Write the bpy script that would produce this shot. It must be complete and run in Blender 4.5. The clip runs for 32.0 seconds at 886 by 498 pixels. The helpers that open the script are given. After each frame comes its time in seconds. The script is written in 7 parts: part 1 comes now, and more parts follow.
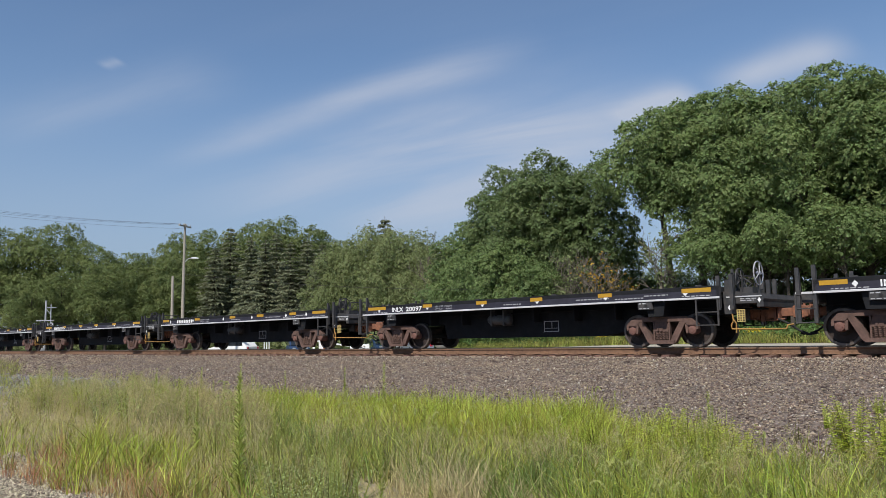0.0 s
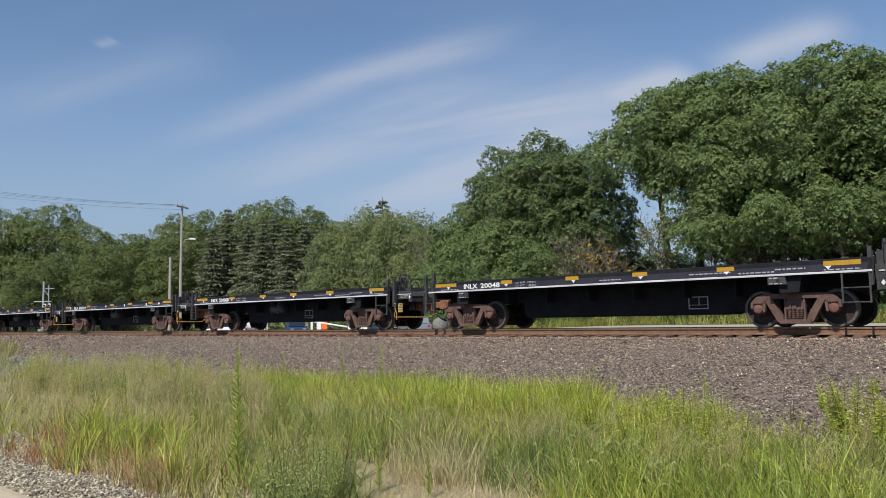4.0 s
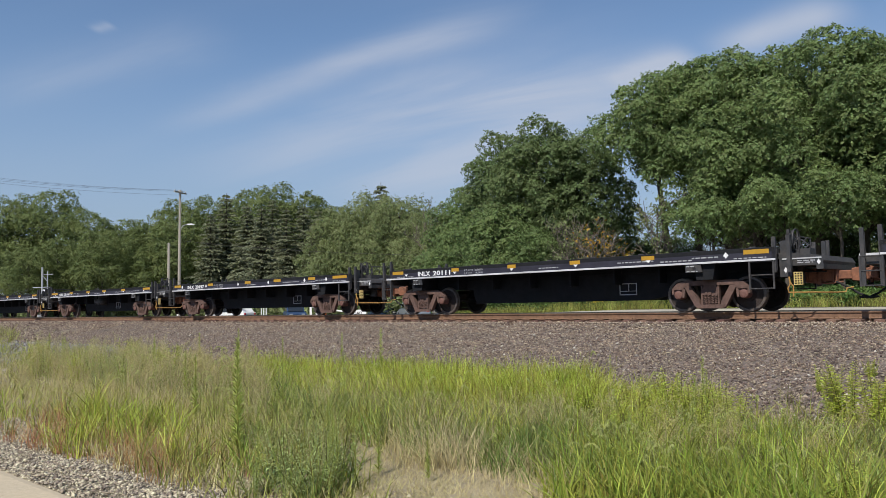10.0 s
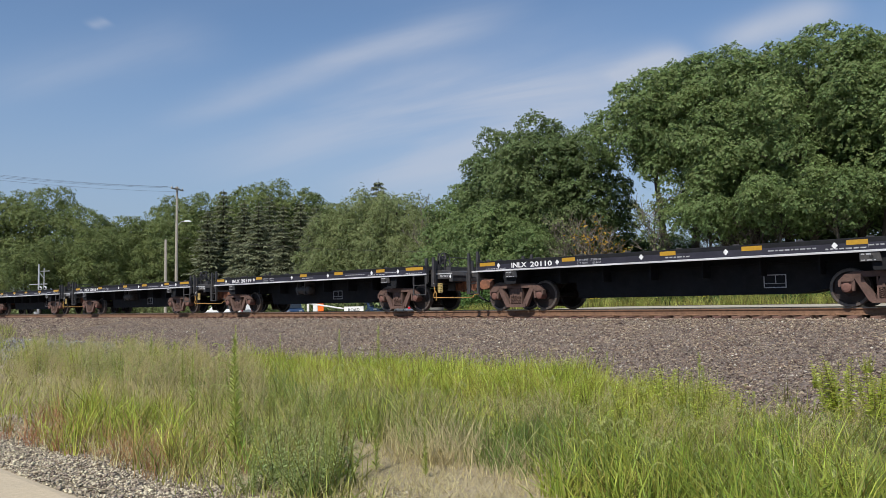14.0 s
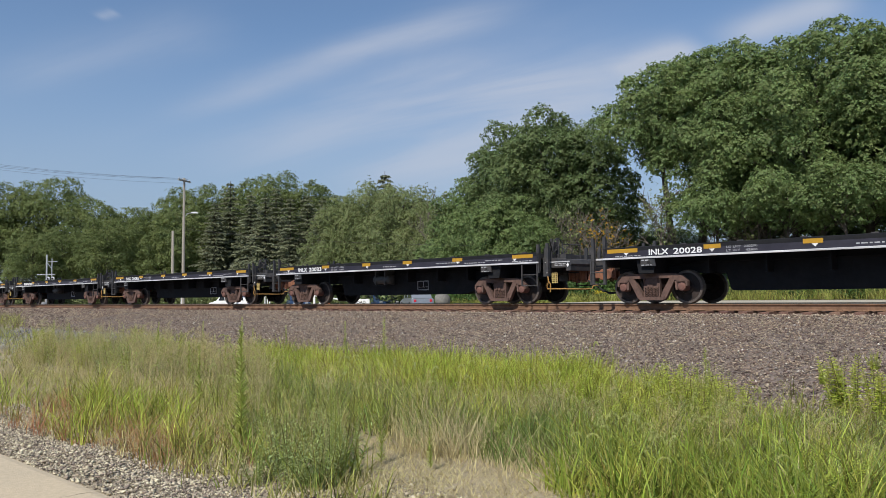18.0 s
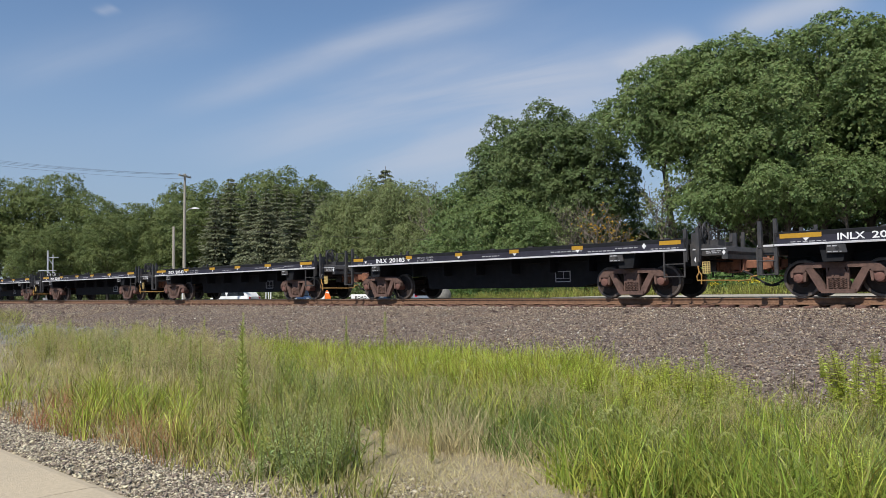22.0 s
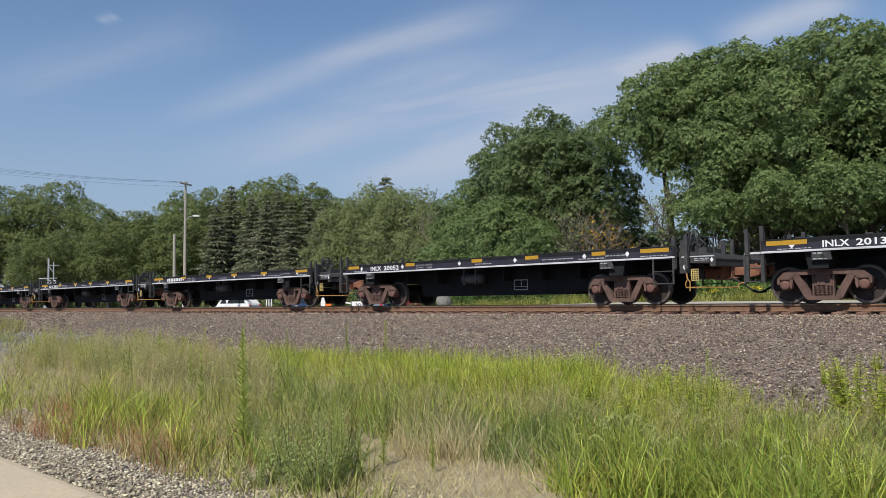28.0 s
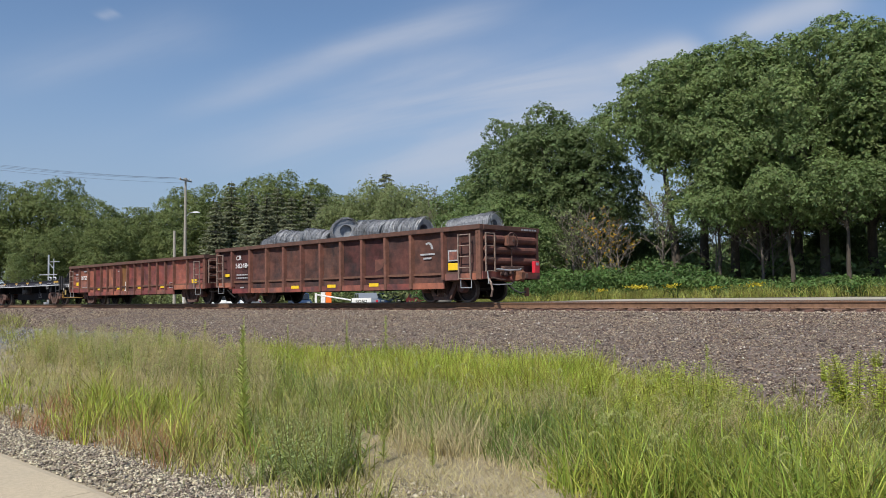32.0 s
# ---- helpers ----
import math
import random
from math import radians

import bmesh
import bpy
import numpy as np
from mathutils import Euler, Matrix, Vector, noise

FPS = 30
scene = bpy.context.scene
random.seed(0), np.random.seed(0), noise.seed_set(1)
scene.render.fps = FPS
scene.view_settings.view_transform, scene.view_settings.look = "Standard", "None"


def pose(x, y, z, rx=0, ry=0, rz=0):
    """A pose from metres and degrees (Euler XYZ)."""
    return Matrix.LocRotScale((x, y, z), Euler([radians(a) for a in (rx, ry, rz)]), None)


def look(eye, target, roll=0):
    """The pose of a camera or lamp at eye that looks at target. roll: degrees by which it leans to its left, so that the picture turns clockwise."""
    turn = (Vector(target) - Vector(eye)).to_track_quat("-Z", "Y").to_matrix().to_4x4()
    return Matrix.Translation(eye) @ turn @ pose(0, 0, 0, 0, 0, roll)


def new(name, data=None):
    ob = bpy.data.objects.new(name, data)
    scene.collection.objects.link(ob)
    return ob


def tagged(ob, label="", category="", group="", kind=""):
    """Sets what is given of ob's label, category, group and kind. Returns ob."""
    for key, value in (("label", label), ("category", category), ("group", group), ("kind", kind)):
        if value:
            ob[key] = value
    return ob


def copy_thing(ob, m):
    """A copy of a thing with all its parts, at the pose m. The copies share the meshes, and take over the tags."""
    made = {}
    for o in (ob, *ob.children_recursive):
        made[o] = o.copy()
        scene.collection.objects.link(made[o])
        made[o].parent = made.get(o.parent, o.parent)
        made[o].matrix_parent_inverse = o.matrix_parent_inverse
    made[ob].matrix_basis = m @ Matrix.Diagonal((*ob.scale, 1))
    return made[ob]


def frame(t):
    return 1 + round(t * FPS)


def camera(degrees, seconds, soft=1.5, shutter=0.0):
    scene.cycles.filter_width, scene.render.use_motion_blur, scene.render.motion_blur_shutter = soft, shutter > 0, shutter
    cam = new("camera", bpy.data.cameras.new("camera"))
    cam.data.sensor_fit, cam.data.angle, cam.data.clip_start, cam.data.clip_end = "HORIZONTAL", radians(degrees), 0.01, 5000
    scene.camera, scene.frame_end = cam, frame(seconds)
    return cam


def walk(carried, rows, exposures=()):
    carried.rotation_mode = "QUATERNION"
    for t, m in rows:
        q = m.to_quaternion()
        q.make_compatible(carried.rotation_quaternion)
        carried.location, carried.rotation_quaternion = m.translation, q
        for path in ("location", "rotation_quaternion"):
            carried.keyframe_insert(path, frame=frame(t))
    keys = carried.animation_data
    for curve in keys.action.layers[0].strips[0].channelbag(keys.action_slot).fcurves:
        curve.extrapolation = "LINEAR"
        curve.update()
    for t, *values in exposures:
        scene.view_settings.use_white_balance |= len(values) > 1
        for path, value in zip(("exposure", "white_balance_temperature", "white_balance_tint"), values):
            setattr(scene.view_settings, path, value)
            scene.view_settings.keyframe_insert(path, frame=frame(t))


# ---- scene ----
# The world: x runs along the track (the train goes towards -x), y away from the camera, z = 0 on top of the rails.
TRACK_Y = 20.64
EYE = (0.0, 0.0, 0.337)


def aim(yaw, pitch, roll):
    """A camera pose: yaw is counted from the track's -x direction towards +y, in degrees."""
    a, b = radians(yaw), radians(pitch)
    way = Vector((-math.cos(a) * math.cos(b), math.sin(a) * math.cos(b), math.sin(b)))
    return look(EYE, Vector(EYE) + 10 * way, roll)


cam = camera(59.51, 32.0, soft=0.5)
PATH = [
    (0.0, 46.761, 6.621, -0.989),
    (0.5, 46.739, 6.651, -0.983),
    (1.0, 46.720, 6.649, -0.984),
    (1.5, 46.741, 6.596, -0.966),
    (2.0, 46.761, 6.453, -0.959),
    (2.5, 46.750, 6.121, -0.951),
    (3.0, 46.736, 5.786, -0.948),
    (3.5, 46.868, 5.450, -0.934),
    (5.5, 46.876, 4.734, -1.109),
    (6.0, 46.829, 4.586, -1.100),
    (6.5, 46.814, 4.489, -1.098),
    (7.0, 46.795, 4.319, -1.086),
    (7.5, 46.816, 4.187, -1.085),
    (8.0, 46.858, 4.168, -1.092),
    (8.5, 46.882, 4.171, -1.112),
    (9.0, 46.921, 4.166, -1.123),
    (9.5, 46.949, 4.152, -1.129),
    (10.0, 46.988, 4.095, -1.146),
    (10.5, 47.021, 4.040, -1.152),
    (11.0, 47.051, 4.027, -1.149),
    (11.5, 47.085, 4.024, -1.154),
    (12.0, 47.106, 3.969, -1.159),
    (12.5, 47.126, 3.889, -1.162),
    (13.0, 47.134, 3.845, -1.163),
    (13.5, 47.163, 3.838, -1.163),
    (14.0, 47.182, 3.849, -1.162),
    (14.5, 47.167, 3.808, -1.165),
    (16.5, 47.001, 3.549, -0.863),
    (17.0, 46.845, 3.455, -0.825),
    (17.5, 46.776, 3.428, -0.804),
    (18.0, 46.709, 3.352, -0.751),
    (18.5, 46.687, 3.280, -0.740),
    (19.0, 46.656, 3.219, -0.753),
    (19.5, 46.648, 3.151, -0.781),
    (20.0, 46.652, 3.142, -0.813),
    (20.5, 46.657, 3.153, -0.854),
    (21.0, 46.675, 3.105, -0.880),
    (21.5, 46.650, 3.035, -0.900),
    (22.0, 46.647, 2.971, -0.912),
    (22.5, 46.666, 2.948, -0.915),
    (23.0, 46.639, 2.967, -0.914),
    (23.5, 46.620, 2.980, -0.921),
    (24.0, 46.624, 3.012, -0.929),
    (24.5, 46.630, 3.019, -0.938),
    (25.0, 46.655, 2.975, -0.947),
    (25.5, 46.694, 2.930, -0.952),
    (27.5, 46.623, 3.495, -1.002),
    (28.0, 46.614, 3.503, -1.003),
    (28.5, 46.596, 3.492, -1.002),
    (29.0, 46.576, 3.450, -1.005),
    (29.5, 46.579, 3.428, -1.000),
    (30.0, 46.601, 3.405, -1.055),
    (30.5, 46.622, 3.367, -1.046),
    (31.0, 46.623, 3.342, -1.036),
    (31.5, 46.613, 3.329, -1.038),
    (32.0, 46.603, 3.256, -0.959),
]
walk(cam, [(t, aim(a, b, c)) for t, a, b, c in PATH], [(0.0, 0.07), (32.0, 0.07)])

# ---- light ----
SUN_ELEVATION, SUN_FROM = 50.0, Vector((0.25, -0.97, 0))
world = bpy.data.worlds.new("sky")
scene.world = world
world.use_nodes = True


def sky_nodes():
    nt = world.node_tree
    n, l = nt.nodes, nt.links
    n.clear()
    sky = n.new("ShaderNodeTexSky")
    sky.sky_type, sky.sun_disc = "NISHITA", False
    sky.sun_elevation = radians(SUN_ELEVATION)
    sky.sun_rotation = math.atan2(SUN_FROM.x, SUN_FROM.y)
    sky.air_density, sky.dust_density, sky.ozone_density = 1.0, 0.05, 4.2
    co = n.new("ShaderNodeTexCoord")
    sep = n.new("ShaderNodeSeparateXYZ")
    l.new(co.outputs["Generated"], sep.inputs[0])

    def mth(op, a, b=None, clamp=False):
        m = n.new("ShaderNodeMath")
        m.operation, m.use_clamp = op, clamp
        for i, v in enumerate((a, b)):
            if v is None:
                continue
            if isinstance(v, (int, float)):
                m.inputs[i].default_value = v
            else:
                l.new(v, m.inputs[i])
        return m.outputs[0]

    up = mth("MAXIMUM", sep.outputs[2], 0.0)
    div = mth("ADD", up, 0.22)
    flat = n.new("ShaderNodeCombineXYZ")
    l.new(mth("DIVIDE", sep.outputs[0], div), flat.inputs[0])
    l.new(mth("DIVIDE", sep.outputs[1], div), flat.inputs[1])
    sep_flat = n.new("ShaderNodeSeparateXYZ")
    l.new(flat.outputs[0], sep_flat.inputs[0])

    def stretched(turn, sx, sy, scale, detail, seed):
        rot = n.new("ShaderNodeMapping")
        rot.inputs["Rotation"].default_value = (0, 0, radians(-turn))
        l.new(flat.outputs[0], rot.inputs[0])
        mp = n.new("ShaderNodeMapping")
        mp.inputs["Scale"].default_value = (sx, sy, 1)
        mp.inputs["Location"].default_value = (seed, seed * 0.7, 0)
        l.new(rot.outputs[0], mp.inputs[0])
        t = n.new("ShaderNodeTexNoise")
        t.inputs["Scale"].default_value, t.inputs["Detail"].default_value = scale, detail
        t.inputs["Roughness"].default_value, t.inputs["Distortion"].default_value = 0.55, 0.5
        l.new(mp.outputs[0], t.inputs["Vector"])
        return t.outputs["Fac"]

    def ranged(v, a, b, lo, hi):
        r = n.new("ShaderNodeMapRange")
        r.interpolation_type = "SMOOTHSTEP"
        for k, q in zip(("From Min", "From Max", "To Min", "To Max"), (a, b, lo, hi)):
            r.inputs[k].default_value = q
        l.new(v, r.inputs["Value"])
        return r.outputs[0]

    fibre = stretched(18, 0.5, 2.6, 1.6, 6, 4.0)
    puff = stretched(30, 1.0, 1.2, 1.3, 5, 9.0)
    soft = stretched(20, 0.7, 1.2, 0.8, 3, 2.0)
    cover = mth("MULTIPLY", ranged(soft, 0.40, 0.80, 0.0, 0.14), ranged(fibre, 0.3, 0.75, 0.35, 1.0))
    # wisps of high cloud: (start, end, half width, density, fibre or puff)
    for (x0, y0), (x1, y1), wide, dense, kind in WISPS:
        ln = math.hypot(x1 - x0, y1 - y0)
        ux, uy = (x1 - x0) / ln, (y1 - y0) / ln
        dx = mth("ADD", sep_flat.outputs[0], -x0)
        dy = mth("ADD", sep_flat.outputs[1], -y0)
        along = mth("ADD", mth("MULTIPLY", dx, ux), mth("MULTIPLY", dy, uy))
        off = mth("SUBTRACT", mth("MULTIPLY", dy, ux), mth("MULTIPLY", dx, uy))
        off = mth("ADD", off, mth("MULTIPLY", mth("SUBTRACT", puff, 0.5), wide * 1.6))
        d = mth("DIVIDE", off, wide)
        body = mth("EXPONENT", mth("MULTIPLY", mth("MULTIPLY", d, d), -1.0))
        ends = mth("MULTIPLY", ranged(along, -0.12 * ln, 0.35 * ln, 0, 1), ranged(along, 0.8 * ln, 1.15 * ln, 1, 0))
        grain = ranged(fibre if kind == 0 else puff, 0.25, 0.68, 0.25, 1.0)
        cover = mth("ADD", cover, mth("MULTIPLY", mth("MULTIPLY", body, ends), mth("MULTIPLY", grain, dense)), True)
    mix = n.new("ShaderNodeMix")
    mix.data_type = "RGBA"
    l.new(mth("MULTIPLY", cover, 0.8), mix.inputs[0])
    haze = n.new("ShaderNodeMix")
    haze.data_type = "RGBA"
    l.new(ranged(up, 0.0, 0.36, 0.85, 0.0), haze.inputs[0])
    l.new(sky.outputs[0], haze.inputs[6])
    haze.inputs[7].default_value = (*HAZE, 1)
    l.new(haze.outputs[2], mix.inputs[6])
    mix.inputs[7].default_value = (*CLOUD, 1)
    bg = n.new("ShaderNodeBackground")
    bg.inputs["Strength"].default_value = SKY_STRENGTH
    l.new(mix.outputs[2], bg.inputs[0])
    out = n.new("ShaderNodeOutputWorld")
    l.new(bg.outputs[0], out.inputs[0])


CLOUD, HAZE, SKY_STRENGTH = (4.5, 4.9, 5.8), (2.50, 3.15, 4.30), 0.110
WISPS = [((-1.95, 1.04), (-1.02, 1.29), 0.065, 0.75, 0), ((-2.27, 1.24), (-1.0, 1.64), 0.17, 0.55, 0), ((-2.2, 1.85), (-0.85, 1.80), 0.24, 0.75, 0), ((-1.0, 1.70), (-0.78, 1.70), 0.060, 0.95, 1),
         ((-0.74, 1.72), (-0.45, 1.71), 0.065, 0.95, 1), ((-1.626, 0.669), (-1.58, 0.69), 0.016, 0.6, 1), ((-2.1, 0.58), (-1.5, 0.87), 0.09, 0.28, 0), ((-1.66, 1.27), (-1.2, 1.38), 0.05, 0.25, 0), ((0.2, -1.4), (1.3, -0.9), 0.15, 0.5, 0), ((0.8, 1.6), (2.0, 1.2), 0.15, 0.5, 0), ((-0.5, -2.0), (0.6, -2.3), 0.2, 0.5, 0)]
sky_nodes()
sun = new("sun", bpy.data.lights.new("sun", "SUN"))
sun.data.energy, sun.data.angle, sun.data.color = 4.8, radians(0.53), (1.0, 0.95, 0.86)
_e = radians(SUN_ELEVATION)
_d = SUN_FROM.normalized() * math.cos(_e) + Vector((0, 0, math.sin(_e)))
sun.matrix_basis = look(_d * 60, (0, 0, 0))


# ---- materials ----
def material(name, color, rough=0.8, metal=0.0, vary=0.25, scale=6.0, tint=None, tint_amount=0.0, tint_scale=1.5, bump=0.15, bump_scale=40.0,
             island=0.0, random_object=0.0, translucent=0.0, spec=0.4, coords="Object", stretch=(1, 1, 1)):
    """A worn surface: a base colour, broad stains towards tint, fine grain and relief."""
    m = bpy.data.materials.new(name)
    m.use_nodes = True
    nt = m.node_tree
    n, l = nt.nodes, nt.links
    b = n["Principled BSDF"]
    b.inputs["Roughness"].default_value, b.inputs["Metallic"].default_value = rough, metal
    b.inputs["Specular IOR Level"].default_value = spec
    co = n.new("ShaderNodeTexCoord")
    mp = n.new("ShaderNodeMapping")
    mp.inputs["Scale"].default_value = stretch
    l.new(co.outputs[coords], mp.inputs[0])
    vec = mp.outputs[0]

    def noise_tex(sc, detail=4.0, rg=0.6):
        t = n.new("ShaderNodeTexNoise")
        t.inputs["Scale"].default_value, t.inputs["Detail"].default_value, t.inputs["Roughness"].default_value = sc, detail, rg
        l.new(vec, t.inputs["Vector"])
        return t.outputs["Fac"]

    def mixed(fac, a, c, blend="MIX"):
        x = n.new("ShaderNodeMix")
        x.data_type, x.blend_type = "RGBA", blend
        for i, v in ((0, fac), (6, a), (7, c)):
            if hasattr(v, "is_output"):
                l.new(v, x.inputs[i])
            else:
                x.inputs[i].default_value = v if i == 0 else (*v[:3], 1)
        return x.outputs[2]

    def ranged(v, a, c, lo, hi):
        r = n.new("ShaderNodeMapRange")
        for k, q in zip(("From Min", "From Max", "To Min", "To Max"), (a, c, lo, hi)):
            r.inputs[k].default_value = q
        l.new(v, r.inputs["Value"])
        return r.outputs[0]

    col = color
    if tint is not None:
        f = ranged(noise_tex(tint_scale, 5, 0.65), 0.40, 0.66, 0.0, tint_amount)
        col = mixed(f, color, tint)
    if vary:
        g = ranged(noise_tex(scale, 6, 0.65), 0.25, 0.75, 1 - vary, 1 + vary)
        cmb = n.new("ShaderNodeCombineColor")
        for i in range(3):
            l.new(g, cmb.inputs[i])
        col = mixed(1.0, col, cmb.outputs[0], "MULTIPLY")
    if island or random_object:
        if island:
            geo = n.new("ShaderNodeNewGeometry")
            src, amt = geo.outputs["Random Per Island"], island
        else:
            geo = n.new("ShaderNodeObjectInfo")
            src, amt = geo.outputs["Random"], random_object
        h = n.new("ShaderNodeHueSaturation")
        l.new(ranged(src, 0, 1, 1 - amt, 1 + amt), h.inputs["Value"])
        l.new(ranged(src, 0, 1, 0.5 - 0.05 * amt, 0.5 + 0.05 * amt), h.inputs["Hue"])
        if hasattr(col, "is_output"):
            l.new(col, h.inputs["Color"])
        else:
            h.inputs["Color"].default_value = (*col[:3], 1)
        col = h.outputs[0]
    if hasattr(col, "is_output"):
        l.new(col, b.inputs["Base Color"])
    else:
        b.inputs["Base Color"].default_value = (*col[:3], 1)
    if bump:
        bp = n.new("ShaderNodeBump")
        bp.inputs["Strength"].default_value = bump
        bp.inputs["Distance"].default_value = 0.02
        l.new(noise_tex(bump_scale, 3, 0.6), bp.inputs["Height"])
        l.new(bp.outputs[0], b.inputs["Normal"])
    if translucent:
        tr = n.new("ShaderNodeBsdfTranslucent")
        if hasattr(col, "is_output"):
            l.new(col, tr.inputs[0])
        else:
            tr.inputs[0].default_value = (*col[:3], 1)
        ms = n.new("ShaderNodeMixShader")
        ms.inputs[0].default_value = translucent
        l.new(b.outputs[0], ms.inputs[1])
        l.new(tr.outputs[0], ms.inputs[2])
        l.new(ms.outputs[0], n["Material Output"].inputs[0])
    return m


M = {}
M["rail_side"] = material("rusted_rail", (0.20, 0.112, 0.068), 0.85, 0.0, 0.3, 9, (0.12, 0.068, 0.042), 0.7, 3)
M["rail_top"] = material("polished_rail_head", (0.42, 0.39, 0.35), 0.35, 0.9, 0.15, 6)
M["tie"] = material("creosoted_tie_timber", (0.205, 0.115, 0.088), 0.95, 0, 0.35, 7, (0.13, 0.08, 0.062), 0.8, 2, 0.5, 30, random_object=0.3, stretch=(6, 1, 6))
M["ballast_bed"] = material("ballast_bed", (0.175, 0.14, 0.12), 0.97, 0, 0.85, 13, (0.11, 0.088, 0.076), 0.8, 4.5, 1.0, 16)
M["ballast"] = material("ballast_stone", (0.290, 0.215, 0.165), 0.95, 0, 0.25, 14, (0.235, 0.190, 0.160), 0.8, 1.2, 0.3, 60, island=0.7)
M["grey_gravel"] = material("grey_gravel", (0.27, 0.265, 0.27), 0.95, 0, 0.25, 14, None, 0, 1, 0.3, 60, island=0.5)
M["pale_stone"] = material("pale_loose_stone", (0.48, 0.44, 0.39), 0.95, 0, 0.2, 14, None, 0, 1, 0.3, 60, island=0.45)
M["limestone"] = material("limestone_chips", (0.45, 0.385, 0.295), 0.95, 0, 0.25, 14, (0.33, 0.275, 0.205), 0.8, 2.0, 0.3, 60, island=0.6)
M["ground"] = material("dry_soil", (0.33, 0.28, 0.205), 0.98, 0, 0.35, 18, (0.17, 0.15, 0.095), 0.8, 0.7, 0.8, 30)
M["kerb"] = material("weathered_concrete", (0.47, 0.39, 0.275), 0.92, 0, 0.14, 25, (0.40, 0.34, 0.25), 0.6, 1.4, 0.3, 70)
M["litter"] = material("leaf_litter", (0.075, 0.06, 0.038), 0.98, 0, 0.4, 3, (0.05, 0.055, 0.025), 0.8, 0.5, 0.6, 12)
M["asphalt"] = material("grey_asphalt", (0.055, 0.054, 0.052), 0.93, 0, 0.2, 40, (0.075, 0.072, 0.068), 0.6, 1, 0.5, 90)
M["far_gravel"] = material("pale_gravel_road", (0.40, 0.365, 0.30), 0.97, 0, 0.2, 6, (0.30, 0.28, 0.22), 0.7, 0.4, 0.4, 20)
M["black"] = material("black_car_paint", (0.011, 0.012, 0.015), 0.8, 0, 0.35, 4, (0.021, 0.020, 0.021), 0.6, 1.3, 0.1, 30, spec=0.2)
M["sill"] = material("dusty_black_sill_paint", (0.021, 0.020, 0.033), 0.6, 0, 0.3, 4, (0.040, 0.038, 0.052), 0.5, 1.6, 0.1, 30)
M["lip"] = material("worn_bright_steel_edge", (0.60, 0.60, 0.62), 0.6, 0.0, 0.3, 3, (0.25, 0.25, 0.26), 0.6, 1.5, 0.15, 40)
M["gear"] = material("charcoal_steel", (0.034, 0.035, 0.039), 0.6, 0, 0.3, 9, (0.10, 0.085, 0.075), 0.5, 4, 0.15, 40)
M["truck"] = material("rusty_cast_steel", (0.135, 0.080, 0.065), 0.9, 0, 0.3, 8, (0.07, 0.045, 0.038), 0.75, 3, 0.4, 45)
M["bearing"] = material("reddish_bearing_steel", (0.165, 0.078, 0.062), 0.8, 0, 0.25, 12, (0.12, 0.07, 0.06), 0.6, 6)
M["wheel"] = material("dark_wheel_steel", (0.036, 0.028, 0.026), 0.7, 0.2, 0.35, 5, (0.06, 0.04, 0.034), 0.5, 4, 0.2, 30)
M["tread"] = material("worn_wheel_rim", (0.15, 0.125, 0.11), 0.5, 0.4, 0.3, 7, (0.06, 0.045, 0.04), 0.6, 5)
M["coupler"] = material("orange_rusted_casting", (0.245, 0.105, 0.06), 0.9, 0, 0.35, 10, (0.12, 0.06, 0.045), 0.8, 4, 0.4, 40)
M["lever"] = material("ochre_rod_paint", (0.42, 0.235, 0.06), 0.8, 0, 0.3, 10, (0.2, 0.11, 0.05), 0.7, 5)
M["step"] = material("pale_yellow_grating_paint", (0.52, 0.40, 0.15), 0.7, 0, 0.2, 12, (0.3, 0.2, 0.1), 0.6, 5)
M["yellow"] = material("amber_reflective_tape", (0.45, 0.25, 0.02), 0.45, 0, 0.15, 12, (0.36, 0.20, 0.025), 0.5, 4, 0.05)
M["bright_yellow"] = material("yellow_reflective_tape", (0.85, 0.56, 0.02), 0.45, 0, 0.1, 12, (0.7, 0.43, 0.03), 0.5, 4, 0.05)
M["white"] = material("white_stencil_paint", (0.78, 0.78, 0.79), 0.7, 0, 0.15, 20, (0.5, 0.5, 0.5), 0.5, 9, 0.05)
M["dim_white"] = material("worn_stencil_paint", (0.42, 0.42, 0.44), 0.7, 0, 0.25, 20, (0.2, 0.2, 0.21), 0.7, 12, 0.05)
M["tank"] = material("dusty_grey_tank", (0.055, 0.055, 0.057), 0.6, 0, 0.3, 6, (0.09, 0.085, 0.08), 0.5, 3)
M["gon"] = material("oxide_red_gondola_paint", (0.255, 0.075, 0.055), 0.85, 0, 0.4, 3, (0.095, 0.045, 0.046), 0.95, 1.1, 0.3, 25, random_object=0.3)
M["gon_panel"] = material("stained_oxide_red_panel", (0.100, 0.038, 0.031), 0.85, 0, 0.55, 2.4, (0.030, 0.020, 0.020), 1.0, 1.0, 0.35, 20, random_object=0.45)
M["gon_rib"] = material("oxide_red_rib", (0.185, 0.078, 0.055), 0.85, 0, 0.3, 5, (0.10, 0.05, 0.038), 0.8, 2, 0.25, 30, random_object=0.12)
M["gon_ochre"] = material("ochre_stained_panel", (0.20, 0.095, 0.030), 0.85, 0, 0.3, 3, (0.13, 0.06, 0.035), 0.8, 1.2, 0.25, 25)
M["gon_rim"] = material("dark_rusty_rim", (0.125, 0.062, 0.046), 0.9, 0, 0.3, 6, (0.08, 0.048, 0.04), 0.7, 2.5, 0.3, 30)
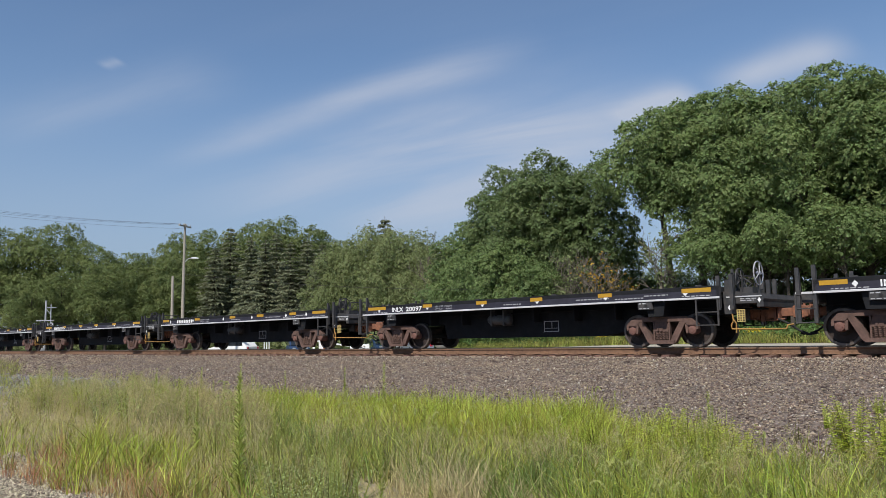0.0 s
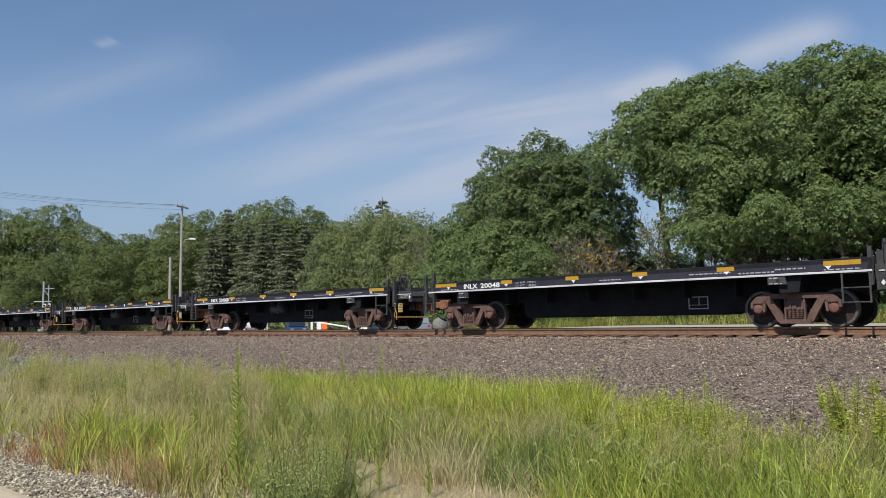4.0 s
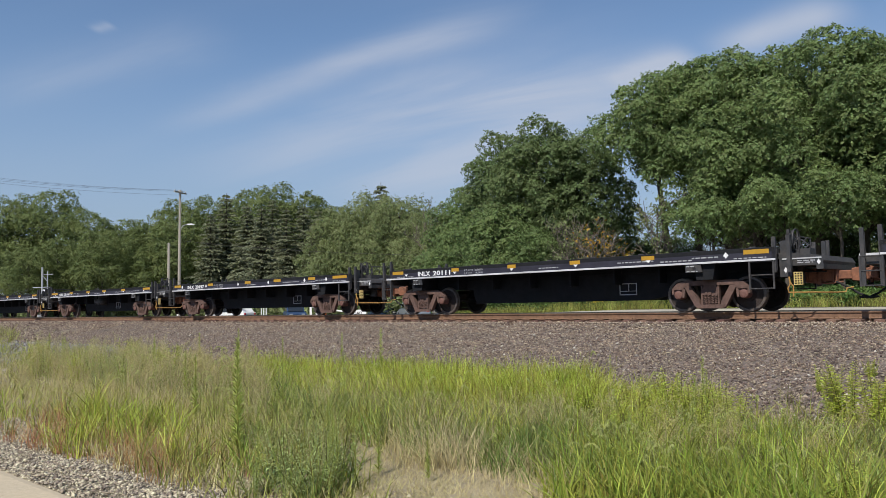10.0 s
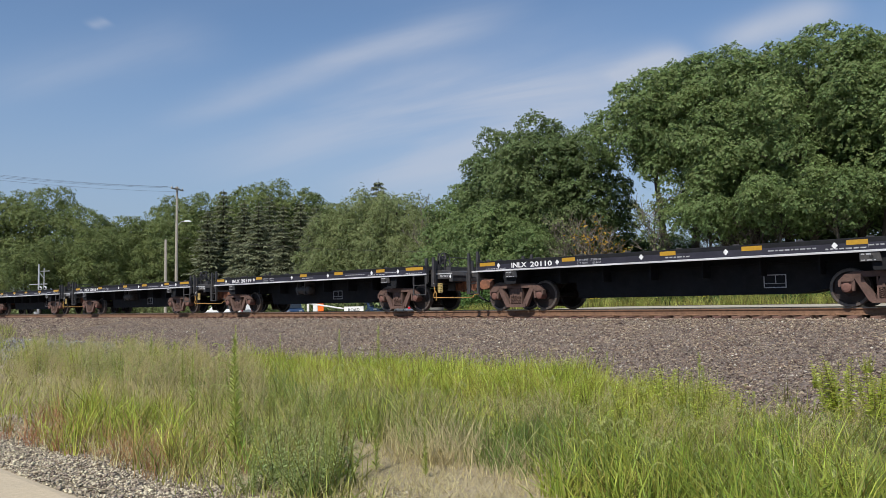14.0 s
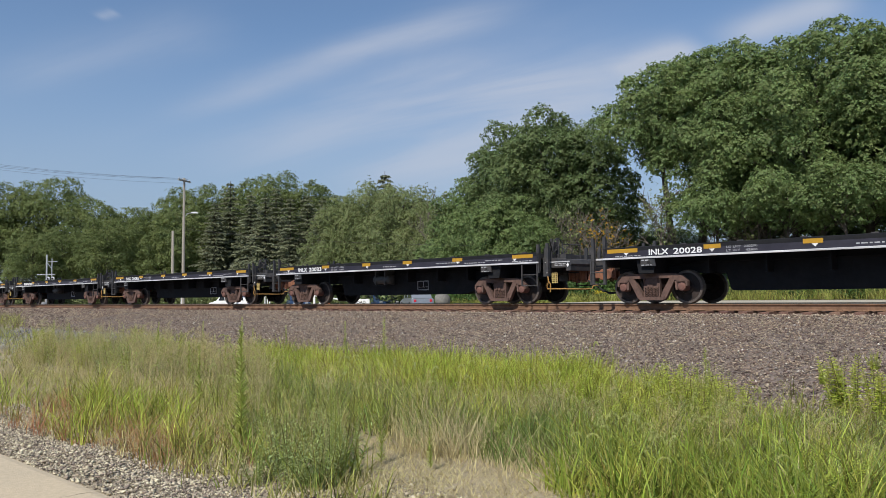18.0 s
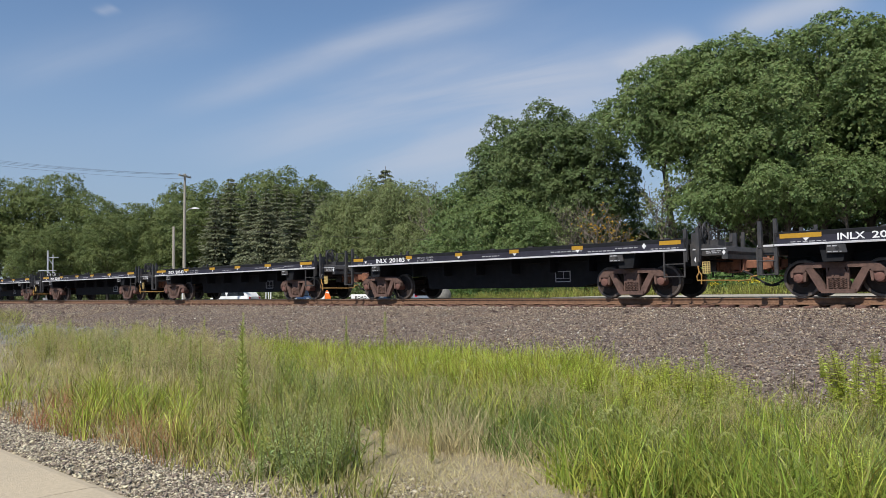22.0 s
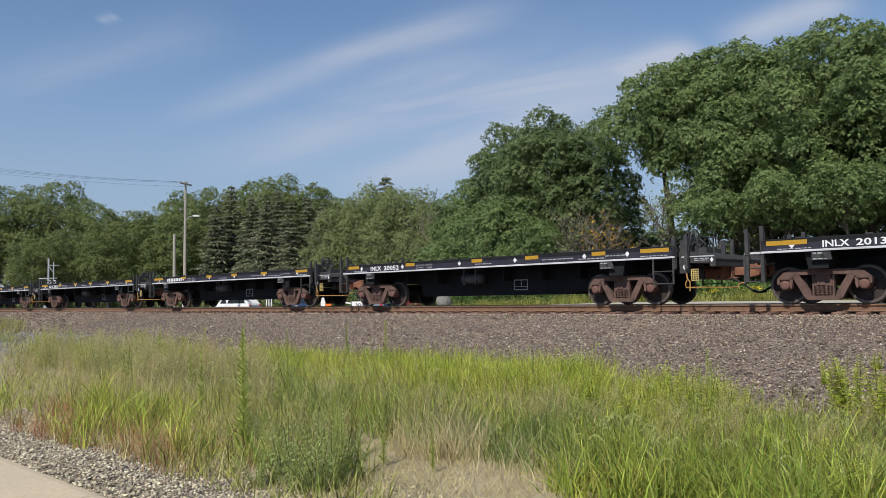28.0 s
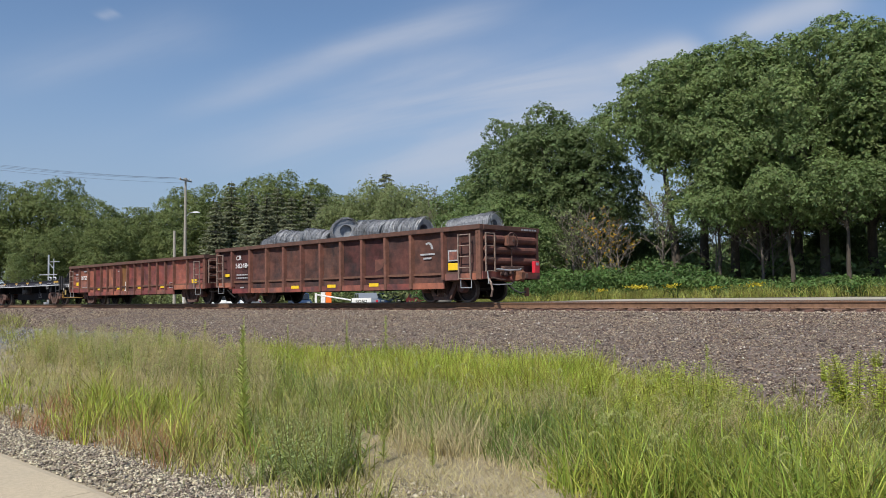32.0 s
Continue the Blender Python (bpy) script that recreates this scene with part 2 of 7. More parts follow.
M["ladder"] = material("worn_ladder_paint", (0.30, 0.23, 0.19), 0.8, 0, 0.35, 14, (0.15, 0.085, 0.06), 0.8, 6)
M["gon_inner"] = material("rusty_gondola_inside", (0.16, 0.075, 0.05), 0.9, 0, 0.35, 3, (0.08, 0.05, 0.04), 0.8, 1)
M["coil"] = material("galvanised_wire", (0.34, 0.35, 0.37), 0.5, 0.35, 0.3, 18, (0.25, 0.25, 0.27), 0.6, 5, 0.2, 60, island=0.35)
M["red"] = material("red_marker", (0.62, 0.03, 0.05), 0.5, 0, 0.1, 10)
M["rock"] = material("grey_field_stone", (0.17, 0.165, 0.15), 0.95, 0, 0.3, 6, (0.11, 0.105, 0.095), 0.7, 2, 0.5, 20)
M["pole"] = material("weathered_pole_timber", (0.36, 0.33, 0.28), 0.95, 0, 0.2, 12, (0.25, 0.225, 0.19), 0.6, 2, 0.3, 40, stretch=(6, 6, 0.6))
M["steel"] = material("galvanised_steel", (0.48, 0.49, 0.50), 0.5, 0.5, 0.15, 12)
M["white_paint"] = material("white_paint", (0.80, 0.80, 0.79), 0.5, 0, 0.06, 10, (0.65, 0.65, 0.62), 0.4, 3, 0.05)
M["orange"] = material("safety_orange", (0.85, 0.17, 0.02), 0.55, 0, 0.08, 10)
M["rubber"] = material("black_rubber", (0.02, 0.02, 0.021), 0.85, 0, 0.2, 20)
M["glass"] = material("dark_car_glass", (0.02, 0.025, 0.03), 0.06, 0, 0, 1, None, 0, 1, 0, spec=0.9)
M["silver"] = material("silver_car_paint", (0.33, 0.36, 0.40), 0.3, 0.5, 0.05, 8, None, 0, 1, 0)
M["car_blue"] = material("dark_blue_car_paint", (0.03, 0.06, 0.13), 0.3, 0.1, 0.05, 8, None, 0, 1, 0)
M["car_red"] = material("dull_red_car_paint", (0.16, 0.025, 0.03), 0.35, 0.1, 0.05, 8, None, 0, 1, 0)
M["bark"] = material("grey_brown_bark", (0.085, 0.068, 0.054), 0.95, 0, 0.35, 5, (0.07, 0.06, 0.05), 0.7, 1.5, 0.8, 16, stretch=(3, 3, 0.7))
M["twig"] = material("pale_dead_twig", (0.15, 0.125, 0.105), 0.95, 0, 0.25, 6)


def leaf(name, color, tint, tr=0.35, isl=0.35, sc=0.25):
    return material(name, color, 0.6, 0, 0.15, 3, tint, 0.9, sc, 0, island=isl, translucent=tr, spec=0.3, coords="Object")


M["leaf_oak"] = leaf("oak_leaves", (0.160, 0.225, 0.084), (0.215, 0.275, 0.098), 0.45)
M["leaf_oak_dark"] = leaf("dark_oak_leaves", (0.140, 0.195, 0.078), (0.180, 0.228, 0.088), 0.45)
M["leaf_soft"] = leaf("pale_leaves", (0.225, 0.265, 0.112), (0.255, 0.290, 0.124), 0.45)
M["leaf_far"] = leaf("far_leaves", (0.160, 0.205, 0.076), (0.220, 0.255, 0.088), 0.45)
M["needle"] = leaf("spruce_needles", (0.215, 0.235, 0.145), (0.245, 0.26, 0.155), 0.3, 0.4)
M["leaf_bush"] = leaf("bush_leaves", (0.085, 0.155, 0.045), (0.12, 0.19, 0.05))
M["grass_bright"] = leaf("bright_grass", (0.30, 0.36, 0.045), (0.58, 0.54, 0.12), 0.35, 0.6, 1.6)
M["grass_broad"] = leaf("broad_grass", (0.19, 0.26, 0.040), (0.42, 0.45, 0.08), 0.35, 0.45, 2.2)
M["grass_green"] = leaf("green_grass", (0.24, 0.265, 0.055), (0.50, 0.45, 0.14), 0.35, 0.65, 1.9)
M["grass_dry"] = leaf("straw_grass", (0.55, 0.465, 0.265), (0.47, 0.41, 0.19), 0.3, 0.3, 0.6)
M["grass_dark"] = leaf("dark_green_grass", (0.16, 0.22, 0.055), (0.25, 0.28, 0.075), 0.3, 0.5, 0.8)
M["grass_mauve"] = leaf("dead_mauve_grass", (0.27, 0.19, 0.135), (0.36, 0.29, 0.17), 0.3, 0.35, 0.8)
M["airy_seed"] = leaf("beige_seed_sprays", (0.54, 0.45, 0.20), (0.48, 0.44, 0.15), 0.4, 0.3, 0.8)
M["airy_green"] = leaf("pale_green_seed_sprays", (0.36, 0.39, 0.13), (0.44, 0.43, 0.18), 0.4, 0.3, 0.8)
M["grass_red"] = leaf("red_stemmed_grass", (0.44, 0.20, 0.115), (0.42, 0.31, 0.13), 0.3, 0.3, 0.8)
M["weed"] = leaf("weed_leaves", (0.36, 0.42, 0.10), (0.43, 0.47, 0.13), 0.3, 0.3, 0.8)
M["weed_teal"] = leaf("grey_green_weed_leaves", (0.34, 0.41, 0.16), (0.43, 0.47, 0.20), 0.3, 0.4, 0.8)
M["weed_lime"] = leaf("lime_weed_leaves", (0.44, 0.50, 0.075), (0.50, 0.53, 0.10), 0.35, 0.3, 0.8)
M["flower"] = leaf("yellow_flowers", (0.62, 0.50, 0.04), (0.5, 0.42, 0.05), 0.3, 0.2)
M["seedhead"] = leaf("foxtail_seed_heads", (0.50, 0.53, 0.20), (0.57, 0.57, 0.26), 0.45, 0.25, 0.8)
M["autumn"] = leaf("yellowing_leaves", (0.38, 0.24, 0.03), (0.30, 0.22, 0.03), 0.35, 0.3)


# ---- mesh helpers ----
def mesh_of(name, bm, mat, smooth=False):
    me = bpy.data.meshes.new(name)
    bm.to_mesh(me)
    bm.free()
    for k in (mat if isinstance(mat, (list, tuple)) else [mat]):
        me.materials.append(k)
    if smooth:
        me.polygons.foreach_set("use_smooth", [True] * len(me.polygons))
    return me


def part(name, bm, mat, parent=None, label="", at=None, smooth=False):
    """Links a bmesh (or a ready mesh) as one mesh object under a thing or a part."""
    me = bm if isinstance(bm, bpy.types.Mesh) else mesh_of(name, bm, mat, smooth)
    ob = new(name, me)
    if parent is not None:
        ob.parent = parent
    if at is not None:
        ob.matrix_basis = at if isinstance(at, Matrix) else Matrix.Translation(at)
    return tagged(ob, label=label)


def thing(name, label, category, group="", kind="", at=None):
    ob = new(name)
    if at is not None:
        ob.matrix_basis = at
    return tagged(ob, label, category, group, kind)


def add_box(bm, x0, x1, y0, y1, z0, z1, m=None):
    v = [bm.verts.new(c) for c in ((x0, y0, z0), (x1, y0, z0), (x1, y1, z0), (x0, y1, z0), (x0, y0, z1), (x1, y0, z1), (x1, y1, z1), (x0, y1, z1))]
    if m is not None:
        for q in v:
            q.co = m @ q.co
    for f in ((3, 2, 1, 0), (4, 5, 6, 7), (0, 1, 5, 4), (1, 2, 6, 5), (2, 3, 7, 6), (3, 0, 4, 7)):
        bm.faces.new([v[i] for i in f])
    return v


def box(x0, x1, y0, y1, z0, z1, bevel=0.0):
    bm = bmesh.new()
    add_box(bm, x0, x1, y0, y1, z0, z1)
    if bevel:
        bmesh.ops.bevel(bm, geom=bm.edges[:], offset=bevel, segments=2, profile=0.6, affect="EDGES")
    return bm


def add_tube(bm, pts, rad, sides=6, cap=True):
    """A tube along pts; rad is a number or one radius a point."""
    pts = [Vector(q) for q in pts]
    rads = rad if isinstance(rad, (list, tuple)) else [rad] * len(pts)
    rings = []
    side = None
    for i, q in enumerate(pts):
        d = (pts[min(i + 1, len(pts) - 1)] - pts[max(i - 1, 0)]).normalized()
        if side is None:
            side = d.orthogonal().normalized()
        side = (side - d * side.dot(d))
        side = side.normalized() if side.length > 1e-6 else d.orthogonal().normalized()
        o = d.cross(side)
        rings.append([bm.verts.new(q + rads[i] * (math.cos(a) * side + math.sin(a) * o)) for a in [2 * math.pi * k / sides for k in range(sides)]])
    for a, c in zip(rings, rings[1:]):
        for k in range(sides):
            bm.faces.new((a[k], a[(k + 1) % sides], c[(k + 1) % sides], c[k]))
    if cap:
        bm.faces.new(rings[0][::-1])
        bm.faces.new(rings[-1])
    return bm


def tube(pts, rad, sides=6):
    return add_tube(bmesh.new(), pts, rad, sides)


def add_lathe(bm, profile, axis="y", at=(0, 0, 0), sides=24):
    """Turns (offset along the axis, radius) pairs round the axis."""
    rings = []
    for u, r in profile:
        ring = []
        for k in range(sides):
            a = 2 * math.pi * k / sides
            c, s = r * math.cos(a), r * math.sin(a)
            q = {"y": (c, u, s), "x": (u, c, s), "z": (c, s, u)}[axis]
            ring.append(bm.verts.new(Vector(q) + Vector(at)))
        rings.append(ring)
    for a, c in zip(rings, rings[1:]):
        for k in range(sides):
            bm.faces.new((a[k], a[(k + 1) % sides], c[(k + 1) % sides], c[k]))
    bm.faces.new(rings[0][::-1])
    bm.faces.new(rings[-1])
    bmesh.ops.recalc_face_normals(bm, faces=bm.faces[:])
    return bm


def add_prism(bm, outline, y0, y1):
    """An outline of (x, z) points, thick from y0 to y1."""
    a = [bm.verts.new((x, y0, z)) for x, z in outline]
    c = [bm.verts.new((x, y1, z)) for x, z in outline]
    k = len(a)
    bm.faces.new(a)
    bm.faces.new(c[::-1])
    for i in range(k):
        bm.faces.new((a[i], c[i], c[(i + 1) % k], a[(i + 1) % k]))
    bmesh.ops.recalc_face_normals(bm, faces=bm.faces[:])
    return bm


def lettering(text, height, mat, width=None, bold=0.0):
    """Raised letters as a mesh: they start at x = 0, stand on z = 0 and face -y."""
    cu = bpy.data.curves.new("lettering", "FONT")
    cu.body, cu.size, cu.extrude, cu.resolution_u, cu.offset = text, height / 0.72, 0.002, 2, bold
    ob = bpy.data.objects.new("lettering", cu)
    scene.collection.objects.link(ob)
    dg = bpy.context.evaluated_depsgraph_get()
    me = bpy.data.meshes.new_from_object(ob.evaluated_get(dg))
    bpy.data.objects.remove(ob)
    bpy.data.curves.remove(cu)
    xs = [v.co.x for v in me.vertices]
    sx = width / (max(xs) - min(xs)) if width else 1.0
    lo = min(xs)
    for v in me.vertices:
        v.co = ((v.co.x - lo) * sx, -v.co.z, v.co.y)
    me.materials.clear()
    me.materials.append(mat)
    return me


def quads_mesh(name, verts, faces, mat):
    me = bpy.data.meshes.new(name)
    verts = np.asarray(verts, dtype=np.float32)
    faces = np.asarray(faces, dtype=np.int32)
    k = faces.shape[1]
    me.vertices.add(len(verts))
    me.vertices.foreach_set("co", verts.ravel())
    me.loops.add(faces.size)
    me.loops.foreach_set("vertex_index", faces.ravel())
    me.polygons.add(len(faces))
    me.polygons.foreach_set("loop_start", np.arange(0, faces.size, k, dtype=np.int32))
    me.update(calc_edges=True)
    me.materials.append(mat)
    return me


# ---- lettering ----
LOAD_TEXT = [lettering("LD LMT  220200", 0.058, M["dim_white"], 0.78), lettering("LD LMT  220100", 0.058, M["dim_white"], 0.78)]
LIGHT_TEXT = [lettering("LT WT    42800", 0.058, M["dim_white"], 0.78), lettering("LT WT    43800", 0.058, M["dim_white"], 0.78)]
NUMBERS = {-2: "INLX 20097", -1: "INLX 20128", 0: "INLX 20084", 1: "INLX 20031", 2: "INLX 200068", 3: "INLX 20048", 5: "INLX 20039", 6: "INLX 20035", 7: "INLX 20164", 8: "INLX 20149", 9: "INLX 20197", 10: "INLX 20111", 11: "INLX 20065", 12: "INLX 20192", 13: "INLX 20016", 14: "INLX 20119", 15: "INLX 20110", 16: "INLX 20115", 18: "INLX 20056", 19: "INLX 20033", 20: "INLX 20028", 21: "INLX 20100", 22: "INLX 20160", 23: "INLX 20143", 24: "INLX 20183", 25: "INLX 20019", 26: "INLX 20114", 27: "INLX 20077", 28: "INLX 20011", 29: "INLX 20015", 31: "INLX 20052", 32: "INLX 20136", 33: "INLX 20113"}
MARK_TEXT = lettering("INLX", 0.155, M["white"], 0.58, 0.004)
NUMBER_TEXT = {n: lettering(v.split()[1], 0.155, M["white"], 0.80, 0.004) for n, v in NUMBERS.items()}


# ---- ground and track ----
def smooth01(a, b, v):
    t = max(0.0, min(1.0, (v - a) / (b - a)))
    return t * t * (3 - 2 * t)


def far_level(x):
    return -0.19 - 0.79 * smooth01(-22, -50, x) if x > -400 else -0.98


def ease(a, b, v):
    t = np.clip((v - a) / (b - a), 0.0, 1.0)
    return t * t * (3 - 2 * t)


def swell(x, y, k=1.0):
    """Gentle uneven ground, between about -1 and 1."""
    return (np.sin(1.7 * k * x + 0.6 * k * y) + np.sin(-0.9 * k * x + 2.1 * k * y + 1.3) + np.sin(3.1 * k * x + 2.7 * k * y + 4.0) * 0.6) / 2.6


def ground_zs(x, y):
    """The height of the ground: verge, ballast slope, track bed, and the level land beyond."""
    x, y = np.asarray(x, float), np.asarray(y, float)
    verge = -1.15 - 0.10 * ease(2.75, 3.7, y) + 0.04 * swell(x, y) * ease(2.7, 3.4, y)
    slope = -1.25 + 0.96 * ease(10.0, 19.2, y) + 0.025 * swell(x, y, 1.6) * ease(18.5, 17, y)
    far = np.where(x > -400, -0.19 - 0.79 * ease(-22, -50, x), -0.98)
    beyond = -0.285 + (far + 0.285) * ease(22.7, 25.5, y)
    return np.where(y < 2.47, -1.27, np.where(y < 10.6, verge, np.where(y < 18.5, slope, np.where(y < 22.7, -0.285, beyond))))


def ground_z(x, y):
    return float(ground_zs(x, y))


def build_ground():
    xs = [-3000, -1500, -800, -500, -300, -200, -140, -100, -80, -60] + [-50 + 0.5 * i for i in range(125)] + [14, 18, 24, 32, 45, 60, 100, 200, 500, 1500, 3000]
    ys = [-3000, -600, -100, -20, 0, 2.3, 2.45, 2.5, 2.7] + [2.7 + 0.25 * i for i in range(1, 65)] + [19.0, 19.6, 21, 22.3, 22.7, 23.2, 23.8, 24.6, 25.5, 28, 33, 36, 41, 46, 60, 80, 120, 200, 500, 1500, 3000]
    gx, gy = [q.ravel() for q in np.meshgrid(xs, ys)]
    verts = np.stack([gx, gy, ground_zs(gx, gy)], 1)
    w = len(xs)
    faces = [(j * w + i, j * w + i + 1, (j + 1) * w + i + 1, (j + 1) * w + i) for j in range(len(ys) - 1) for i in range(w - 1)]
    me = quads_mesh("ground", verts, faces, M["ground"])
    me.materials.append(M["ballast_bed"])
    me.materials.append(M["far_gravel"])
    me.materials.append(M["asphalt"])
    me.materials.append(M["litter"])
    for p in me.polygons:
        c = p.center
        if 10.2 < c.y < 24.4:
            p.material_index = 1
        elif 24.4 < c.y < 43 and c.x > -400:
            p.material_index = 2
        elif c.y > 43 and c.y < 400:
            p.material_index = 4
        elif c.y < 2.48:
            p.material_index = 3
    me.polygons.foreach_set("use_smooth", [True] * len(me.polygons))
    ob = new("ground", me)
    tagged(ob, "dry soil verge, ballast slope and pale gravel land", "ground", kind="structure")


build_ground()


def scatter_stones(name, label, mat, count, xr, yr, size, seed, dense=None, lift=0.3, thick=0.75, rough=0.26):
    """Loose broken stones, each a small uneven eight-sided lump, joined."""
    rng = np.random.default_rng(seed)
    xs, ys = rng.uniform(*xr, count), rng.uniform(*yr, count)
    if dense is not None:
        keep = rng.random(count) < dense(xs, ys)
        xs, ys = xs[keep], ys[keep]
    count = len(xs)
    zs = ground_zs(xs, ys) + rng.uniform(-0.3, 0.5, count) * size
    base = np.array([(1, 0, 0), (-1, 0, 0), (0, 1, 0), (0, -1, 0), (0, 0, 1), (0, 0, -1)], float)
    tri = np.array([(0, 2, 4), (2, 1, 4), (1, 3, 4), (3, 0, 4), (2, 0, 5), (1, 2, 5), (3, 1, 5), (0, 3, 5)])
    s = size * np.minimum(rng.lognormal(0, 0.36, count), 2.2)
    shape = base[None] * rng.uniform(0.55, 1.3, (count, 6, 1)) + rng.normal(0, rough, (count, 6, 3))
    shape[:, :, 2] *= thick
    a = rng.uniform(0, 6.28, count)
    ca, sa = np.cos(a)[:, None], np.sin(a)[:, None]
    px = shape[:, :, 0] * ca - shape[:, :, 1] * sa
    py = shape[:, :, 0] * sa + shape[:, :, 1] * ca
    v = np.stack([px, py, shape[:, :, 2]], 2) * s[:, None, None] * 0.5
    v += np.stack([xs, ys, zs + s * lift], 1)[:, None, :]
    f = (tri[None] + (np.arange(count) * 6)[:, None, None]).reshape(-1, 3)
    me = quads_mesh(name, v.reshape(-1, 3), f, mat)
    return tagged(new(name, me), label, "stones", kind="stuff")


def rail_profile(head):
    w, h = 0.037, 0.0
    if head:
        return [(-w, -0.006), (-w * 0.8, 0), (w * 0.8, 0), (w, -0.006), (w, -0.01), (-w, -0.01)]
    return [(-w, -0.01), (w, -0.01), (w, -0.042), (0.010, -0.055), (0.010, -0.145), (0.075, -0.168), (0.075, -0.18), (-0.075, -0.18), (-0.075, -0.168), (-0.010, -0.145), (-0.010, -0.055), (-w, -0.042)]


def extrude_x(profile, x0, x1):
    bm = bmesh.new()
    a = [bm.verts.new((x0, y, z)) for y, z in profile]
    c = [bm.verts.new((x1, y, z)) for y, z in profile]
    k = len(a)
    bm.faces.new(a)
    bm.faces.new(c[::-1])
    for i in range(k):
        bm.faces.new((a[i], c[i], c[(i + 1) % k], a[(i + 1) % k]))
    bmesh.ops.recalc_face_normals(bm, faces=bm.faces[:])
    return bm


def build_track():
    track = thing("railway_track", "single railway track with rusted rails on timber ties", "railway track", kind="structure", at=pose(0, TRACK_Y, 0))
    for s in (-1, 1):
        r = part("rail", extrude_x(rail_profile(False), -900, 300), M["rail_side"], track, "brown rusted steel rail", (0, s * 0.755, 0))
        part("rail_head", extrude_x(rail_profile(True), -900, 300), M["rail_top"], r, "polished rail head")
    rng = random.Random(4)
    me = mesh_of("tie", box(-0.115, 0.115, -1.30, 1.30, -0.17, 0, 0.008), M["tie"])
    plate = box(-0.10, 0.10, -0.17, 0.17, 0, 0.018, 0.004)
    for dx, dy in ((0.05, 0.10), (-0.05, 0.10), (0.05, -0.10), (-0.05, -0.10)):
        add_box(plate, dx - 0.012, dx + 0.012, dy - 0.016, dy + 0.016, 0.01, 0.045)
    plate = mesh_of("tie_plate", plate, M["rail_side"])
    x = -62.0
    while x < 12:
        t = part("tie", me, None, track, "", pose(x + rng.uniform(-0.03, 0.03), rng.uniform(-0.06, 0.06), -0.19 - rng.uniform(0, 0.015), 0, rng.uniform(-2, 2), rng.uniform(-1.5, 1.5)))
        if x > -40:
            part("tie_plate", plate, None, t, "", (0, -0.755, 0.001))
        x += 0.53
    bm = bmesh.new()
    x = -260.0
    while x < -62.2:
        add_box(bm, x - 0.115, x + 0.115, -1.3, 1.3, -0.37, -0.2)
        x += 0.53
    x = 12.4
    while x < 60:
        add_box(bm, x - 0.115, x + 0.115, -1.3, 1.3, -0.37, -0.2)
        x += 0.53
    tagged(part("far_ties", bm, M["tie"], track), kind="stuff")


build_track()


def build_kerb():
    prof = [(1.30, -1.40), (1.30, -1.125), (1.34, -1.115), (2.46, -1.11), (2.53, -1.122), (2.57, -1.15), (2.59, -1.40)]
    kerb = thing("kerb", "pale weathered concrete kerb beside the gravel verge", "kerb", kind="structure")
    x = -60.0
    i = 0
    while x < 20:
        part("kerb_stone", extrude_x(prof, x, x + 2.99), M["kerb"], kerb)
        x += 3.0


build_kerb()


# ---- rolling stock ----
WB, R_WHEEL = 1.767, 0.457
PITCH, TRUCK_GAP = 15.867, 10.48


def wheelset_mesh():
    bm = bmesh.new()
    add_lathe(bm, [(-0.86, 0.075), (0.86, 0.075)], "y", sides=12)
    for s in (-1, 1):
        prof = [(-0.07, 0.10), (-0.07, 0.18), (-0.035, 0.20), (-0.02, 0.36), (-0.065, 0.385), (-0.065, R_WHEEL - 0.012), (-0.05, R_WHEEL), (0.03, R_WHEEL + 0.002), (0.04, R_WHEEL + 0.012), (0.065, R_WHEEL + 0.012), (0.07, R_WHEEL), (0.07, 0.39), (0.02, 0.37), (0.015, 0.20), (0.06, 0.18), (0.06, 0.10)]
        add_lathe(bm, [(s * -u * 1.0 * (1 if s > 0 else 1), r) for u, r in (prof if s > 0 else prof)], "y", (0, s * 0.755, 0), sides=32)
        # the turning bearing cap with three bolts
        add_lathe(bm, [(s * 0.86, 0.115), (s * 1.13, 0.115), (s * 1.15, 0.10), (s * 1.165, 0.05)], "y", sides=16)
        for k in range(3):
            a = k * 2.0944
            add_lathe(bm, [(s * 1.13, 0.02), (s * 1.165, 0.018)], "y", (0.062 * math.cos(a), 0, 0.062 * math.sin(a)), sides=6)
    me = mesh_of("wheelset", bm, [M["wheel"], M["bearing"], M["tread"]])
    for p in me.polygons:
        if abs(p.center.y) > 0.86:
            p.material_index = 1
        elif math.hypot(p.center.x, p.center.z) > R_WHEEL - 0.05:
            p.material_index = 2
    return me


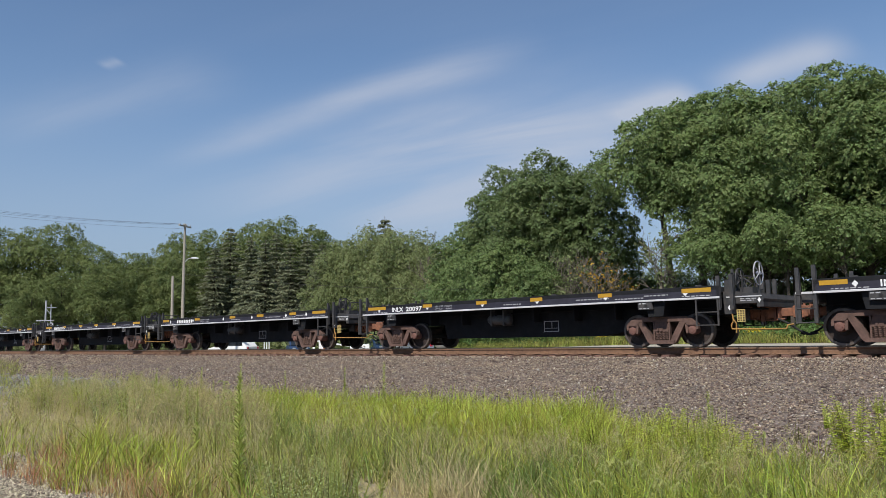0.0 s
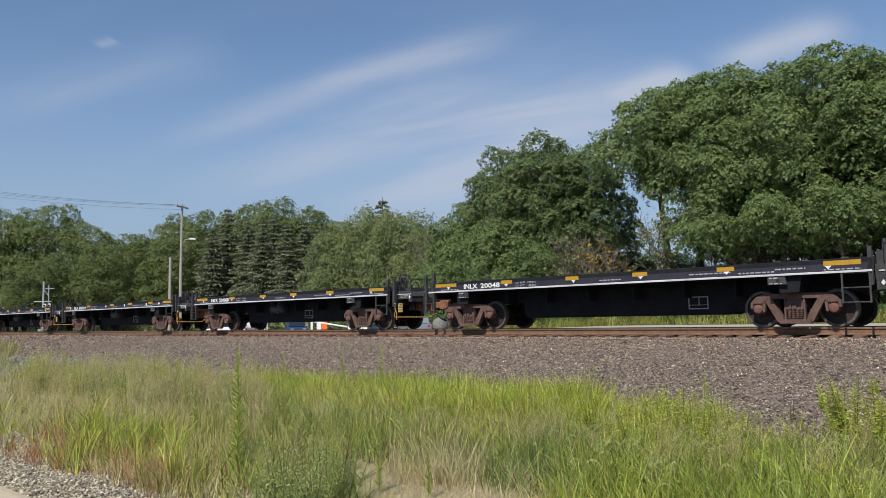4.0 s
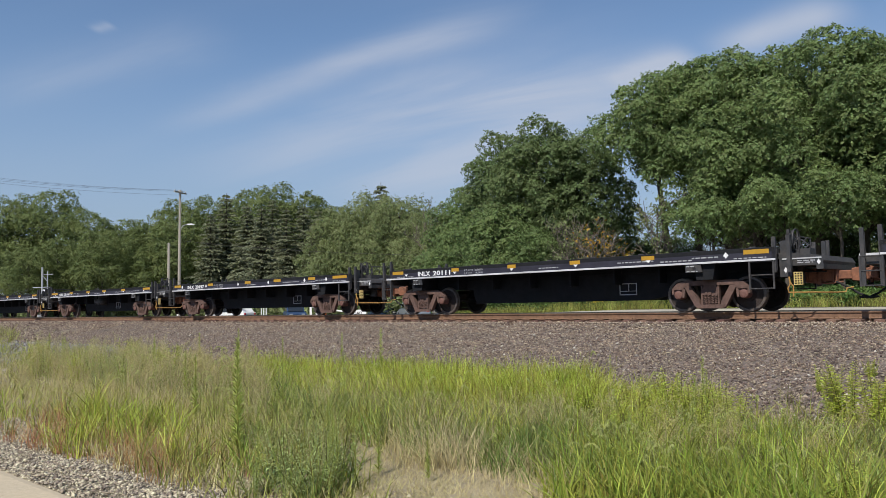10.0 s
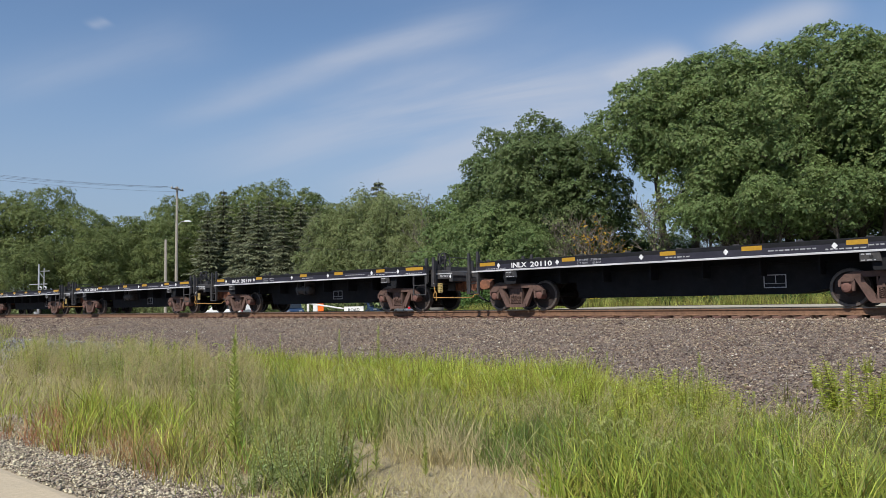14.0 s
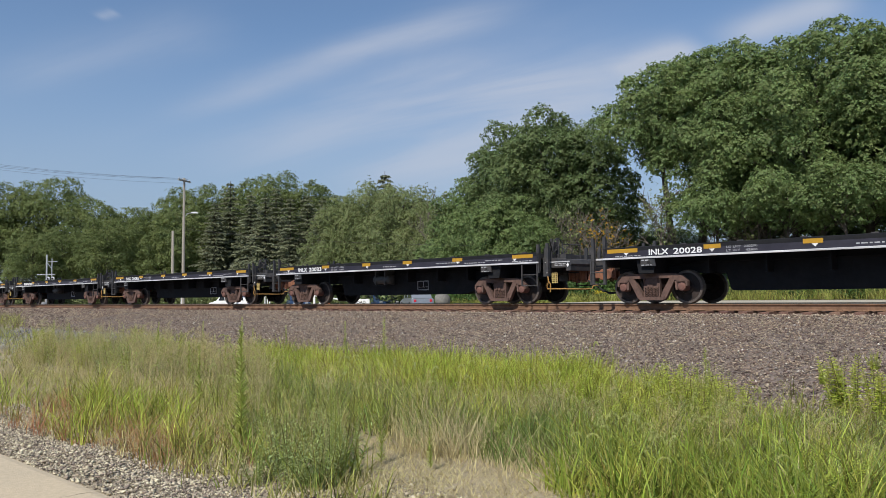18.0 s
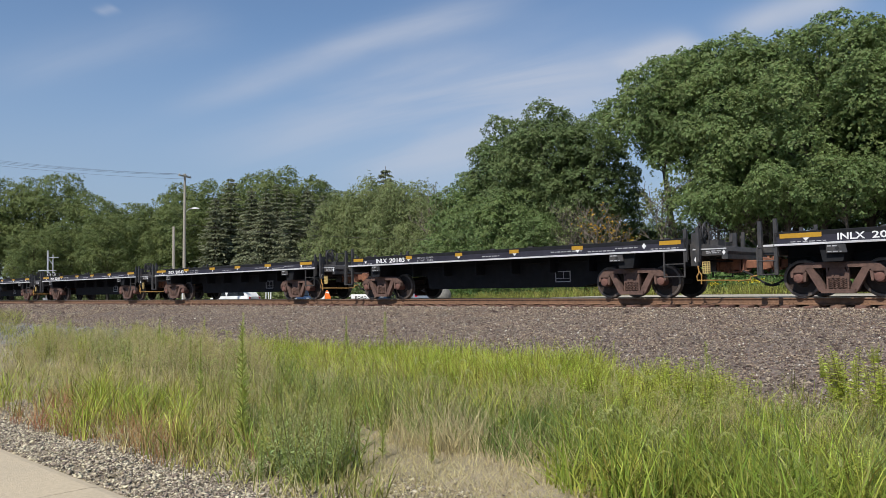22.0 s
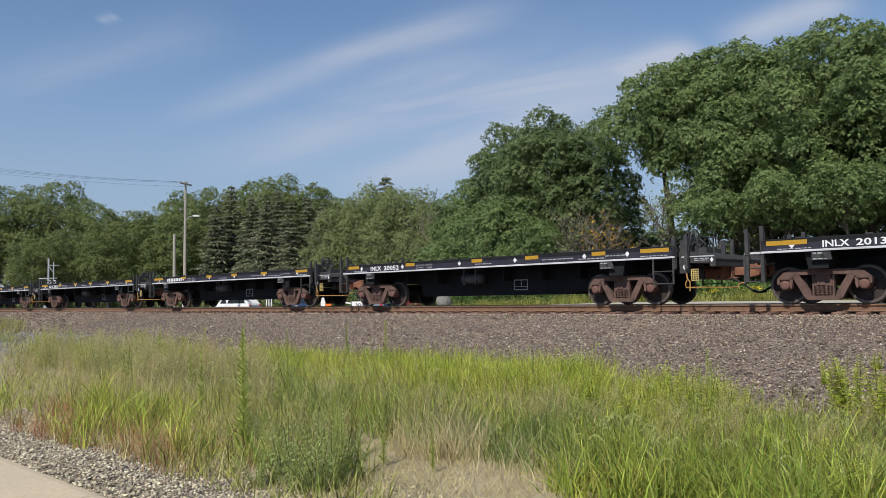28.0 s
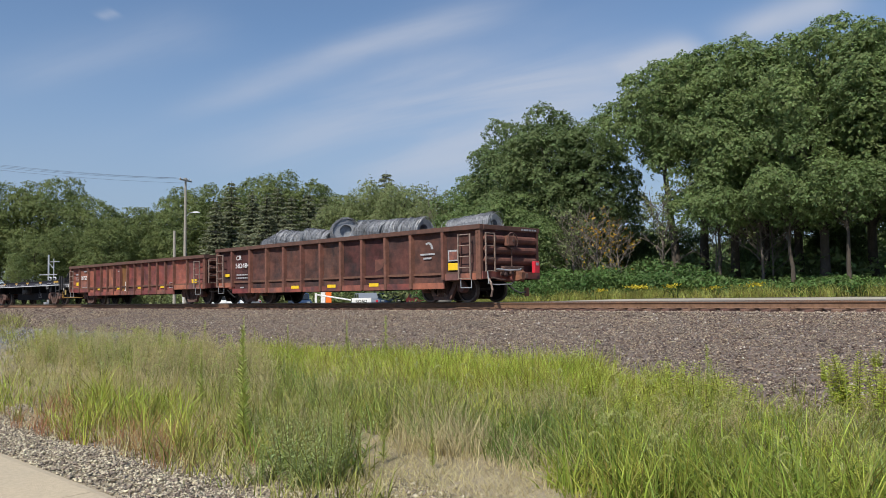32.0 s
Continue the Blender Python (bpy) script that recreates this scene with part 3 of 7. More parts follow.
def side_frame_mesh():
    bm = bmesh.new()
    h = WB / 2
    # a cast frame: a top chord and a tension chord round two openings, with pedestals over the bearings
    top = [(-h - 0.17, 0.48), (-h - 0.17, 0.62), (-h - 0.02, 0.77), (-0.70, 0.83), (0.70, 0.83), (h + 0.02, 0.77), (h + 0.17, 0.62), (h + 0.17, 0.48), (h + 0.12, 0.48), (h + 0.10, 0.60), (h - 0.14, 0.60), (0.66, 0.70), (-0.66, 0.70), (-h + 0.14, 0.60), (-h - 0.10, 0.60), (-h - 0.12, 0.48)]
    add_prism(bm, top, -0.07, 0.07)
    for s in (-1, 1):
        leg = [(s * 0.72, 0.70), (s * 0.54, 0.70), (s * 0.30, 0.30), (s * 0.26, 0.15), (s * 0.34, 0.10), (s * 0.42, 0.15)]
        add_prism(bm, leg if s < 0 else leg[::-1], -0.065, 0.065)
        col = [(s * 0.205, 0.18), (s * 0.245, 0.22), (s * 0.245, 0.71), (s * 0.205, 0.71)]
        add_prism(bm, col, -0.055, 0.055)
        ped = [(s * (h - 0.20), 0.62), (s * (h - 0.17), 0.38), (s * (h - 0.12), 0.38), (s * (h - 0.12), 0.62)]
        add_prism(bm, ped, -0.06, 0.06)
    add_prism(bm, [(-0.36, 0.10), (0.36, 0.10), (0.38, 0.20), (-0.38, 0.20)], -0.09, 0.09)
    return mesh_of("side_frame", bm, M["truck"])


def spring_mesh():
    bm = bmesh.new()
    for x in (-0.145, -0.05, 0.05, 0.145):
        for y in (-0.05, 0.05):
            pts = [(x + 0.045 * math.cos(k * 1.5708), y + 0.045 * math.sin(k * 1.5708), 0.20 + 0.25 * k / 22) for k in range(23)]
            add_tube(bm, pts, 0.014, 4)
    return mesh_of("spring_group", bm, M["truck"])


def bolster_mesh():
    bm = bmesh.new()
    add_prism(bm, [(-0.20, 0.44), (0.20, 0.44), (0.22, 0.54), (0.16, 0.70), (-0.16, 0.70), (-0.22, 0.54)], -1.14, 1.14)
    add_box(bm, -0.05, 0.05, -1.165, -1.12, 0.45, 0.54)
    add_box(bm, -0.12, -0.07, -1.17, -1.12, 0.455, 0.55)
    return mesh_of("truck", bm, M["truck"])


TRUCK = {"wheelset": wheelset_mesh(), "side_frame": side_frame_mesh(), "spring": spring_mesh(), "bolster": bolster_mesh()}
bm = bmesh.new()
add_prism(bm, [(-0.13, 0.50), (0.13, 0.50), (0.13, 0.57), (0.10, 0.61), (-0.10, 0.61), (-0.13, 0.57)], -0.06, 0.06)
TRUCK["adapter"] = mesh_of("bearing_adapter", bm, M["bearing"])


def add_truck(parent, x):
    t = part("truck", TRUCK["bolster"], None, parent, "rusty cast-steel truck with two axles", (x, 0, 0))
    for s in (-1, 1):
        part("side_frame", TRUCK["side_frame"], None, t, "brown rusty cast side frame", (0, s * 1.08, 0))
        tagged(part("suspension_spring", TRUCK["spring"], None, t, "rusty coil springs", (0, s * 1.08, 0)), kind="stuff")
        for e in (-1, 1):
            part("bearing_adapter", TRUCK["adapter"], None, t, "", (e * WB / 2, s * 1.05, 0))
    for e in (-1, 1):
        part("wheelset", TRUCK["wheelset"], None, t, "dark steel wheels on an axle", (e * WB / 2, 0, R_WHEEL))
    return t


def coupler_mesh():
    """A knuckle coupler that reaches out along +x from its pocket at x = 0."""
    bm = bmesh.new()
    add_box(bm, -0.35, 0.32, -0.10, 0.10, 0.76, 0.98)
    add_box(bm, -0.10, 0.0, -0.28, 0.28, 0.68, 1.06)
    add_box(bm, -0.42, -0.05, -0.34, 0.34, 0.72, 1.00)
    add_prism(bm, [(0.30, 0.72), (0.46, 0.70), (0.66, 0.74), (0.68, 1.00), (0.48, 1.05), (0.30, 1.02)], -0.17, 0.06)
    add_prism(bm, [(0.34, 0.76), (0.54, 0.76), (0.56, 0.98), (0.34, 0.98)], 0.05, 0.19)
    add_tube(bm, [(0.5, 0.12, 0.66), (0.5, 0.12, 1.08)], 0.035, 8)
    bmesh.ops.bevel(bm, geom=[e for e in bm.edges if e.calc_length() > 0.15], offset=0.018, segments=1, affect="EDGES")
    return mesh_of("coupler", bm, M["coupler"])


def cushion_mesh():
    """The ribbed draft housing behind the coupler."""
    bm = bmesh.new()
    add_box(bm, -0.72, -0.06, -0.30, 0.30, 0.74, 1.00)
    for x in (-0.70, -0.50, -0.28, -0.10):
        add_box(bm, x, x + 0.05, -0.36, 0.36, 0.70, 1.04)
    add_box(bm, -0.62, -0.12, -0.345, -0.30, 0.82, 0.90)
    add_tube(bm, [(-0.6, -0.33, 0.70), (-0.2, -0.34, 0.66), (0.15, -0.28, 0.70)], 0.02, 6)
    add_box(bm, -0.42, -0.33, -0.39, -0.30, 0.64, 0.78)
    return mesh_of("cushion_unit", bm, M["coupler"])


def lever_mesh():
    """The bent uncoupling rod across the end, seen from the near side."""
    bm = tube([(-0.02, -1.40, 0.84), (0.0, -1.40, 0.66), (-0.06, -1.40, 0.56), (-0.05, -1.40, 0.46), (0.35, -1.25, 0.455), (0.85, -0.75, 0.44), (0.98, -0.55, 0.45), (1.0, -0.50, 0.54), (1.12, -0.42, 0.56)], 0.019, 6)
    add_tube(bm, [(0.0, -1.40, 0.70), (0.07, -1.40, 0.60), (0.06, -1.40, 0.36)], 0.017, 6)
    return mesh_of("uncoupling_lever", bm, M["lever"])


def hose_mesh():
    return mesh_of("air_hose", tube([(0.0, -0.35, 0.70), (0.25, -0.36, 0.58), (0.5, -0.34, 0.40), (0.72, -0.30, 0.30), (0.9, -0.25, 0.33)], 0.028, 7), M["rubber"])


def ladder_mesh(width, z0, z1, rungs, rad=0.016):
    """Two stiles and rungs in the x-z plane, standing off the side by short brackets."""
    bm = bmesh.new()
    for x in (0, width):
        add_box(bm, x - 0.02, x + 0.02, -0.02, 0.02, z0, z1)
    for k in range(rungs):
        z = z0 + (z1 - z0) * (k + 0.06) / (rungs - 0.88)
        add_tube(bm, [(0, 0, z), (width, 0, z)], rad, 6)
    return bm


def brake_wheel_mesh(rad, mat):
    bm = bmesh.new()
    add_tube(bm, [(0, rad * math.cos(a), rad * math.sin(a)) for a in [2 * math.pi * k / 20 for k in range(21)]], 0.018, 6, False)
    for k in range(5):
        a = k * 2 * math.pi / 5
        add_tube(bm, [(0.03, 0, 0), (0, rad * math.cos(a), rad * math.sin(a))], 0.013, 5)
    add_lathe(bm, [(-0.05, 0.05), (0.06, 0.05)], "x", sides=10)
    return mesh_of("brake_wheel", bm, mat)


CAR = {"coupler": coupler_mesh(), "cushion": cushion_mesh(), "lever": lever_mesh(), "hose": hose_mesh(), "wheel_dark": brake_wheel_mesh(0.27, M["gear"]), "wheel_pale": brake_wheel_mesh(0.30, M["dim_white"])}
ZS, ZT, HALF = 1.235, 1.58, 1.50
DECK0, DECK1 = -1.28, 12.32


def bars_mesh(rows, mat, seed):
    """Lines of small unreadable stencilling: plain bars of word length. rows: (x, z, length, height)."""
    rng = random.Random(seed)
    bm = bmesh.new()
    for x, z, length, h in rows:
        e = x
        while e < x + length:
            w = rng.uniform(0.05, 0.14)
            add_box(bm, e, min(e + w, x + length), -0.003, 0, z, z + h)
            e += w + 0.035
    return mesh_of("stencilling", bm, mat)


def flatcar(style, tank):
    """A flatcar with its origin over its first truck, on the track's centre line. style 0: strips with white points under them, 1: strips and white lozenges, 2: short strips with points. tank: with the air tank on the near side of the belly."""
    px = 0.0 if tank else 1.33
    car = thing("flatcar", "empty black steel flatcar with yellow strips, rolling on the track", "railway car", "flatcars of the train")
    deck = part("deck", box(DECK0, DECK1, -HALF + 0.02, HALF - 0.02, 1.40, 1.545, 0.01), M["gear"], car, "dark worn steel deck")
    for s in (-1, 1):
        y = s * HALF
        bm = bmesh.new()
        part("side_sill", extrude_x([(y, ZS + 0.05), (y, ZT - 0.115), (y - s * 0.03, ZT - 0.115), (y - s * 0.03, ZS + 0.05)], DECK0, DECK1), M["sill"], car, "blue-black side sill")
        prof = [(y, ZT - 0.115), (y, ZT - 0.012), (y - s * 0.02, ZT), (y - s * 0.12, ZT), (y - s * 0.12, ZT - 0.025), (y - s * 0.03, ZT - 0.035), (y - s * 0.03, ZT - 0.115)]
        part("deck_edge", extrude_x(prof, DECK0, DECK1), M["black"], car, "black upper edge of the deck")
        lip = [(y + s * 0.035, ZS + 0.012), (y + s * 0.035, ZS + 0.05), (y + s * 0.02, ZS + 0.058), (y - s * 0.10, ZS + 0.058), (y - s * 0.10, ZS + 0.012)]
        part("sill_flange", extrude_x(lip, DECK0, DECK1), M["lip"], car, "worn bright lower edge of the sill")
        lugs = bmesh.new()
        for k in range(9):
            x = DECK0 + 0.8 + k * 1.52
            add_box(lugs, x, x + 0.16, y - s * 0.06 - 0.03, y - s * 0.06 + 0.03, ZT, ZT + 0.03)
        tagged(part("securing_lugs", lugs, M["gear"], car), kind="stuff")
    # the deep belly beam between the trucks
    bm = bmesh.new()
    add_prism(bm, [(DECK0, 1.28), (DECK0, 0.86), (1.90, 0.82), (2.02, 0.37), (2.12, 0.34), (8.40, 0.34), (9.30, 0.50), (9.55, 0.82), (DECK1, 0.86), (DECK1, 1.28)], -0.62, 0.62)
    part("center_sill", bm, M["black"], car, "deep black belly beam")
    bearer = bmesh.new()
    add_prism(bearer, [(-0.03, 0.80), (0.03, 0.80), (0.03, 1.25), (-0.03, 1.25)], -1.05, 1.05)
    bearer = mesh_of("cross_bearer", bearer, M["black"])
    for x in (1.6, 3.1, 4.6, 6.1, 7.6, 9.0):
        part("cross_bearer", bearer, None, car, "", (x, 0, 0))
    for x in (0.0, TRUCK_GAP):
        bm = bmesh.new()
        add_prism(bm, [(x - 0.22, 0.84), (x + 0.22, 0.84), (x + 0.30, 1.25), (x - 0.30, 1.25)], -1.42, 1.42)
        part("body_bolster", bm, M["black"], car)
    bm = bmesh.new()
    ty = -1 if tank else 1
    add_lathe(bm, [(-0.46, 0.05), (-0.44, 0.12), (-0.38, 0.165), (0.38, 0.165), (0.44, 0.12), (0.46, 0.05)], "x", (4.70, ty * 0.95, 0.92), 18)
    for x in (4.42, 4.93):
        add_box(bm, x, x + 0.05, min(ty * 1.12, ty * 0.6), max(ty * 1.12, ty * 0.6), 0.72, 1.25)
    part("air_reservoir", bm, M["tank"], car, "dusty grey cylindrical air tank")
    bm = bmesh.new()
    add_lathe(bm, [(-0.25, 0.10), (-0.2, 0.13), (0.2, 0.13), (0.25, 0.05), (0.5, 0.03)], "x", (8.0, 0.9, 0.95), 14)
    part("brake_cylinder", bm, M["gear"], car)
    part("train_pipe", tube([(DECK0, -0.7, 0.98), (1.5, -0.72, 1.12), (9.0, -0.72, 1.12), (DECK1 + 0.9, -0.7, 0.95)], 0.02, 6), M["black"], car)
    # the stencilled inspection panel on the belly
    bm = bmesh.new()
    for a, b, c, d in ((6.20, 6.76, 0.50, 0.525), (6.20, 6.76, 0.815, 0.84), (6.20, 6.225, 0.525, 0.815), (6.735, 6.76, 0.525, 0.815), (6.49, 6.51, 0.62, 0.815), (6.225, 6.735, 0.605, 0.62)):
        add_box(bm, a + px, b + px, -0.628, -0.62, c, d)
    part("stencil_panel", bm, M["dim_white"], car, "white outlined inspection panel")
    for x in (0.16, TRUCK_GAP - 0.20):
        bm = bmesh.new()
        add_prism(bm, [(x - 0.27, ZS - 0.20), (x + 0.18, ZS - 0.20), (x + 0.14, ZS), (x - 0.27, ZS)], -HALF - 0.012, -HALF + 0.02)
        pl = part("jacking_plate", bm, M["gear"], car, "grey plate with a round hole")
        bm = bmesh.new()
        add_lathe(bm, [(-HALF - 0.016, 0.045), (-HALF - 0.010, 0.045)], "y", (x - 0.03, 0, ZS - 0.10), 10)
        part("hole", bm, M["rubber"], pl)
        part("stencilling", bars_mesh([(x - 0.24, ZS - 0.055, 0.22, 0.03), (x - 0.24, ZS - 0.185, 0.30, 0.022)], M["dim_white"], 3), None, pl, "", (0, -HALF - 0.013, 0))
    # tape strips and white marks along the near sill
    if style == 0:
        strips = [(-1.15, 0.95), (1.70, 0.45), (4.15, 0.45), (6.35, 0.45), (8.75, 0.45), (11.3, 0.80)]
        marks = [(-0.55, "v"), (1.92, "v"), (4.42, "v"), (6.60, "v"), (9.0, "v"), (11.4, "v")]
    elif style == 2:
        strips = [(-1.15, 0.55), (1.72, 0.32), (4.10, 0.32), (6.42, 0.36), (8.75, 0.38), (11.55, 0.62)]
        marks = [(-0.45, "v"), (1.86, "v"), (4.26, "v"), (6.62, "v"), (8.95, "v"), (11.1, "d")]
    else:
        strips = [(-1.15, 0.62), (2.02, 0.45), (5.15, 0.45), (7.35, 0.5), (9.75, 0.45), (11.3, 0.85)]
        marks = [(-0.38, "d"), (1.85, "d"), (4.60, "d"), (6.95, "d"), (9.5, "d"), (10.9, "d")]
    for x, w in strips:
        part("reflective_strip", box(x, x + w, -HALF - 0.004, -HALF, ZT - 0.155, ZT - 0.045), M["yellow"], car, "amber reflective strip")
        part("reflective_strip", box(x, x + w, HALF, HALF + 0.004, ZT - 0.155, ZT - 0.045), M["yellow"], car, "amber reflective strip")
    for x, k in marks:
        bm = bmesh.new()
        if k == "v":
            add_prism(bm, [(x - 0.075, ZS + 0.185), (x, ZS + 0.105), (x + 0.075, ZS + 0.185)], -HALF - 0.007, -HALF)
        else:
            add_prism(bm, [(x - 0.07, ZS + 0.19), (x, ZS + 0.11), (x + 0.07, ZS + 0.19), (x, ZS + 0.27)], -HALF - 0.007, -HALF)
        part("white_mark", bm, M["white"], car, "small white tie-down mark")
    part("stencilling", bars_mesh([(5.3, ZS + 0.12, 0.7, 0.03), (8.0, ZS + 0.14, 1.1, 0.03), (9.3, ZS + 0.10, 0.9, 0.03), (10.2, ZS + 0.15, 0.7, 0.03), (-0.9, ZS + 0.085, 0.8, 0.02), (11.3, ZS + 0.085, 0.8, 0.025)], M["dim_white"], 8 + style), None, car, "", (0, -HALF - 0.001, 0))
    part("load_limit_lettering", LOAD_TEXT[style % 2], None, car, "white load limit lettering", (2.56 if style == 1 else 2.30, -HALF - 0.004, ZS + 0.18))
    part("light_weight_lettering", LIGHT_TEXT[style % 2], None, car, "white light weight lettering", (2.56 if style == 1 else 2.30, -HALF - 0.004, ZS + 0.085))
    # end with the brake gear (+x) and the plain end (-x)
    bm = bmesh.new()
    add_prism(bm, [(DECK1, 1.10), (13.30, 1.10), (13.34, 1.20), (13.26, 1.33), (12.70, 1.40), (DECK1, 1.42)], -1.28, 1.28)
    part("end_platform", bm, M["gear"], car, "charcoal steel end platform")
    part("platform_edge", box(12.40, 13.30, -1.30, -1.28, 1.255, 1.285), M["lip"], car, "worn bright platform edge")
    part("stencilling", bars_mesh([(12.75, 1.20, 0.40, 0.025), (12.75, 1.155, 0.35, 0.025)], M["dim_white"], 5), None, car, "", (0, -1.282, 0))
    bm = bmesh.new()
    add_box(bm, 13.18, 13.34, -1.30, 1.30, 1.00, 1.12)
    add_box(bm, 12.3, 12.62, -0.42, 0.42, 0.70, 1.12)
    add_box(bm, 12.33, 12.45, -1.2, 1.2, 0.90, 1.12)
    part("end_sill", bm, M["gear"], car)
    bm = bmesh.new()
    add_box(bm, DECK0 - 0.45, DECK0, -1.38, 1.38, 1.05, 1.30)
    add_box(bm, DECK0 - 0.08, DECK0, -0.42, 0.42, 0.72, 1.06)
    part("end_sill", bm, M["gear"], car)
    part("platform_edge", box(DECK0 - 0.45, DECK0, -1.40, -1.38, 1.245, 1.30), M["lip"], car, "worn bright platform edge")
    for x, z1 in ((DECK0 + 0.02, 1.92), (DECK0 - 0.36, 1.88), (12.28, 1.82), (12.62, 1.84)):
        for s in (-1, 1):
            bm = bmesh.new()
            add_box(bm, x - 0.045, x + 0.045, s * 1.47 - 0.03, s * 1.47 + 0.03, 0.55 if x < 5 else 0.95, z1)
            add_box(bm, x - 0.05, x + 0.05, s * 1.47 - 0.012 - s * 0.05, s * 1.47 + 0.012 - s * 0.05, 1.0, z1 - 0.1)
            part("stanchion", bm, M["gear"], car, "dark grey upright stake")
    for x, w in ((11.68, 0.58), (DECK0 - 0.42, 0.46)):
        bm = ladder_mesh(w, 0.55, 1.25, 3)
        part("ladder", bm, M["gear"], car, "dark steel side ladder", (x, -1.50, 0))
        part("ladder", ladder_mesh(w, 0.55, 1.25, 3), M["gear"], car, "dark steel side ladder", (x, 1.50, 0))
    # brake stand
    bm = bmesh.new()
    for y in (-1.05, -0.75):
        add_box(bm, 12.46, 12.52, y - 0.03, y + 0.03, 1.38, 2.0)
    add_box(bm, 12.44, 12.54, -1.08, -0.72, 1.62, 1.90)
    add_tube(bm, [(12.50, -0.9, 1.42), (12.75, -0.9, 1.46), (12.9, -0.85, 1.6), (12.7, -0.8, 1.75)], 0.022, 6)
    add_tube(bm, [(12.5, -0.5, 1.4), (12.5, -0.5, 1.86), (12.5, 0.5, 1.86), (12.5, 0.5, 1.4)], 0.02, 6)
    add_box(bm, 12.6, 12.95, -0.95, -0.55, 1.36, 1.52)
    add_box(bm, 12.85, 12.95, 0.2, 0.26, 1.3, 1.75)
    for k, (a, b) in enumerate(((-1.2, 1.9), (-1.12, 1.72), (-0.6, 1.8))):
        add_tube(bm, [(12.40 + 0.06 * k, a, 1.05), (12.42 + 0.05 * k, a + 0.05, 1.5), (12.55 + 0.09 * k, a + 0.12, b), (12.72 + 0.05 * k, a + 0.2, b - 0.12), (12.70, a + 0.2, 1.36)], 0.016, 5)
    add_box(bm, 12.36, 12.50, -1.28, -1.12, 1.05, 1.72)
    add_box(bm, 12.34, 12.62, -1.30, -1.22, 0.84, 1.12)
    part("brake_stand", bm, M["gear"], car, "charcoal brake stand on the end platform")
    part("brake_wheel", CAR["wheel_dark"], None, car, "round brake hand wheel", (12.62, -0.90, 1.74))
    for x, z in ((12.48, 1.00), (13.24, 1.17)):
        bm = bmesh.new()
        add_prism(bm, [(x - 0.045, z), (x, z - 0.07), (x + 0.045, z), (x, z + 0.07)], -1.312, -1.300)
        part("white_mark", bm, M["white"], car, "small white lozenge")
    guard = bmesh.new()
    for k in range(6):
        z = 0.635 + 0.058 * k
        add_box(guard, 12.655, 12.865, -1.31, -1.285, z, z + 0.022)
    for k in range(4):
        x = 12.655 + 0.063 * k
        add_box(guard, x, x + 0.02, -1.305, -1.29, 0.635, 0.947)
    part("step_guard", guard, M["step"], car, "pale yellow grated step")
    for x, turn, sg in ((13.32, 0, 1), (DECK0 - 0.04, 180, -1)):
        m = pose(x, 0, 0, 0, 0, turn)
        part("coupler", CAR["coupler"], None, car, "orange-brown rusted knuckle coupler", m)
        part("cushion_unit", CAR["cushion"], None, car, "orange-brown rusted draft housing", m)
        part("air_hose", CAR["hose"], None, car, "black rubber air hose", m)
        if sg > 0:
            part("uncoupling_lever", CAR["lever"], None, car, "ochre uncoupling rod", (x - 0.72, 0, 0))
        else:
            part("uncoupling_lever", CAR["lever"], None, car, "ochre uncoupling rod", pose(x + 0.55, 0, 0, 0, 0, 180))
    for x in (0.0, TRUCK_GAP):
        add_truck(car, x)
    return car


def train_shift(t):
    """How far the train has gone along x, in metres."""
    return PITCH * (0.000507677 * t * t - 0.0336096 * t + 0.694704) - 18.437 * t


FIRST, LAST = -7, 33
TRAIN = []


def number_car(n, car):
    if n in NUMBERS:
        part("reporting_mark", MARK_TEXT, None, car, "white reporting mark", (0.14, -HALF - 0.005, ZS + 0.10))
        part("car_number", NUMBER_TEXT[n], None, car, "white car number", (0.86, -HALF - 0.005, ZS + 0.10))
    else:
        bm = bmesh.new()
        for k in range(9):
            add_box(bm, 0.14 + k * 0.17, 0.14 + k * 0.17 + 0.11, -0.004, 0, 0, 0.15)
        part("car_number", bm, M["white"], car, "white car number", (0.14, -HALF - 0.003, ZS + 0.10))
    if n == -2:
        part("brake_wheel", CAR["wheel_pale"], None, car, "pale hand wheel on its post", (13.1, -0.9, 1.86))
        part("post", tube([(13.1, -0.9, 1.3), (13.1, -0.9, 1.9)], 0.03, 6), M["gear"], car)


def build_flatcars():
    protos = {}
    rng = random.Random(12)
    for n in range(FIRST, LAST + 1):
        style = STYLES.get(n, rng.choice((0, 1))) + (3 if n in NO_TANK else 0)
        m = pose(PITCH * n + train_shift(0), TRACK_Y, 0)
        if style in protos:
            car = copy_thing(protos[style], m)
        else:
            car = protos[style] = flatcar(style % 3, style < 3)
            car.matrix_basis = m
        TRAIN.append((n, car))
    for n, car in TRAIN:
        number_car(n, car)


NO_TANK = (3, 5, 7, 9, 10, 12, 15, 16, 18, 20, 22, 23, 24, 26, 32)
STYLES = {-2: 0, -1: 1, 0: 0, 1: 1, 2: 0, 3: 0, 5: 0, 6: 1, 7: 0, 8: 0, 9: 1, 10: 2, 11: 1, 12: 0, 13: 1, 14: 1, 15: 1, 16: 1, 18: 0, 19: 0, 20: 0, 21: 0, 22: 0, 23: 0, 24: 2, 25: 0, 26: 1, 27: 0, 28: 0, 29: 0, 31: 1, 32: 0, 33: 0}
build_flatcars()


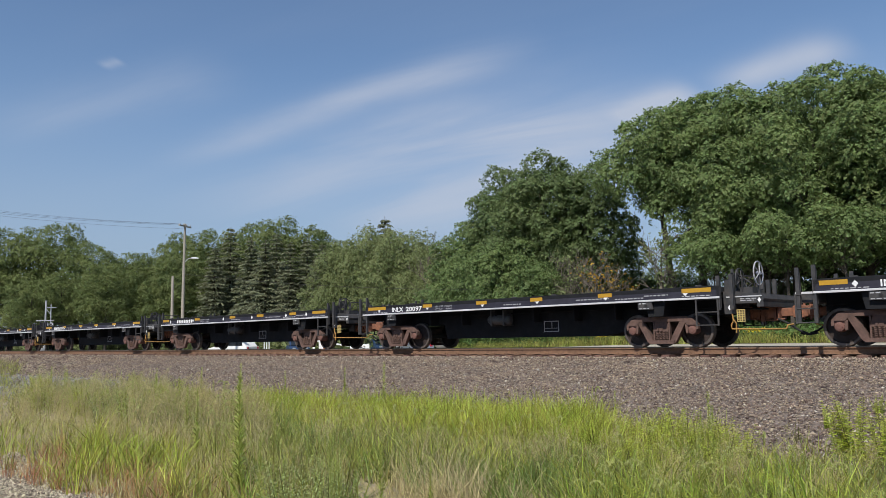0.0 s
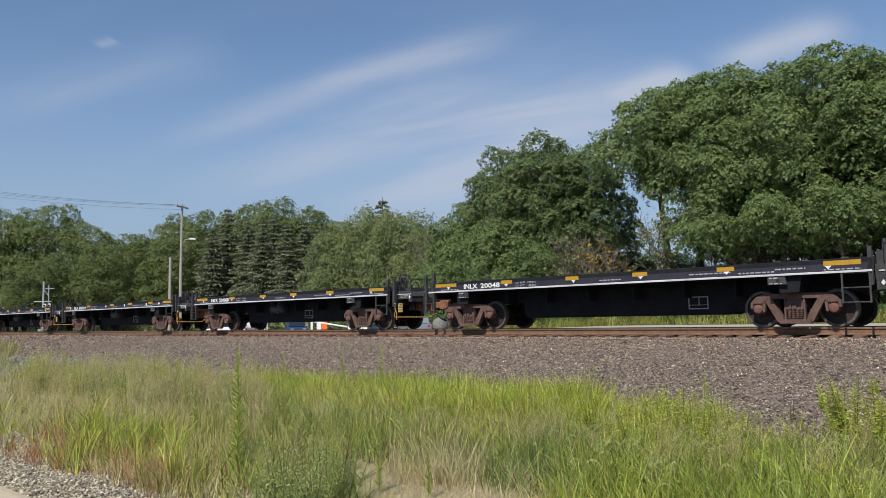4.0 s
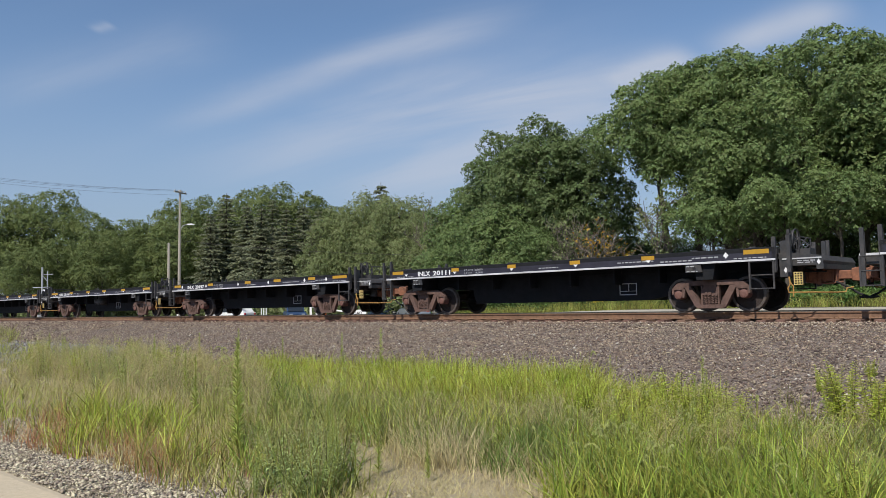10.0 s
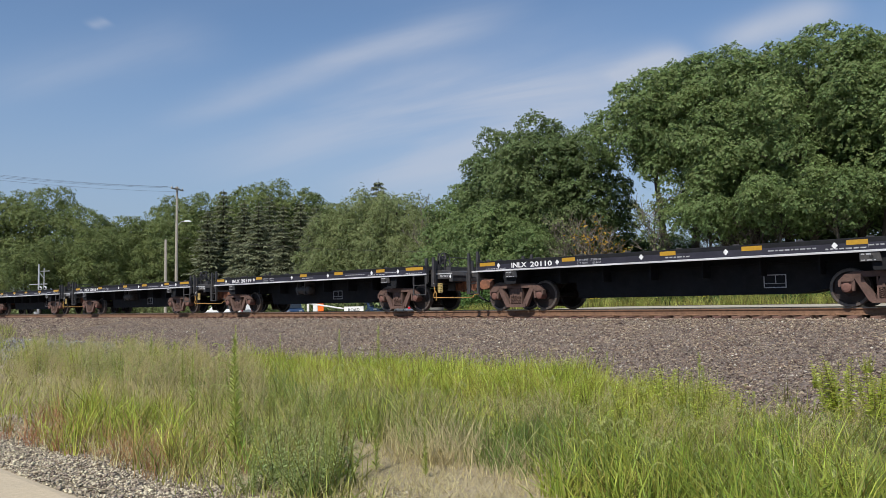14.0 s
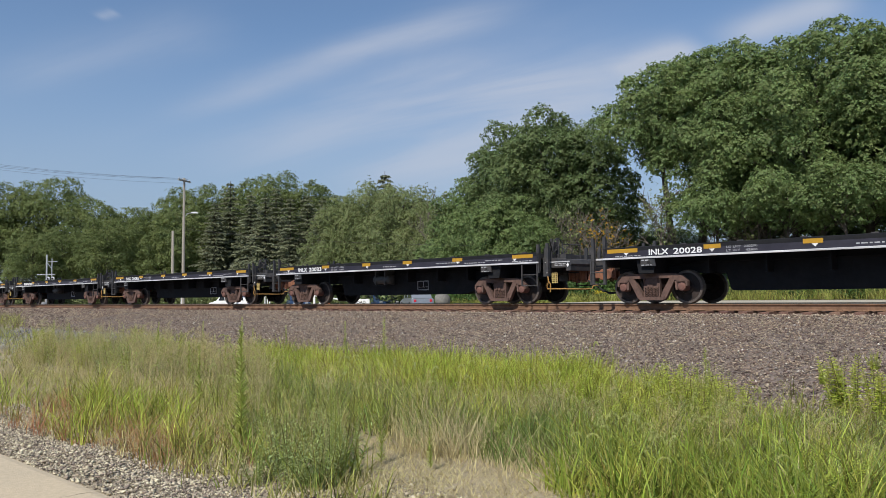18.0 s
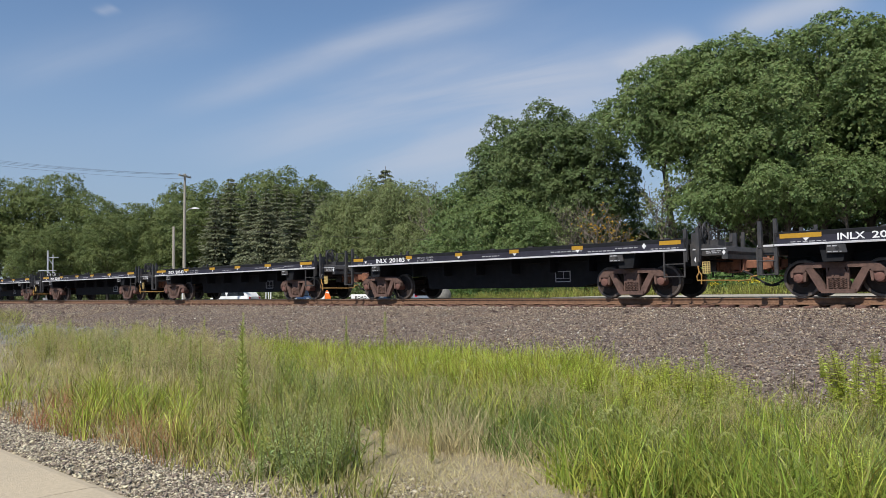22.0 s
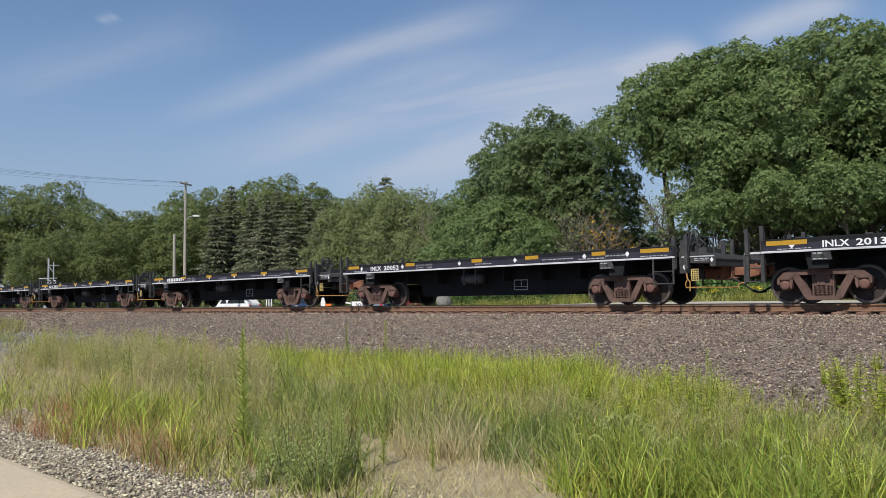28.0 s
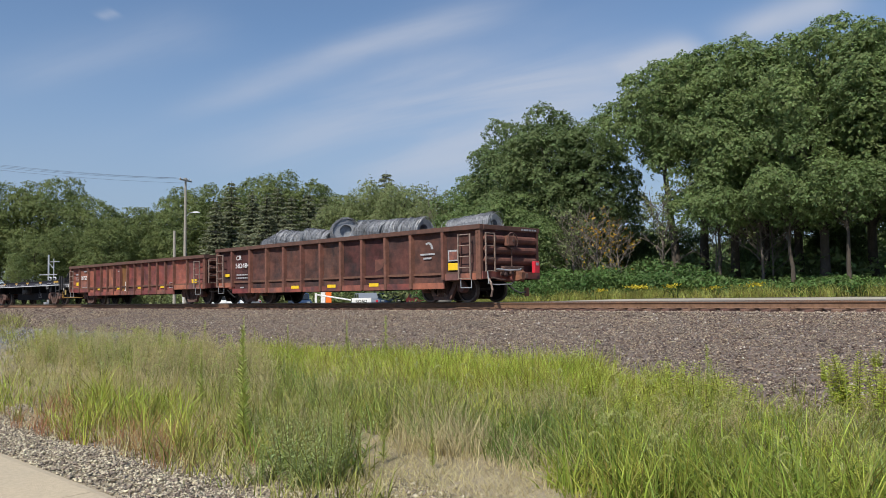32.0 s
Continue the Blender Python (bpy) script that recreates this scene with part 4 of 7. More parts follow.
# ---- gondolas ----
def gondola(length, top, low, low_end, ribs, trucks, steps, label, skin, half=1.56):
    """An open gondola from x = -length to x = 0."""
    g = thing("gondola", label, "railway car", "gondolas at the end of the train")
    zr = top - 0.17
    a0, a1 = steps
    floor_z = 0.95
    part("floor", box(-length + 0.05, -0.05, -half + 0.05, half - 0.05, floor_z, floor_z + 0.08), M["gon_inner"], g, "rusty floor")
    edges = [-length + 0.06] + ribs + [-0.06]
    for s in (-1, 1):
        y = s * half
        for x0, x1 in zip(edges, edges[1:]):
            zb = low_end if (x1 < a0 + 0.1 or x0 > a1 - 0.1) else low
            bm = bmesh.new()
            # a dented sheet between two ribs
            nx, nz = 8, 8
            grid = []
            rr = random.Random(round(x0 * 100) + s)
            ph = rr.uniform(0, 9)
            for j in range(nz + 1):
                row = []
                for i in range(nx + 1):
                    u, w = i / nx, j / nz
                    d = 0.075 * math.sin(math.pi * u) * math.sin(math.pi * w) * (1 + 0.9 * noise.noise((u * 2 + ph, w * 2.5, s)))
                    row.append(bm.verts.new((x0 + (x1 - x0) * u, y - s * 0.09 - s * d, zb + 0.20 + (zr - zb - 0.20) * w)))
                grid.append(row)
            for j in range(nz):
                for i in range(nx):
                    bm.faces.new((grid[j][i], grid[j][i + 1], grid[j + 1][i + 1], grid[j + 1][i]))
            geo = bmesh.ops.extrude_face_region(bm, geom=bm.faces[:])
            for v in [q for q in geo["geom"] if isinstance(q, bmesh.types.BMVert)]:
                v.co.y -= s * 0.012
            bmesh.ops.recalc_face_normals(bm, faces=bm.faces[:])
            ochre = skin is M["gon"] and s < 0 and x0 < -8.8 < x1
            part("side_panel", bm, M["gon_ochre"] if ochre else skin, g, "ochre-stained side sheet" if ochre else "dented oxide-red side sheet", smooth=False)
            if x1 < a0 + 0.1 or x0 > a1 - 0.1:
                ol = [(x0, zb), (x1, zb), (x1, zb + 0.21), (x0, zb + 0.21)]
            else:
                ol = [(x0, low), (x1, low), (x1, low + 0.21), (x0, low + 0.21)]
            bm = bmesh.new()
            add_prism(bm, ol, y - s * 0.07, y - s * 0.01)
            part("sill_panel", bm, M["gon"], g, "rusty lower sill plate")
        for xr in ribs:
            zb = low_end if (xr < a0 + 0.1 or xr > a1 - 0.1) else low
            bm = bmesh.new()
            w = 0.6 if skin is M["gon"] else 1.0
            v = [(xr - 0.095 * w, y - s * 0.10), (xr - 0.055 * w, y + s * 0.045 * w), (xr + 0.055 * w, y + s * 0.045 * w), (xr + 0.095 * w, y - s * 0.10)]
            lo = [bm.verts.new((p[0], p[1], zb + 0.02)) for p in v]
            hi = [bm.verts.new((p[0], p[1], zr)) for p in v]
            for i in range(4):
                bm.faces.new((lo[i], lo[(i + 1) % 4], hi[(i + 1) % 4], hi[i]))
            bm.faces.new(lo[::-1])
            bm.faces.new(hi)
            bmesh.ops.recalc_face_normals(bm, faces=bm.faces[:])
            part("rib", bm, M["gon_rib"], g, "oxide-red side rib")
        for xc in (-length + 0.10, -0.10):
            part("corner_post", box(xc - 0.10, xc + 0.10, min(y - s * 0.12, y + s * 0.02), max(y - s * 0.12, y + s * 0.02), low_end, zr, 0.01), M["gon_rib"], g, "riveted corner post")
        bm = bmesh.new()
        add_prism(bm, [(-length - 0.02, zr), (0.02, zr), (0.02, top), (-length - 0.02, top)], y - s * 0.13, y + s * 0.06)
        bmesh.ops.bevel(bm, geom=[e for e in bm.edges if e.calc_length() > 3], offset=0.02, segments=2, affect="EDGES")
        part("top_rim", bm, M["gon_rim"], g, "thick oxide-red top rim")
    for e, xe in ((-1, -length), (1, 0.0)):
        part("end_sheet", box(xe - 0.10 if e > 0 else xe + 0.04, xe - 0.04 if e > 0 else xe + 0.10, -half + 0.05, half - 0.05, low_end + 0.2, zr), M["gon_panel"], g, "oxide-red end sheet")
        part("end_rim", box(min(xe - e * 0.12, xe + e * 0.04), max(xe - e * 0.12, xe + e * 0.04), -half + 0.13, half - 0.13, zr + 0.01, top - 0.003, 0.015), M["gon_rim"], g, "end rim")
        for z in (low_end + 0.62, low_end + 0.98, low_end + 1.34):
            bm = bmesh.new()
            add_lathe(bm, [(-half + 0.14, 0.04), (-half + 0.24, 0.135), (half - 0.24, 0.135), (half - 0.14, 0.04)], "y", (xe - e * 0.03, 0, z), 12)
            part("end_corrugation", bm, M["gon_rib"], g, "horizontal pressed corrugation")
        part("end_sill", box(min(xe, xe + e * 0.06), max(xe, xe + e * 0.06), -half + 0.02, half - 0.02, low_end + 0.02, low_end + 0.26, 0.01), M["gon"], g, "end sill")
        bm = bmesh.new()
        add_box(bm, min(xe, xe + e * 0.25), max(xe, xe + e * 0.25), -0.3, 0.3, 0.70, 1.06)
        part("striker", bm, M["gon"], g)
        m = pose(xe - e * 0.10, 0, 0, 0, 0, 0 if e > 0 else 180)
        part("coupler", CAR["coupler"], None, g, "rusted knuckle coupler", m)
        part("air_hose", CAR["hose"], None, g, "black rubber air hose", m)
        part("uncoupling_lever", tube([(xe + e * 0.18, -1.45, 0.62), (xe + e * 0.2, -1.3, 0.60), (xe + e * 0.25, -0.4, 0.60), (xe + e * 0.3, -0.2, 0.7)], 0.016, 6), M["gear"], g, "bent uncoupling rod")
        # grab irons and ladders near the corner
        x0 = -0.92 if e > 0 else -length + 0.16
        part("side_ladder", ladder_mesh(0.52, low_end + 0.02, zr - 0.12, 5), M["ladder"], g, "pale worn side ladder", (x0, -half - 0.07, 0))
        part("side_ladder", ladder_mesh(0.52, low_end + 0.02, zr - 0.12, 5), M["ladder"], g, "pale worn side ladder", (x0, half + 0.07, 0))
        bm = tube([(x0 + 0.05, -half - 0.02, low_end + 0.02), (x0 + 0.05, -half - 0.02, low_end - 0.26), (x0 + 0.52, -half - 0.02, low_end - 0.26), (x0 + 0.52, -half - 0.02, low_end + 0.02)], 0.017, 6)
        part("sill_step", bm, M["steel"], g, "pale steel stirrup step")
        el = ladder_mesh(0.45, low_end + 0.25, zr - 0.10, 4)
        part("end_ladder", el, M["ladder"], g, "pale worn end ladder", pose(xe + e * 0.12, -half + 0.12, 0, 0, 0, 90))
    bm = bmesh.new()
    add_prism(bm, [(-length + 0.1, 0.95), (-length + 0.1, 0.74), (a0, 0.70), (a0 + 0.7, low - 0.02), (a1 - 0.7, low - 0.02), (a1, 0.70), (-0.1, 0.74), (-0.1, 0.95)], -0.36, 0.36)
    part("center_sill", bm, M["black"], g, "dark centre sill")
    for xr in ribs:
        part("cross_bearer", box(xr - 0.06, xr + 0.06, -half + 0.08, half - 0.08, (low + 0.06) if a0 < xr < a1 else low_end + 0.06, 0.95), M["black"], g)
    for x in trucks:
        add_truck(g, x)
    return g


def label_plate(parent, x, z, w, h, mat, name="reflective_strip", label="yellow reflective strip", y=1.56):
    return part(name, box(x, x + w, -y - 0.010, -y - 0.002, z, z + h), mat, parent, label)


def build_gondolas():
    base = train_shift(0) - train_shift(32)
    # the first, lower one
    ribs = [-14.88, -13.58, -12.69, -11.80, -10.93, -10.06, -9.21, -8.35, -7.48, -6.62, -5.78, -4.89, -4.00, -3.11, -1.75]
    g = gondola(16.34, 2.37, 0.53, 0.74, ribs, (-14.2, -2.0), (-13.4, -3.15), "rusty oxide-red gondola with many ribs and a shallow rim", M["gon"])
    g.matrix_basis = pose(-33.71 + base, TRACK_Y, 0)
    y = -1.56 - 0.004
    part("car_number", lettering("187551", 0.24, M["white"], 0.92, 0.005), None, g, "white car number", (-14.74, y + 0.082, 1.50))
    part("stencilling", bars_mesh([(-15.6, 1.80, 0.35, 0.08), (-15.6, 1.62, 0.35, 0.05), (-15.5, 1.50, 0.35, 0.04), (-14.6, 1.02, 0.8, 0.04), (-14.4, 0.94, 0.6, 0.03), (-13.3, 0.98, 0.4, 0.03), (-14.4, 1.95, 0.4, 0.08), (-9.7, 1.85, 0.5, 0.04)], M["dim_white"], 31), None, g, "", (0, y + 0.086, 0))
    label_plate(g, -15.5, 1.15, 0.46, 0.20, M["bright_yellow"], y=1.48)
    for x in (-12.38, -9.80, -7.20, -4.62):
        label_plate(g, x, 0.85, 0.48, 0.11, M["bright_yellow"], y=1.48)
    label_plate(g, -1.40, 0.96, 0.50, 0.26, M["bright_yellow"], y=1.48)
    bm = bmesh.new()
    for a, b, c, d in ((-3.70, -3.24, 0.84, 0.86), (-3.70, -3.24, 1.08, 1.10), (-3.70, -3.68, 0.86, 1.08), (-3.26, -3.24, 0.86, 1.08)):
        add_box(bm, a, b, -1.485, -1.475, c, d)
    part("stencil_panel", bm, M["dim_white"], g, "white outlined stencil panel")
    bm = bmesh.new()
    add_box(bm, -8.72, -8.67, -0.006, 0, 0.66, 1.25)
    add_prism(bm, [(-8.86, 0.80), (-8.695, 0.60), (-8.53, 0.80), (-8.60, 0.80), (-8.695, 0.68), (-8.79, 0.80)], -0.006, 0)
    part("arrow_mark", bm, M["white"], g, "chalked white arrow", (0, y + 0.08, 0))
    TRAIN.append((101, g))
    # the last one, with wire coils
    ribs = [-14.96, -13.50, -12.20, -10.93, -9.69, -8.43, -7.15, -5.89, -4.58, -3.25, -1.69]
    g = gondola(16.30, 2.563, 0.48, 0.76, ribs, (-14.1, -2.15), (-13.9, -2.9), "rusty brown gondola loaded with coils of wire", M["gon_panel"])
    g.matrix_basis = pose(-16.361 + base, TRACK_Y, 0)
    part("car_mark", lettering("CR", 0.22, M["white"], 0.42), None, g, "white lettering", (-14.72, y + 0.08, 1.98))
    part("car_number", lettering("582484", 0.22, M["white"], 1.12), None, g, "white car number", (-14.78, y + 0.08, 1.62))
    part("stencilling", bars_mesh([(-14.7, 1.28, 0.9, 0.06), (-14.7, 1.14, 0.9, 0.06), (-14.4, 0.72, 0.3, 0.05)], M["dim_white"], 33), None, g, "", (0, y + 0.08, 0))
    label_plate(g, -15.7, 1.24, 0.40, 0.14, M["bright_yellow"], y=1.48)
    for x in (-10.4, -8.0, -5.5):
        label_plate(g, x, 0.62, 0.52, 0.12, M["bright_yellow"], y=1.552)
    label_plate(g, -1.50, 1.10, 0.46, 0.24, M["bright_yellow"], y=1.50)
    pl = label_plate(g, -1.50, 1.40, 0.48, 0.38, M["dim_white"], "placard", "pale stencilled placard", 1.50)
    part("placard_window", box(-1.44, -1.08, -1.514, -1.511, 1.45, 1.72), M["gon"], pl)
    bm = bmesh.new()
    for a in (0.0, 0.5, 1.0, 1.5, 2.0):
        add_box(bm, -2.55 + 0.18 * math.cos(a), -2.45 + 0.18 * math.cos(a), -0.006, 0, 1.86 + 0.18 * math.sin(a), 1.93 + 0.18 * math.sin(a))
    add_box(bm, -2.9, -2.2, -0.006, 0, 1.66, 1.72)
    add_box(bm, -2.75, -2.35, -0.006, 0, 1.52, 1.58)
    part("faded_emblem", bm, M["dim_white"], g, "faded white emblem", (0, y + 0.135, 0))
    part("patch", box(-5.3, -4.7, -1.425, -1.40, 1.15, 1.62), M["gon_rib"], g, "orange-brown repair patch")
    part("brake_wheel", brake_wheel_mesh(0.28, M["truck"]), None, g, "rusty hand brake wheel", (0.20, -0.15, 2.05))
    bm = tube([(0.14, -0.15, 2.0), (0.14, -0.12, 1.5), (0.14, -0.15, 1.0)], 0.018, 5)
    add_box(bm, 0.02, 0.16, -0.30, 0.0, 1.92, 2.18)
    part("brake_chain", bm, M["truck"], g, "hanging brake chain")
    for k in range(9):
        part("chain_link", tube([(0.13, -0.14, 1.62 - 0.07 * k), (0.16, -0.13, 1.585 - 0.07 * k), (0.13, -0.12, 1.55 - 0.07 * k)], 0.012, 5), M["truck"], g)
    part("brake_housing", box(0.06, 0.24, -0.42, -0.02, 1.88, 2.22, 0.03), M["gon_rib"], g, "rusty brake gear housing")
    part("brake_bracket", box(0.05, 0.22, -0.62, 0.42, 1.10, 1.20, 0.015), M["truck"], g, "rusty rigging bracket")
    for y0, y1, z0, z1 in ((-0.95, -0.15, 1.02, 1.16), (-0.55, 0.35, 0.86, 1.08), (-0.25, 0.62, 0.98, 0.80), (-1.2, -0.5, 0.82, 0.74)):
        part("brake_lever", tube([(0.14, y0, z0), (0.24, (y0 + y1) / 2, (z0 + z1) / 2 - 0.03), (0.18, y1, z1)], 0.028, 6), M["truck"], g, "rusty brake lever")
    for y0, z0 in ((-0.62, 0.98), (-0.30, 1.02), (0.24, 0.96), (0.50, 0.88)):
        part("rigging_block", box(0.08, 0.30, y0 - 0.07, y0 + 0.07, z0 - 0.09, z0 + 0.09, 0.02), M["truck"], g, "rusty casting")
    part("release_rod", tube([(0.16, -1.42, 1.02), (0.20, -1.42, 0.62), (0.24, -1.05, 0.58), (0.26, -0.30, 0.60)], 0.018, 6), M["steel"], g, "pale uncoupling rod")
    part("trailing_hose", tube([(0.10, -1.36, 0.84), (0.26, -1.38, 0.66), (0.30, -1.36, 0.42), (0.20, -1.30, 0.20)], 0.035, 7), M["ladder"], g, "dusty grey air hose")
    part("glad_hand", box(0.30, 0.40, 0.30, 0.46, 0.18, 0.48, 0.03), M["coupler"], g, "hanging hose coupling")
    for k in range(9):
        bm = bmesh.new()
        add_lathe(bm, [(-0.012, 0.022), (0.0, 0.015)], "y", (-0.10, -1.585, 0.78 + 0.19 * k), 6)
        part("rivet", bm, M["gon_rib"], g)
    d = part("end_device", box(0.16, 0.30, 0.95, 1.22, 0.98, 1.38, 0.02), M["red"], g, "bright red end-of-train device")
    part("device_lamp", box(0.30, 0.31, 1.02, 1.15, 1.24, 1.34), M["steel"], d)
    bm = tube([(0.2, 0.3, 1.12), (0.3, 0.1, 1.08), (0.35, -0.5, 1.05), (0.2, -1.0, 1.1)], 0.03, 6)
    part("brake_rod", bm, M["steel"], g, "pale bent rod")
    part("stencilling", bars_mesh([(0.0, 2.44, 0.85, 0.06)], M["dim_white"], 35), None, g, "", pose(0.045, 0.55, 0, 0, 0, 90))
    TRAIN.append((102, g))
    # the coils lie in the gondola and ride with it
    rng = random.Random(5)
    spots = [(-14.1, 0.30, 78, 0.48), (-12.45, 0.20, 100, 0.50), (-10.3, -0.1, 86, 0.46), (-8.55, -0.2, 58, 0.56), (-7.1, 0.2, 84, 0.50), (-5.3, 0.25, 92, 0.52), (-1.95, 0.35, 97, 0.50), (-12.6, -0.9, 90, 0.45), (-9.6, 0.9, 90, 0.5), (-6.0, -0.80, 90, 0.45)]
    for i, (x, yy, turn, r) in enumerate(spots):
        bm = bmesh.new()
        half = 0.92 if i != 3 else 0.45
        for k in range(110):
            rr = r * rng.uniform(0.88, 1.0)
            u0 = rng.uniform(-half, half)
            tl = rng.uniform(-0.24, 0.24)
            ph = rng.uniform(0, 6.28)
            el = rng.uniform(0.94, 1.08)
            pts = [(u0 + tl * math.cos(a + ph) + 0.02 * math.sin(3 * a), rr * math.cos(a), rr * el * math.sin(a)) for a in [2 * math.pi * q / 20 for q in range(21)]]
            add_tube(bm, pts, 0.009, 3, False)
        add_lathe(bm, [(-half * 0.6, r * 0.40), (-half * 0.97, r * 0.45), (-half * 0.98, r * 0.90), (half * 0.98, r * 0.90), (half * 0.97, r * 0.45), (half * 0.6, r * 0.40)], "x", sides=20)
        c = new("wire_coil", mesh_of("wire_coil", bm, M["coil"]))
        tagged(c, "coil of galvanised silver wire lying in the gondola", "wire coil", "wire coils in the gondola")
        z = {0: 2.70, 1: 2.76, 2: 2.72, 3: 2.92, 4: 2.84, 5: 2.76, 6: 2.62}.get(i, 1.60)
        c.matrix_basis = pose(-16.361 + base + x, TRACK_Y + yy, z, rng.uniform(0, 360), rng.uniform(-8, 8), turn - 90)
        COILS.append(c)


COILS = []
build_gondolas()


# ---- trees ----
def leaf_cards(centres, size, rng, out=None, droop=0.0):
    """A pointed leaf or leaf spray at each place, turned at random and mostly facing up and out."""
    n = len(centres)
    nrm = rng.normal(0, 0.55, (n, 3)) + (out if out is not None else 0) + np.array([0, -0.15, 0.45])
    nrm /= np.linalg.norm(nrm, axis=1)[:, None] + 1e-9
    a = rng.normal(0, 1, (n, 3))
    a[:, 2] -= droop
    u = np.cross(nrm, a)
    u /= np.linalg.norm(u, axis=1)[:, None] + 1e-9
    w = np.cross(nrm, u)
    s = (size * rng.uniform(0.6, 1.35, n))[:, None]
    bend = nrm * s * rng.uniform(-0.25, 0.25, n)[:, None]
    v = np.stack([centres - u * s * 0.70 + bend, centres + u * s * 0.35 - w * s * 0.42, centres + u * s * 0.55 + w * s * 0.42 - bend], 1)
    f = np.arange(n * 3).reshape(n, 3)
    return v.reshape(-1, 3), f


def unit(a):
    return a / (np.linalg.norm(a, axis=-1, keepdims=True) + 1e-9)


def whorls(centres, outward, per, length, width, rng, hang=0.0):
    """Leaves in whorls: at each place a bunch of narrow leaves that spread from the twig's end; hang lets them droop."""
    n = len(centres)
    o = unit(outward)[:, None, :]
    d = rng.normal(0, 1, (n, per, 3))
    d = d - o * (d * o).sum(2, keepdims=True)
    d = unit(unit(d) + o * rng.uniform(-0.1, 0.75, (n, per, 1)) + np.array([0, 0, -hang]))
    side = unit(np.cross(d, o + rng.normal(0, 0.35, (n, per, 3))))
    l = length * rng.uniform(0.65, 1.3, (n, per, 1))
    c = centres[:, None, :] + rng.normal(0, length * 0.18, (n, per, 3))
    dip = np.array([0, 0, -1.0]) * l * (0.12 + 0.2 * hang)
    v = np.stack([c - side * l * width * 0.5, c + d * l * 0.72 + side * l * width, c + d * l - side * l * width * 0.6 + dip], 2)
    f = np.arange(n * per * 3).reshape(-1, 3)
    return v.reshape(-1, 3), f


def limb(bm, start, way, length, r0, rng, depth, tips, bendy=0.25, sides=6):
    pts, rads = [Vector(start)], [r0]
    d = Vector(way).normalized()
    k = 4
    for i in range(k):
        d = (d + Vector((rng.uniform(-1, 1), rng.uniform(-1, 1), rng.uniform(-0.3, 0.8))) * bendy).normalized()
        pts.append(pts[-1] + d * length / k)
        rads.append(r0 * (1 - 0.75 * (i + 1) / k) + 0.008)
    add_tube(bm, pts, rads, sides, False)
    tips.append((pts[-1], length))
    tips.append((pts[-2], length))
    if depth > 0:
        for i in (1, 2, 3, 3):
            q = pts[i]
            s = Vector((rng.uniform(-1, 1), rng.uniform(-1, 1), rng.uniform(-0.1, 0.9)))
            limb(bm, q, (d * 0.5 + s).normalized(), length * rng.uniform(0.45, 0.65), rads[i] * 0.65, rng, depth - 1, tips, bendy, 5)


